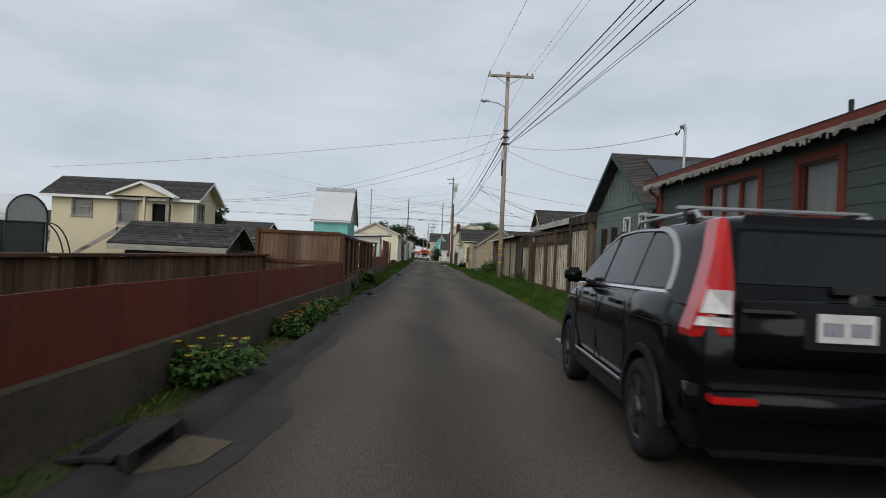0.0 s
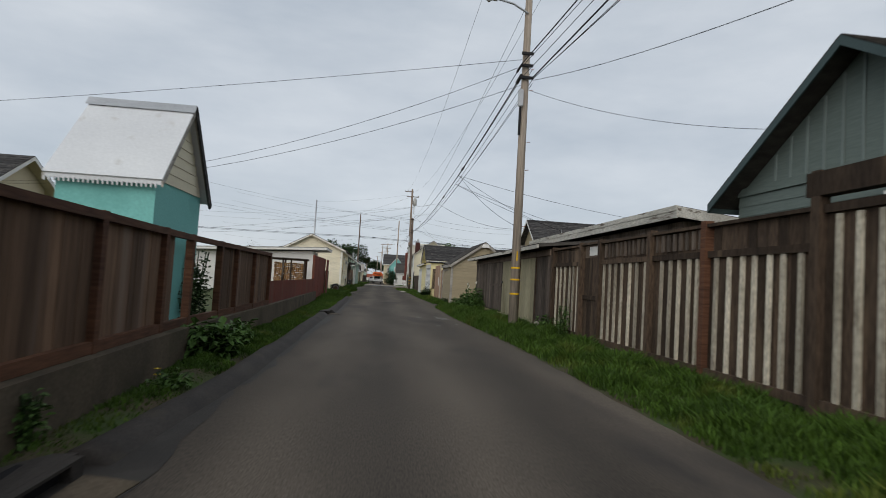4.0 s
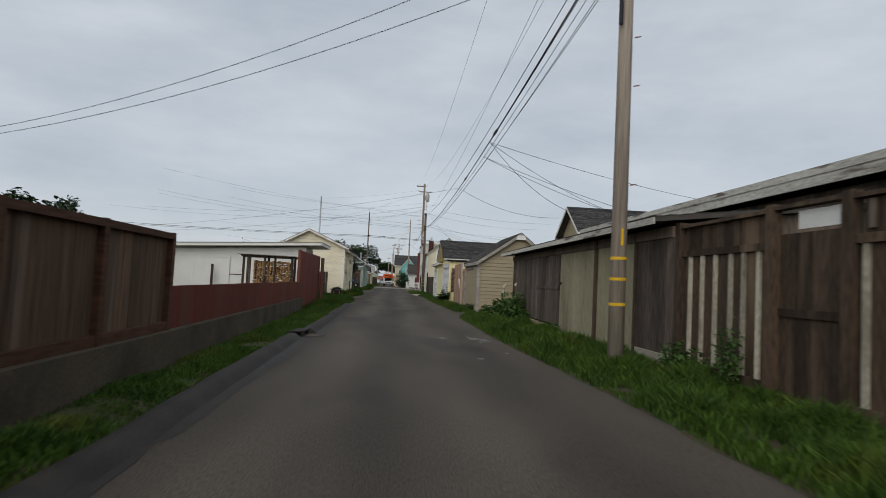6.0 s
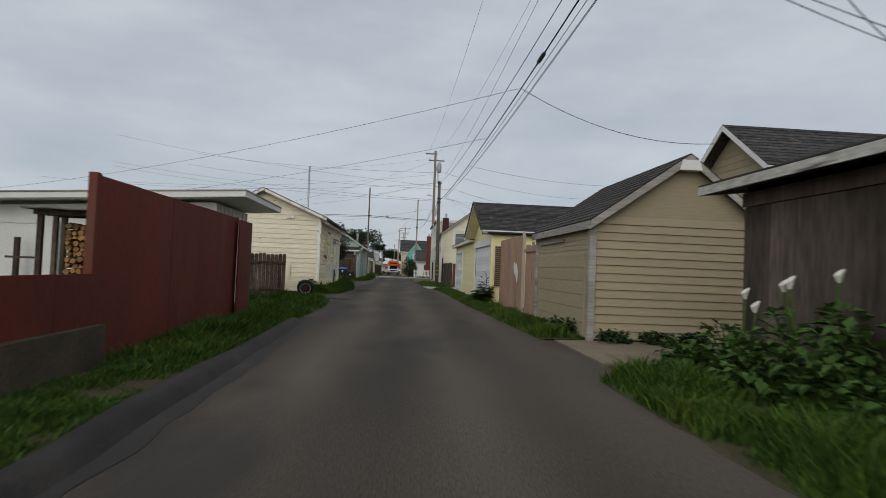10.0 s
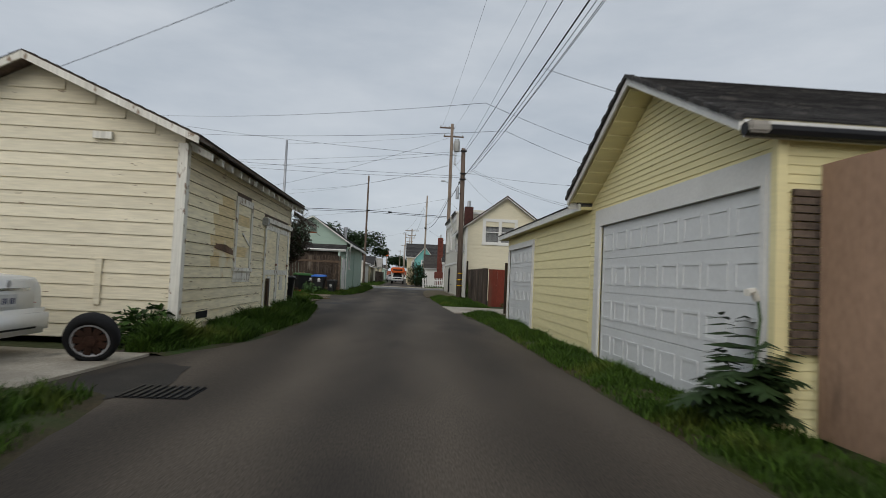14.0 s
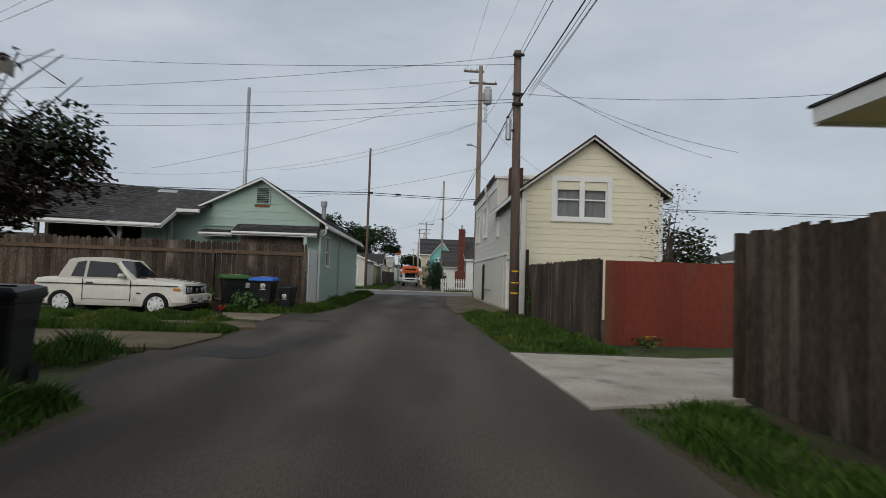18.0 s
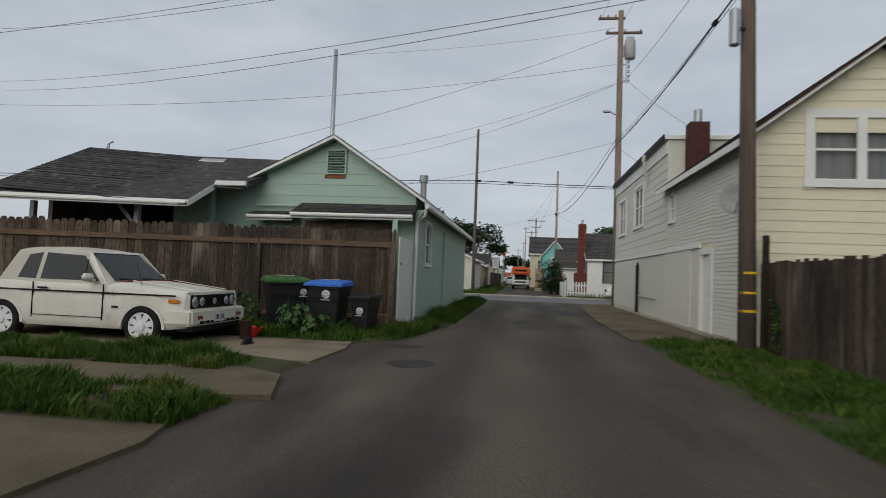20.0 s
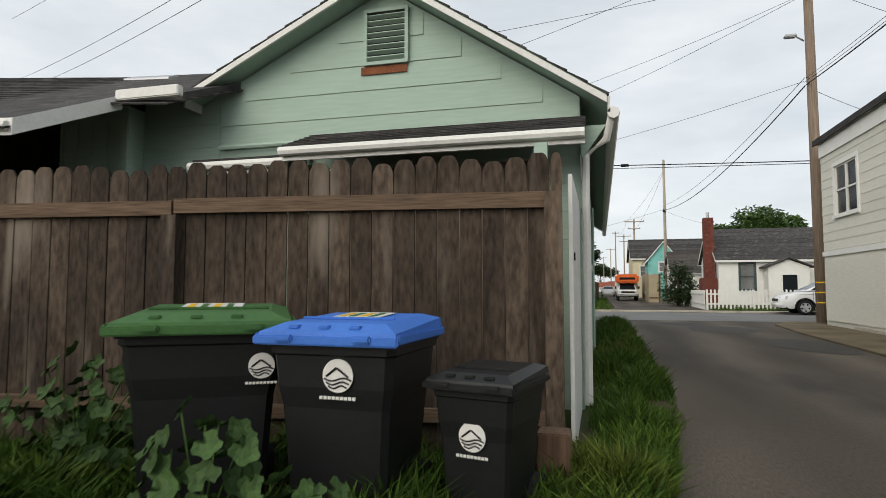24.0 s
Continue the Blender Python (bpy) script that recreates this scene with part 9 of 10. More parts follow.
def wheelie_bin(label, cx, y, w, d, h, lid, lid_label, logo=None, sticker=False, turn=0):
    root = thing("wheeled_bin", (0, 0, 0), label, "bin", "bins beside the fence")
    bm = bmesh.new()
    rings = []
    for z, k in ((0.06, 0.74), (h * 0.58, 0.85), (h * 0.68, 0.91), (h * 0.83, 0.95), (h * 0.84, 0.99), (h * 0.9, 1.0)):
        a, b = w / 2 * k, d / 2 * k
        ring = []
        for qx, qy in ((-1, -1), (1, -1), (1, 1), (-1, 1)):
            for ex, ey in (((0.9, 1), (1, 0.88)) if qx * qy < 0 else ((1, 0.88), (0.9, 1))):
                ring.append(bm.verts.new((qx * a * ex, qy * b * ey, z)))
        rings.append(ring)
    for a, b in zip(rings, rings[1:]):
        for k in range(8):
            bm.faces.new((a[k], a[(k + 1) % 8], b[(k + 1) % 8], b[k]))
    bm.faces.new(rings[0])
    bm.faces.new(rings[-1])
    body = part("body", bm, M["bin_body"], root)
    part("rim", box(-w * 0.515, w * 0.515, -d * 0.515, d * 0.5, h * 0.87, h * 0.915, 0.012), M["bin_body"], body)
    bm = bmesh.new()
    a = [bm.verts.new(q) for q in ((-w * 0.54, -d * 0.56, h * 0.905), (w * 0.54, -d * 0.56, h * 0.905), (w * 0.52, d * 0.52, h * 0.94), (-w * 0.52, d * 0.52, h * 0.94))]
    b = [bm.verts.new(q) for q in ((-w * 0.53, -d * 0.54, h * 0.945), (w * 0.53, -d * 0.54, h * 0.945), (w * 0.51, d * 0.5, h * 0.985), (-w * 0.51, d * 0.5, h * 0.985))]
    c = [bm.verts.new(q) for q in ((-w * 0.4, -d * 0.4, h * 0.985), (w * 0.4, -d * 0.4, h * 0.985), (w * 0.4, d * 0.36, h * 1.01), (-w * 0.4, d * 0.36, h * 1.01))]
    for p, q in ((a, b), (b, c)):
        for k in range(4):
            bm.faces.new((p[k], p[(k + 1) % 4], q[(k + 1) % 4], q[k]))
    bm.faces.new(a)
    bm.faces.new(c)
    ld = part("lid", bm, M[lid], root, lid_label)
    part("lid_lip", add_box(add_box(add_box(bmesh.new(), -w * 0.56, w * 0.56, -d * 0.585, -d * 0.555, h * 0.885, h * 0.93, 0.008), -w * 0.565, -w * 0.535, -d * 0.55, d * 0.45, h * 0.895, h * 0.94, 0.008), w * 0.535, w * 0.565, -d * 0.55, d * 0.45, h * 0.895, h * 0.94, 0.008), M[lid], ld)
    for sd in (-1, 1):
        part("lid_grip", box(sd * w * 0.3 - 0.05, sd * w * 0.3 + 0.05, -d * 0.61, -d * 0.56, h * 0.9, h * 0.935, 0.01), M[lid], ld)
        part("hinge", tube([(sd * w * 0.4, d * 0.5, h * 0.93), (sd * w * 0.4, d * 0.6, h * 0.95)], 0.025, 8), M[lid], ld)
    part("lid_rib", add_box(bmesh.new(), -w * 0.38, w * 0.38, -d * 0.2, -d * 0.17, h * 0.992, h * 1.006, 0.004), M[lid], ld)
    for k in range(3):
        part("lid_ridge", box(-w * 0.32 + k * w * 0.24, -w * 0.32 + k * w * 0.24 + 0.06, -d * 0.5, -d * 0.42, h * 0.955, h * 0.975, 0.006), M[lid], ld)
    if sticker:
        st = part("sticker", prism([(-w * 0.2, -d * 0.1, h * 0.998), (w * 0.2, -d * 0.1, h * 0.998), (w * 0.2, d * 0.28, h * 1.013), (-w * 0.2, d * 0.28, h * 1.013)], (0, 0, 0.003)), M["plate"], ld, "printed white lid label")
        for k in range(4):
            part("print_bar", prism([(-w * 0.16 + k * w * 0.085, -d * 0.04, h * 1.003), (-w * 0.16 + k * w * 0.085 + 0.035, -d * 0.04, h * 1.003), (-w * 0.16 + k * w * 0.085 + 0.035, d * 0.2, h * 1.0125), (-w * 0.16 + k * w * 0.085, d * 0.2, h * 1.0125)], (0, 0, 0.003)), M["bin_green" if k % 2 else "yellow_band"], st)
    part("handle", tube([(-w * 0.4, d * 0.5, h * 0.93), (-w * 0.4, d * 0.6, h * 0.95), (w * 0.4, d * 0.6, h * 0.95), (w * 0.4, d * 0.5, h * 0.93)], 0.018, 6), M["black"], body)
    for sd in (-1, 1):
        part("wheel", lathe(bmesh.new(), sd * w * 0.4, d * 0.36, 0.12, [(-0.03, 0.12), (0.03, 0.12)], 16), M["rubber"], body)
    if logo:
        lx, lz, r = logo
        yf = -d / 2 * float(np.interp(lz, (0.06, h * 0.58, h * 0.68, h * 0.83), (0.74, 0.85, 0.91, 0.95))) - 0.008
        lg = part("emblem", lathe(bmesh.new(), lx, yf - 0.004, lz, [(0, r), (0.006, r)], 28, "y"), M["white"], body, "round white emblem with a peak and waves")
        part("emblem_peak", tube([(lx - r * 0.75, yf - 0.006, lz - r * 0.05), (lx - r * 0.1, yf - 0.006, lz + r * 0.45), (lx + r * 0.02, yf - 0.006, lz + r * 0.42), (lx + r * 0.7, yf - 0.006, lz - r * 0.08)], r * 0.07, 5), M["bin_body"], lg)
        for k in range(3):
            part("emblem_wave", tube([(lx + r * u * (0.9 - 0.15 * k), yf - 0.006, lz - r * (0.22 + 0.22 * k) + r * 0.1 * math.sin(u * 3.6)) for u in (-1, -0.7, -0.4, -0.1, 0.2, 0.5, 0.8, 1)], r * 0.055, 5), M["bin_body"], lg)
        for k in range(9):
            part("print_bar", box(lx - r * 1.2 + k * r * 0.27, lx - r * 1.2 + k * r * 0.27 + r * 0.2, yf - 0.004, yf + 0.002, lz - r * 1.42, lz - r * 1.24), M["white"], lg)
    root.matrix_basis = pose(cx, y, 0.03, 0, 0, turn)
    return root


wheelie_bin("dark wheeled bin with a sloping green lid", -5.5, 89.4, 0.86, 0.84, 1.14, "bin_green", "green plastic lid with a label", (0.3, 0.83, 0.07), True, 30)
wheelie_bin("dark wheeled bin with a bright blue lid", -4.57, 89.45, 0.72, 0.76, 1.09, "bin_blue", "bright blue plastic lid", (0.05, 0.81, 0.085), True, -2)
wheelie_bin("small black wheeled bin with a white emblem", -3.82, 89.5, 0.46, 0.52, 0.83, "bin_body", "black plastic lid", (0.0, 0.5, 0.075), False, -14)
wheelie_bin("tall black wheeled bin beside the old garage", -3.84, 76.08, 0.6, 0.66, 1.06, "bin_body", "black plastic lid", None, False, 8)
fence("board_fence", "dark weathered boards beside the black bin", (-4.5, 75.4), (-3.95, 76.0), 0.0, 1.85, 0.15, 0.004, M["grey_fence"], jitter=0.04)


def mallow_leaf(seed):
    """One round, lobed, cupped leaf of about unit radius."""
    rnd = random.Random(seed)
    bm = bmesh.new()
    c = bm.verts.new((0, 0, 0))
    n = 20
    ring = []
    for k in range(n):
        a = 2 * math.pi * (k + 0.5) / n
        r = (0.86 + 0.14 * math.cos(5 * a)) * (0.35 if k in (0, n - 1) else 1) * rnd.uniform(0.94, 1.05)
        ring.append((bm.verts.new((0.5 * r * math.cos(a), 0.5 * r * math.sin(a), -0.06)), bm.verts.new((r * math.cos(a), r * math.sin(a), 0.1 + 0.08 * math.cos(5 * a)))))
    for k in range(n):
        p, q = ring[k], ring[(k + 1) % n]
        bm.faces.new((c, p[0], q[0]))
        bm.faces.new((p[0], p[1], q[1], q[0]))
    me = bpy.data.meshes.new("leaf")
    bm.to_mesh(me)
    bm.free()
    return me


M["leaf_mallow"] = mat("mallow_leaf", (0.052, 0.1, 0.028), (0.034, 0.068, 0.02), 0.6, 6.0, D, 40, 0.3, 0.1, vary=0.25)
MALLOW = [mallow_leaf(k) for k in range(4)]
for me in MALLOW:
    me.materials.append(M["leaf_mallow"])


def mallow(label, x, y, r, h, n, seed, size=0.085):
    rnd = random.Random(seed)
    root = thing("mallow_plant", (x, y, 0.03), label, "plant")
    for k in range(n):
        a, q = rnd.uniform(0, 6.28), rnd.random() ** 0.5
        px, py = x + r * q * math.cos(a), y + r * q * math.sin(a) * 0.8
        pz = 0.06 + h * rnd.uniform(0.25, 1.0) * (1 - 0.45 * q)
        lf = new("leaf", MALLOW[k % 4])
        s = size * rnd.uniform(0.6, 1.15)
        out = Vector((math.cos(a), math.sin(a) - 0.6, rnd.uniform(0.5, 1.2))).normalized()
        lf.matrix_basis = Matrix.Translation((px, py, pz)) @ out.to_track_quat("Z", "Y").to_matrix().to_4x4() @ Matrix.Rotation(rnd.uniform(0, 6.28), 4, "Z") @ Matrix.Scale(s, 4)
        adopt(lf, root)
        if k % 3 == 0:
            part("stem", tube([(x, y, 0.0), ((x + px) / 2, (y + py) / 2, pz * 0.6), (px, py, pz)], 0.006, 4), M["leaf"], root)


mallow("broad-leaved mallow plant in front of the green bin", -5.05, 88.72, 0.34, 0.88, 44, 71)
mallow("broad-leaved mallow plant beside the blue bin", -4.55, 88.6, 0.3, 0.55, 28, 72)
mallow("broad-leaved mallow thicket against the fence", -6.55, 89.5, 0.5, 0.95, 100, 73, 0.07)
clump("broad-leaved weed at the garage corner", -3.72, 63.95, 0.34, 0.62, 80, 0.14, "leaf_dark", seed=74, name="plant")
pot = thing("watering_can", (-5.58, 88.1, 0.03), "small bright red plastic watering can", "can")
M["red_plastic"] = mat("red_plastic", (0.6, 0.02, 0.02), None, 0.4, 3, D, 20, 0.1, 0)
part("body", lathe(bmesh.new(), -5.58, 88.1, 0.03, [(0, 0.08), (0.17, 0.09), (0.2, 0.07), (0.21, 0.05)], 16, "z"), M["red_plastic"], pot)
part("spout", tube([(-5.49, 88.07, 0.1), (-5.38, 88.04, 0.22), (-5.35, 88.03, 0.23)], 0.022, 8), M["red_plastic"], pot)
part("handle", tube([(-5.67, 88.12, 0.08), (-5.74, 88.14, 0.16), (-5.67, 88.12, 0.24), (-5.6, 88.1, 0.22)], 0.016, 6), M["red_plastic"], pot)
bt = thing("boot", (-5.2, 87.1, 0.035), "small dark rubber boot on the concrete", "boot")
part("boot_body", add_tube(add_box(bmesh.new(), -5.25, -5.15, 86.98, 87.24, 0.035, 0.12, 0.03), [(-5.2, 87.16, 0.08), (-5.2, 87.17, 0.15)], 0.055, 10), M["black"], bt)
part("sole", box(-5.26, -5.14, 86.97, 87.25, 0.03, 0.05), M["rubber"], bt)
stump = thing("bollard", (-5.55, 87.75, 0.03), "rusty brown stub post before the bumper", "post")
part("shaft", box(-5.63, -5.47, 87.68, 87.84, 0.0, 0.36, 0.012), M["rust_brown"], stump)
br = thing("brick_block", (-3.52, 90.0, 0.03), "small brown concrete block by the fence post", "block")
part("block_body", box(-3.62, -3.42, 89.9, 90.1, 0.03, 0.42, 0.01), M["brown_fence"], br)

# tyre against the old garage
ty = thing("tyre", (0, 0, 0), "worn black car tyre on an alloy rim by the garage", "tyre")
wheel(ty, 0, 0, 0.32, 0.22, 0.225, 9, "alloy", 1, inner="rust_brown")
ty.matrix_basis = pose(-3.5, 62.15, 0.03, 0, 20, -76)

# firewood rack behind the red fence
rk = thing("firewood_rack", (-5.4, 49.3, 0.6), "open timber rack full of split firewood", "rack")
for x in (-6.42, -5.5, -4.3):
    for y in (48.95, 49.75):
        bar("post", M["grey_fence"], rk, x - 0.045, x + 0.045, y - 0.045, y + 0.045, 0.0, 2.02)
for x in (-6.15, -5.05):
    bar("post", M["grey_fence"], rk, x - 0.04, x + 0.04, 48.92, 48.99, 0.0, 2.0)
for y in (48.95, 49.35, 49.75):
    bar("roof_beam", M["grey_fence"], rk, -6.55, -4.15, y - 0.03, y + 0.03, 2.02, 2.1)
for k in range(7):
    bar("roof_board", M["fascia_grey"], rk, -6.6 + 0.355 * k, -6.6 + 0.355 * k + 0.33, 48.6, 50.0, 2.105 + 0.008 * (k % 2), 2.13 + 0.008 * (k % 2))
bar("side_rail", M["grey_fence"], rk, -7.0, -6.38, 48.9, 48.96, 1.18, 1.22)
rnd = random.Random(5)
LOGS = []
for k in range(6):
    bm = bmesh.new()
    n = rnd.choice((3, 4, 5, 6))
    pts = [(math.cos(2 * math.pi * i / n + 0.5) * rnd.uniform(0.7, 1.1), 0, math.sin(2 * math.pi * i / n + 0.5) * rnd.uniform(0.7, 1.1)) for i in range(n)]
    add_prism(bm, pts, (0, 1, 0))
    bmesh.ops.recalc_face_normals(bm, faces=bm.faces)
    me = bpy.data.meshes.new("log")
    bm.to_mesh(me)
    bm.free()
    me.materials.append(M["firewood"])
    LOGS.append(me)
for i in range(15):
    for j in range(13):
        lg = new("log", LOGS[rnd.randrange(6)])
        r = rnd.uniform(0.05, 0.072)
        lg.matrix_basis = Matrix.Translation((-5.95 + i * 0.115 + rnd.uniform(-0.02, 0.02), 49.05 + rnd.uniform(-0.06, 0.05), 0.55 + j * 0.105 + rnd.uniform(-0.02, 0.02))) @ Matrix.Rotation(rnd.uniform(0, 6.28), 4, "Y") @ Matrix.Diagonal((r, 0.45, r, 1))
        adopt(lg, rk)
bar("log_bearer", M["grey_fence"], rk, -6.05, -4.3, 49.1, 49.5, 0.38, 0.5)
yp = thing("yard_post", (-8.65, 52, 0), "thin weathered post in the yard", "post")
bar("post", M["grey_fence"], yp, -8.7, -8.6, 51.9, 52.0, 0, 1.65)

# yards to the west: peach house, board fence, pergola
root = thing("house", (-24, 75, 0), "peach stucco bungalow with a dark shingled roof", "house")
gable(root, -30, -19.6, 70.2, 80, 0, 2.5, 4.35, "x", 75, M["peach"], M["shingle"], M["white"], over=0.5, rake=0.3, clad="", holes={"S": [(-21.9, -20.0, 0.7, 1.95)]})
window(root, "x", 70.2, -1, -21.9, -20.0, 0.7, 1.95, M["white"], 0.14, "v", "")
fence("board_fence", "low dark weathered board fence between the yards", (-26, 57.5), (-12.2, 57.5), -0.05, 0.95, 0.16, 0.01, M["grey_fence"], jitter=0.05)
pg = thing("pergola", (-13, 50.5, 0), "brown timber pergola with a pale lean-to roof", "pergola")
for x in (-15.2, -12.35, -11.85):
    for y in (50.0, 51.6):
        bar("post", M["brown_rail"], pg, x - 0.06, x + 0.06, y - 0.06, y + 0.06, 0, 1.85)
for y in (50.0, 51.6):
    bar("beam", M["brown_rail"], pg, -15.6, -11.6, y - 0.05, y + 0.05, 1.85, 1.97)
for k in range(9):
    bar("slat", M["fascia_grey"], pg, -15.5 + k * 0.46, -15.42 + k * 0.46, 49.7, 51.9, 1.97, 2.03)
dish = thing("satellite_dish", (4.0, 91.05, 3.2), "grey satellite dish on the house corner", "satellite dish")
part("reflector", lathe(bmesh.new(), 3.72, 90.7, 3.15, [(0.02, 0.05), (-0.01, 0.2), (-0.06, 0.32), (-0.055, 0.33), (0.0, 0.2), (0.03, 0.05)], 20, "y"), M["grey_paint"], dish, smooth=True)
part("bracket", tube([(3.72, 90.72, 3.1), (3.85, 90.95, 2.95), (4.0, 91.15, 2.95)], 0.025, 6), M["metal"], dish)
part("feed_arm", tube([(3.72, 90.65, 2.85), (3.66, 90.3, 3.05)], 0.014, 5), M["metal"], dish)


# ---- across the street and far off ----
def far_house(label, x0, x1, y0, y1, eave, peak, ridge, wall, roof="shingle", trim="white", wins=(), name="house", z0=0.0):
    root = thing(name, ((x0 + x1) / 2, (y0 + y1) / 2, z0), label, "house" if name == "house" else name)
    gable(root, x0, x1, y0, y1, z0, eave, peak, ridge, (x0 + x1) / 2 if ridge == "y" else (y0 + y1) / 2, M[wall], M[roof], M[trim], over=0.3, rake=0.25, clad="", holes={"S": [w[:4] for w in wins]}, row=0.6)
    for w in wins:
        window(root, "x", y0, -1, *w[:4], M[w[4] if len(w) > 4 else trim], 0.12, "h", "curtain")
    return root


M["red_tile"] = mat("red_roof_tile", (0.28, 0.08, 0.045), (0.2, 0.06, 0.035), 0.85, 3, D, 30, 0.3, 0.2, vary=0.1)
wh = far_house("white cottage with a black roof behind a picket fence", 5.6, 17, 136, 144, 3.45, 6.0, "x", "white", wins=[(7.1, 8.1, 1.1, 3.1, "green_trim"), (12.6, 13.6, 1.1, 3.1, "green_trim")])
part("porch_wall", box(8.7, 11.4, 134.6, 135.99, 0, 2.75), M["white"], wh)
part("porch_gable", prism([(8.7, 134.6, 2.75), (11.4, 134.6, 2.75), (10.05, 134.6, 3.3)], (0, 1.39, 0)), M["white"], wh)
for a, b in (((8.4, 2.68), (10.05, 3.38)), ((11.7, 2.68), (10.05, 3.38))):
    part("porch_roof", prism([(a[0], 134.35, a[1]), (b[0], 134.35, b[1]), (b[0], 134.35, b[1] + 0.1), (a[0], 134.35, a[1] + 0.1)], (0, 1.64, 0)), M["shingle"], wh)
part("porch_window", box(9.6, 10.6, 134.57, 134.6, 0.9, 2.2), M["car_glass"], wh)
part("porch_window_frame", wall_panel(bmesh.new(), "x", 134.55, 0.06, 9.5, 10.7, 0.8, 2.3, [(9.62, 10.58, 0.92, 2.18)]), M["white"], wh)
ch = part("chimney", box(4.75, 5.45, 136.8, 137.6, 0, 6.75), M["brick"], wh, "tall red brick chimney")
part("chimney_shoulder", box(4.45, 5.59, 136.5, 137.9, 0, 2.0, 0.05), M["brick"], ch)
part("chimney_pot", tube([(5.1, 137.2, 6.75), (5.1, 137.2, 7.2)], 0.12, 8), M["metal"], ch)
for k in range(80):
    piece("brick", "box", M["brick"], ch, (4.86 + (k % 3) * 0.24 + (0.04 if (k // 3) % 2 else 0), 136.795, 2.1 + (k // 3) * 0.172), (0.22, 0, 0), (0, 0.02, 0), (0, 0, 0.15))
pk = fence("picket_fence", "white painted picket fence along the front yard", (2.5, 122.4), (9.6, 122.4), 0.06, 1.15, 0.1, 0.1, M["white"], rails=((0.35, 0.08), (0.9, 0.08)), kind="picket", out=-1, posts=(0.05, 2.4, 4.7, 7.0))
fence("picket_fence", "white board fence beside the front yard", (2.45, 122.5), (2.7, 134.5), 0.02, 1.1, 0.14, 0.02, M["white"], rails=((0.35, 0.08), (0.9, 0.08)), kind="picket", out=-1)
far_house("small white shed with a grey shingled roof", 3.5, 7.4, 147, 153, 2.75, 4.75, "x", "white", "shingle_brown", "grey_paint", name="shed")
far_house("turquoise gabled house with white barge boards", 1.9, 5.2, 156, 160, 4.3, 6.3, "y", "teal", "shingle", "white", wins=[(3.1, 3.9, 3.0, 4.0)])
far_house("large dark-roofed house behind the others", 0.6, 11, 162, 172, 4.8, 7.3, "x", "beige", wins=[(1.5, 2.4, 2.6, 3.8), (4.5, 5.4, 2.6, 3.8)])
fence("board_fence", "tall tan board fence beside the camper", (0.75, 139.6), (1.0, 152), 0.0, 2.5, 0.2, 0.003, M["tan"], jitter=0.03, out=-1)
fence("board_fence", "tan board gate end with a brown post", (0.75, 139.6), (1.7, 139.2), 0.0, 2.35, 0.2, 0.003, M["tan"], rail=M["brown_fence"], jitter=0.1, posts=(0.9,), rails=((0.4, 0.1),))
far_house("white cottage with brown shingled roof across the street", -12, -4.5, 125.8, 134, 2.7, 4.3, "y", "offwhite", "shingle_brown", wins=[(-6.6, -5.4, 1.0, 2.2)])
far_house("low brown garage beside the far alley", -11, -4.4, 137, 145, 2.4, 3.6, "y", "shed_green", "shingle_brown", name="garage")
fence("board_fence", "grey board fence along the far alley", (-3.6, 134.5), (-3.4, 160), 0.0, 1.7, 0.2, 0.005, M["grey_fence"], jitter=0.05)
rnd = random.Random(11)
WALLS = ("offwhite", "pale", "beige", "mint", "white", "tan", "grey_paint", "peach")
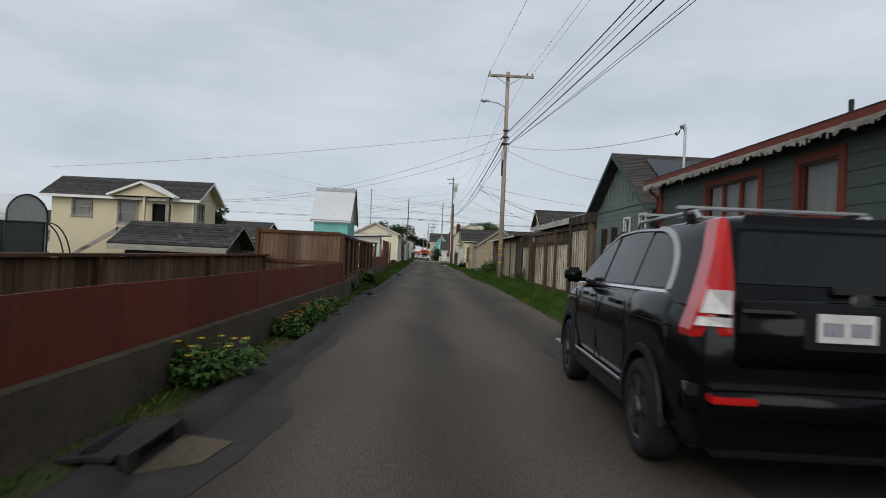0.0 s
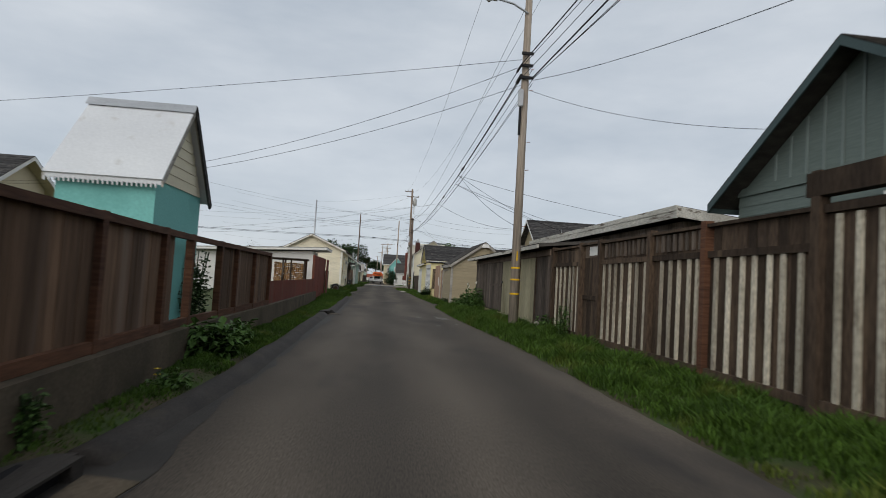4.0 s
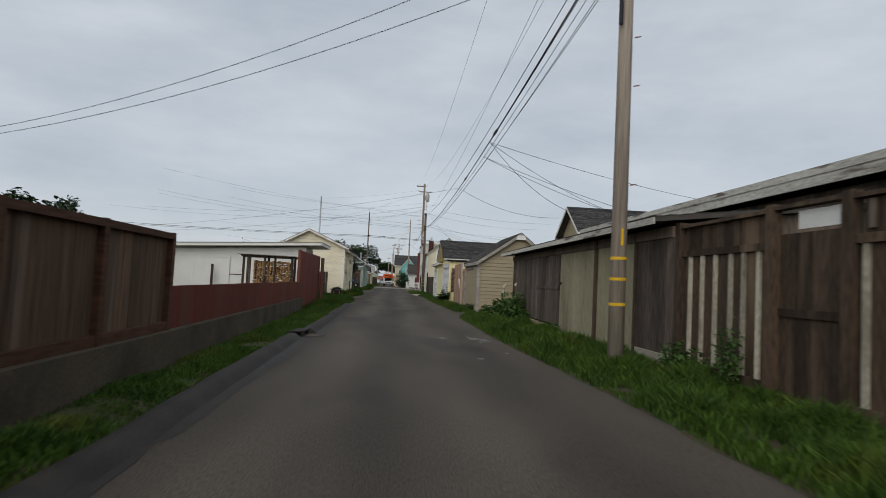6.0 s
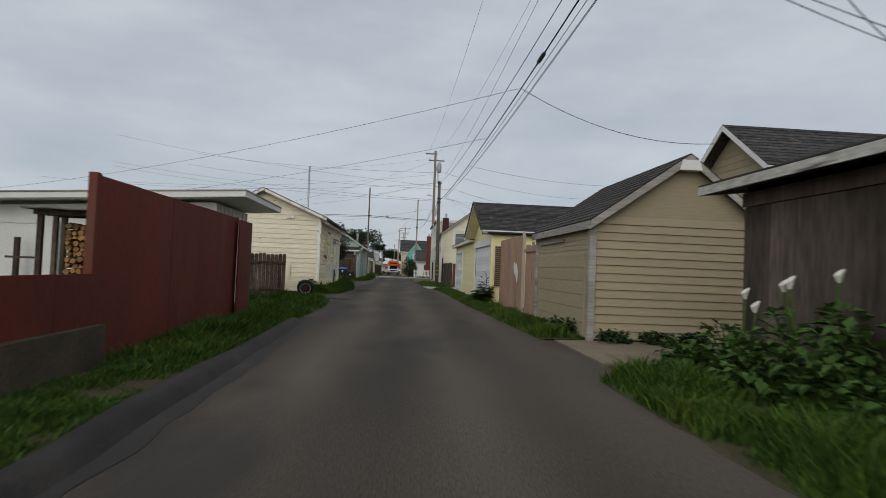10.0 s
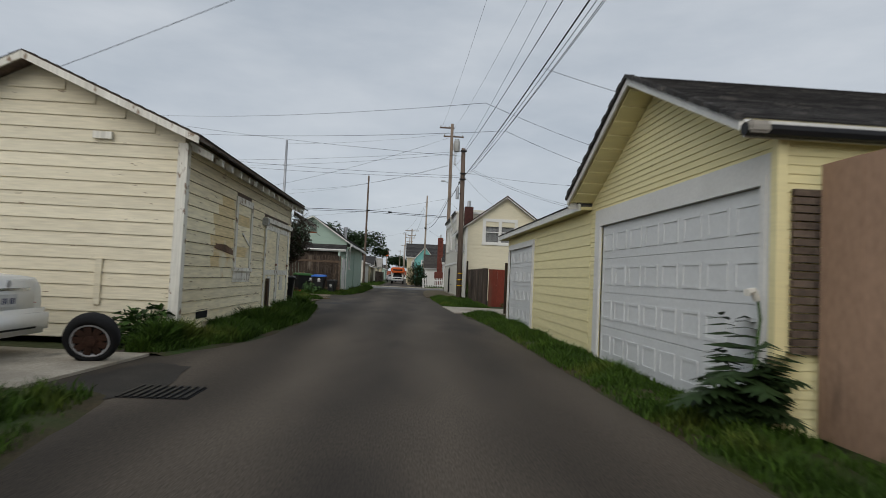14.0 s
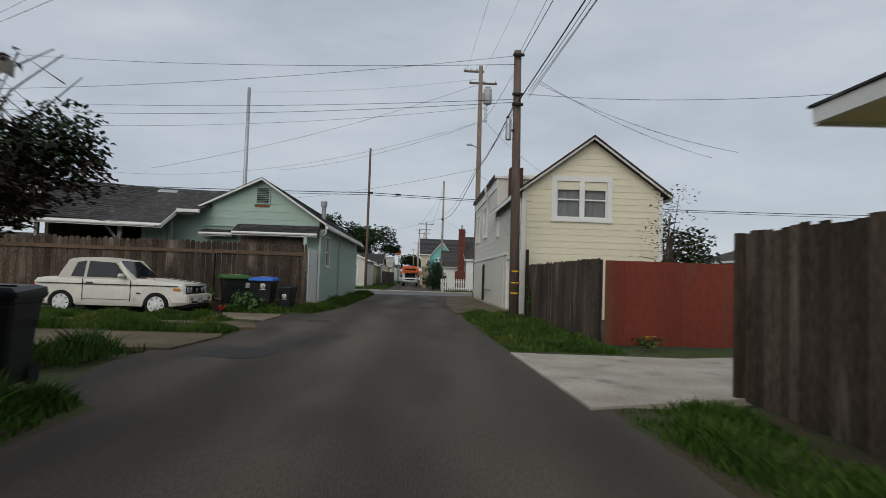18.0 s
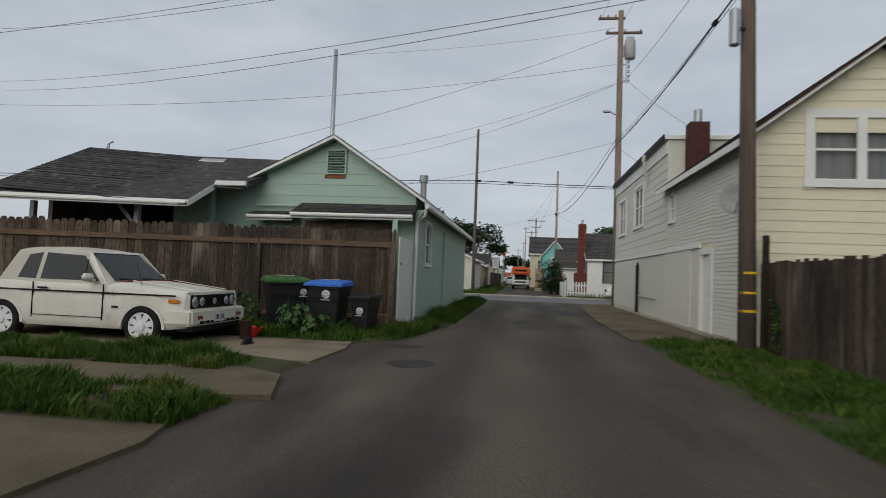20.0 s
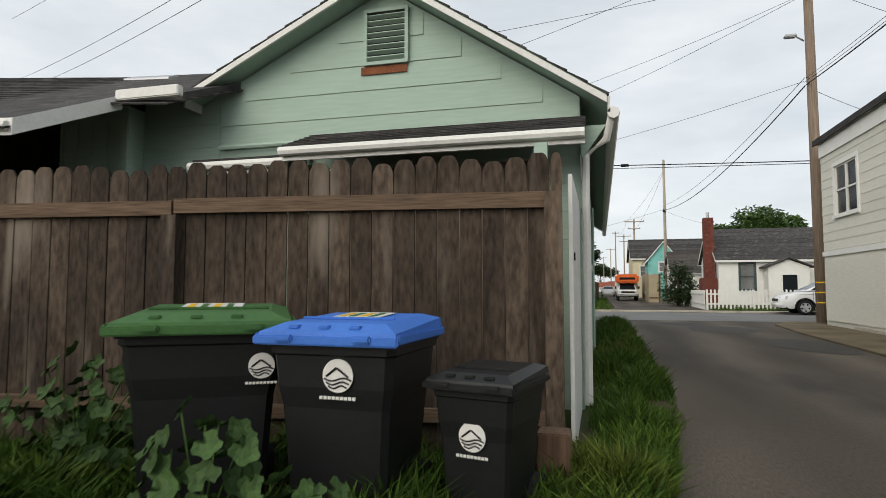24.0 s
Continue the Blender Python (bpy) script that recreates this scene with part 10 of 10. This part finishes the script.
for k, (x, y, w, d, e) in enumerate(((-10, 162, 9, 9, 3.0), (-9.5, 178, 8, 10, 2.7), (-10, 196, 9, 9, 3.2), (-9, 214, 8, 10, 2.8), (-10, 236, 9, 9, 2.6), (8.5, 186, 9, 9, 3.2), (9, 204, 9, 10, 2.8), (8, 224, 8, 9, 3.0), (9, 244, 9, 9, 2.8), (-24, 128, 10, 9, 2.9), (-42, 130, 12, 9, 3.2), (25, 134, 11, 9, 3.0), (42, 132, 12, 9, 3.1), (-60, 129, 11, 9, 3.0))):
    far_house("small %s house far beyond the street" % ("pale", "cream", "white")[k % 3], x - w / 2, x + w / 2, y, y + d, e, e + rnd.uniform(1.2, 2.0), "xy"[k % 2], WALLS[k % 8], ("shingle", "shingle_brown", "fascia_grey")[k % 3], wins=[(x - 0.7, x + 0.7, 1.0, 2.2)])
far_house("white house with a red roof at the alley's end", -7.5, -1.2, 262, 270, 1.2, 2.6, "x", "white", "red_tile")
far_house("pale house with a red roof at the alley's end", -0.5, 7, 275, 284, 1.4, 3.0, "x", "white", "red_tile")
for k, (x, y, w, d, e) in enumerate(((-38, 22, 10, 9, 2.6), (-44, 40, 11, 9, 3.0), (-36, 57, 9, 8, 2.5), (-50, 66, 12, 9, 3.6), (-34, 96, 11, 9, 2.7), (-52, 102, 12, 10, 3.2), (-24, 112, 0, 0, 0), (22, 22, 11, 9, 2.6), (24, 40, 10, 9, 2.6), (20, 66, 10, 9, 2.8), (24, 84, 10, 9, 3.0), (26, 104, 10, 9, 3.0))):
    if w:
        far_house("low %s house behind the yards" % ("cream", "grey", "white", "tan")[k % 4], x - w / 2, x + w / 2, y, y + d, e, e + 1.5, "xy"[k % 2], ("beige", "grey_paint", "offwhite", "tan")[k % 4], ("shingle", "shingle_brown")[k % 2], wins=[(x - 0.7, x + 0.7, 0.9, 2.1)])

# the alley behind the start: unseen fences and houses, added to darken car reflections
fence("board_fence", "unseen brown board fence added behind the alley's start", (-2.6, -40), (-2.4, -12.1), 0, 1.7, 0.2, 0.005, M["brown_fence"], jitter=0.02)
fence("board_fence", "unseen weathered board fence added behind the alley's start", (4.9, -40), (4.9, -3), 0, 1.8, 0.2, 0.005, M["grey_fence"], jitter=0.02, out=-1)
far_house("unseen low grey garage added behind the alley's start", -9.5, -3.2, -26, -18, 2.6, 4.2, "y", "shed_green", "shingle_brown", name="garage")
far_house("unseen tan house added behind the alley's start", 6, 14, -24, -8, 3.0, 5.2, "y", "tan")
far_house("unseen grey house added to close the alley's start", -8, 9, -70, -60, 3.2, 6.2, "x", "grey_paint")
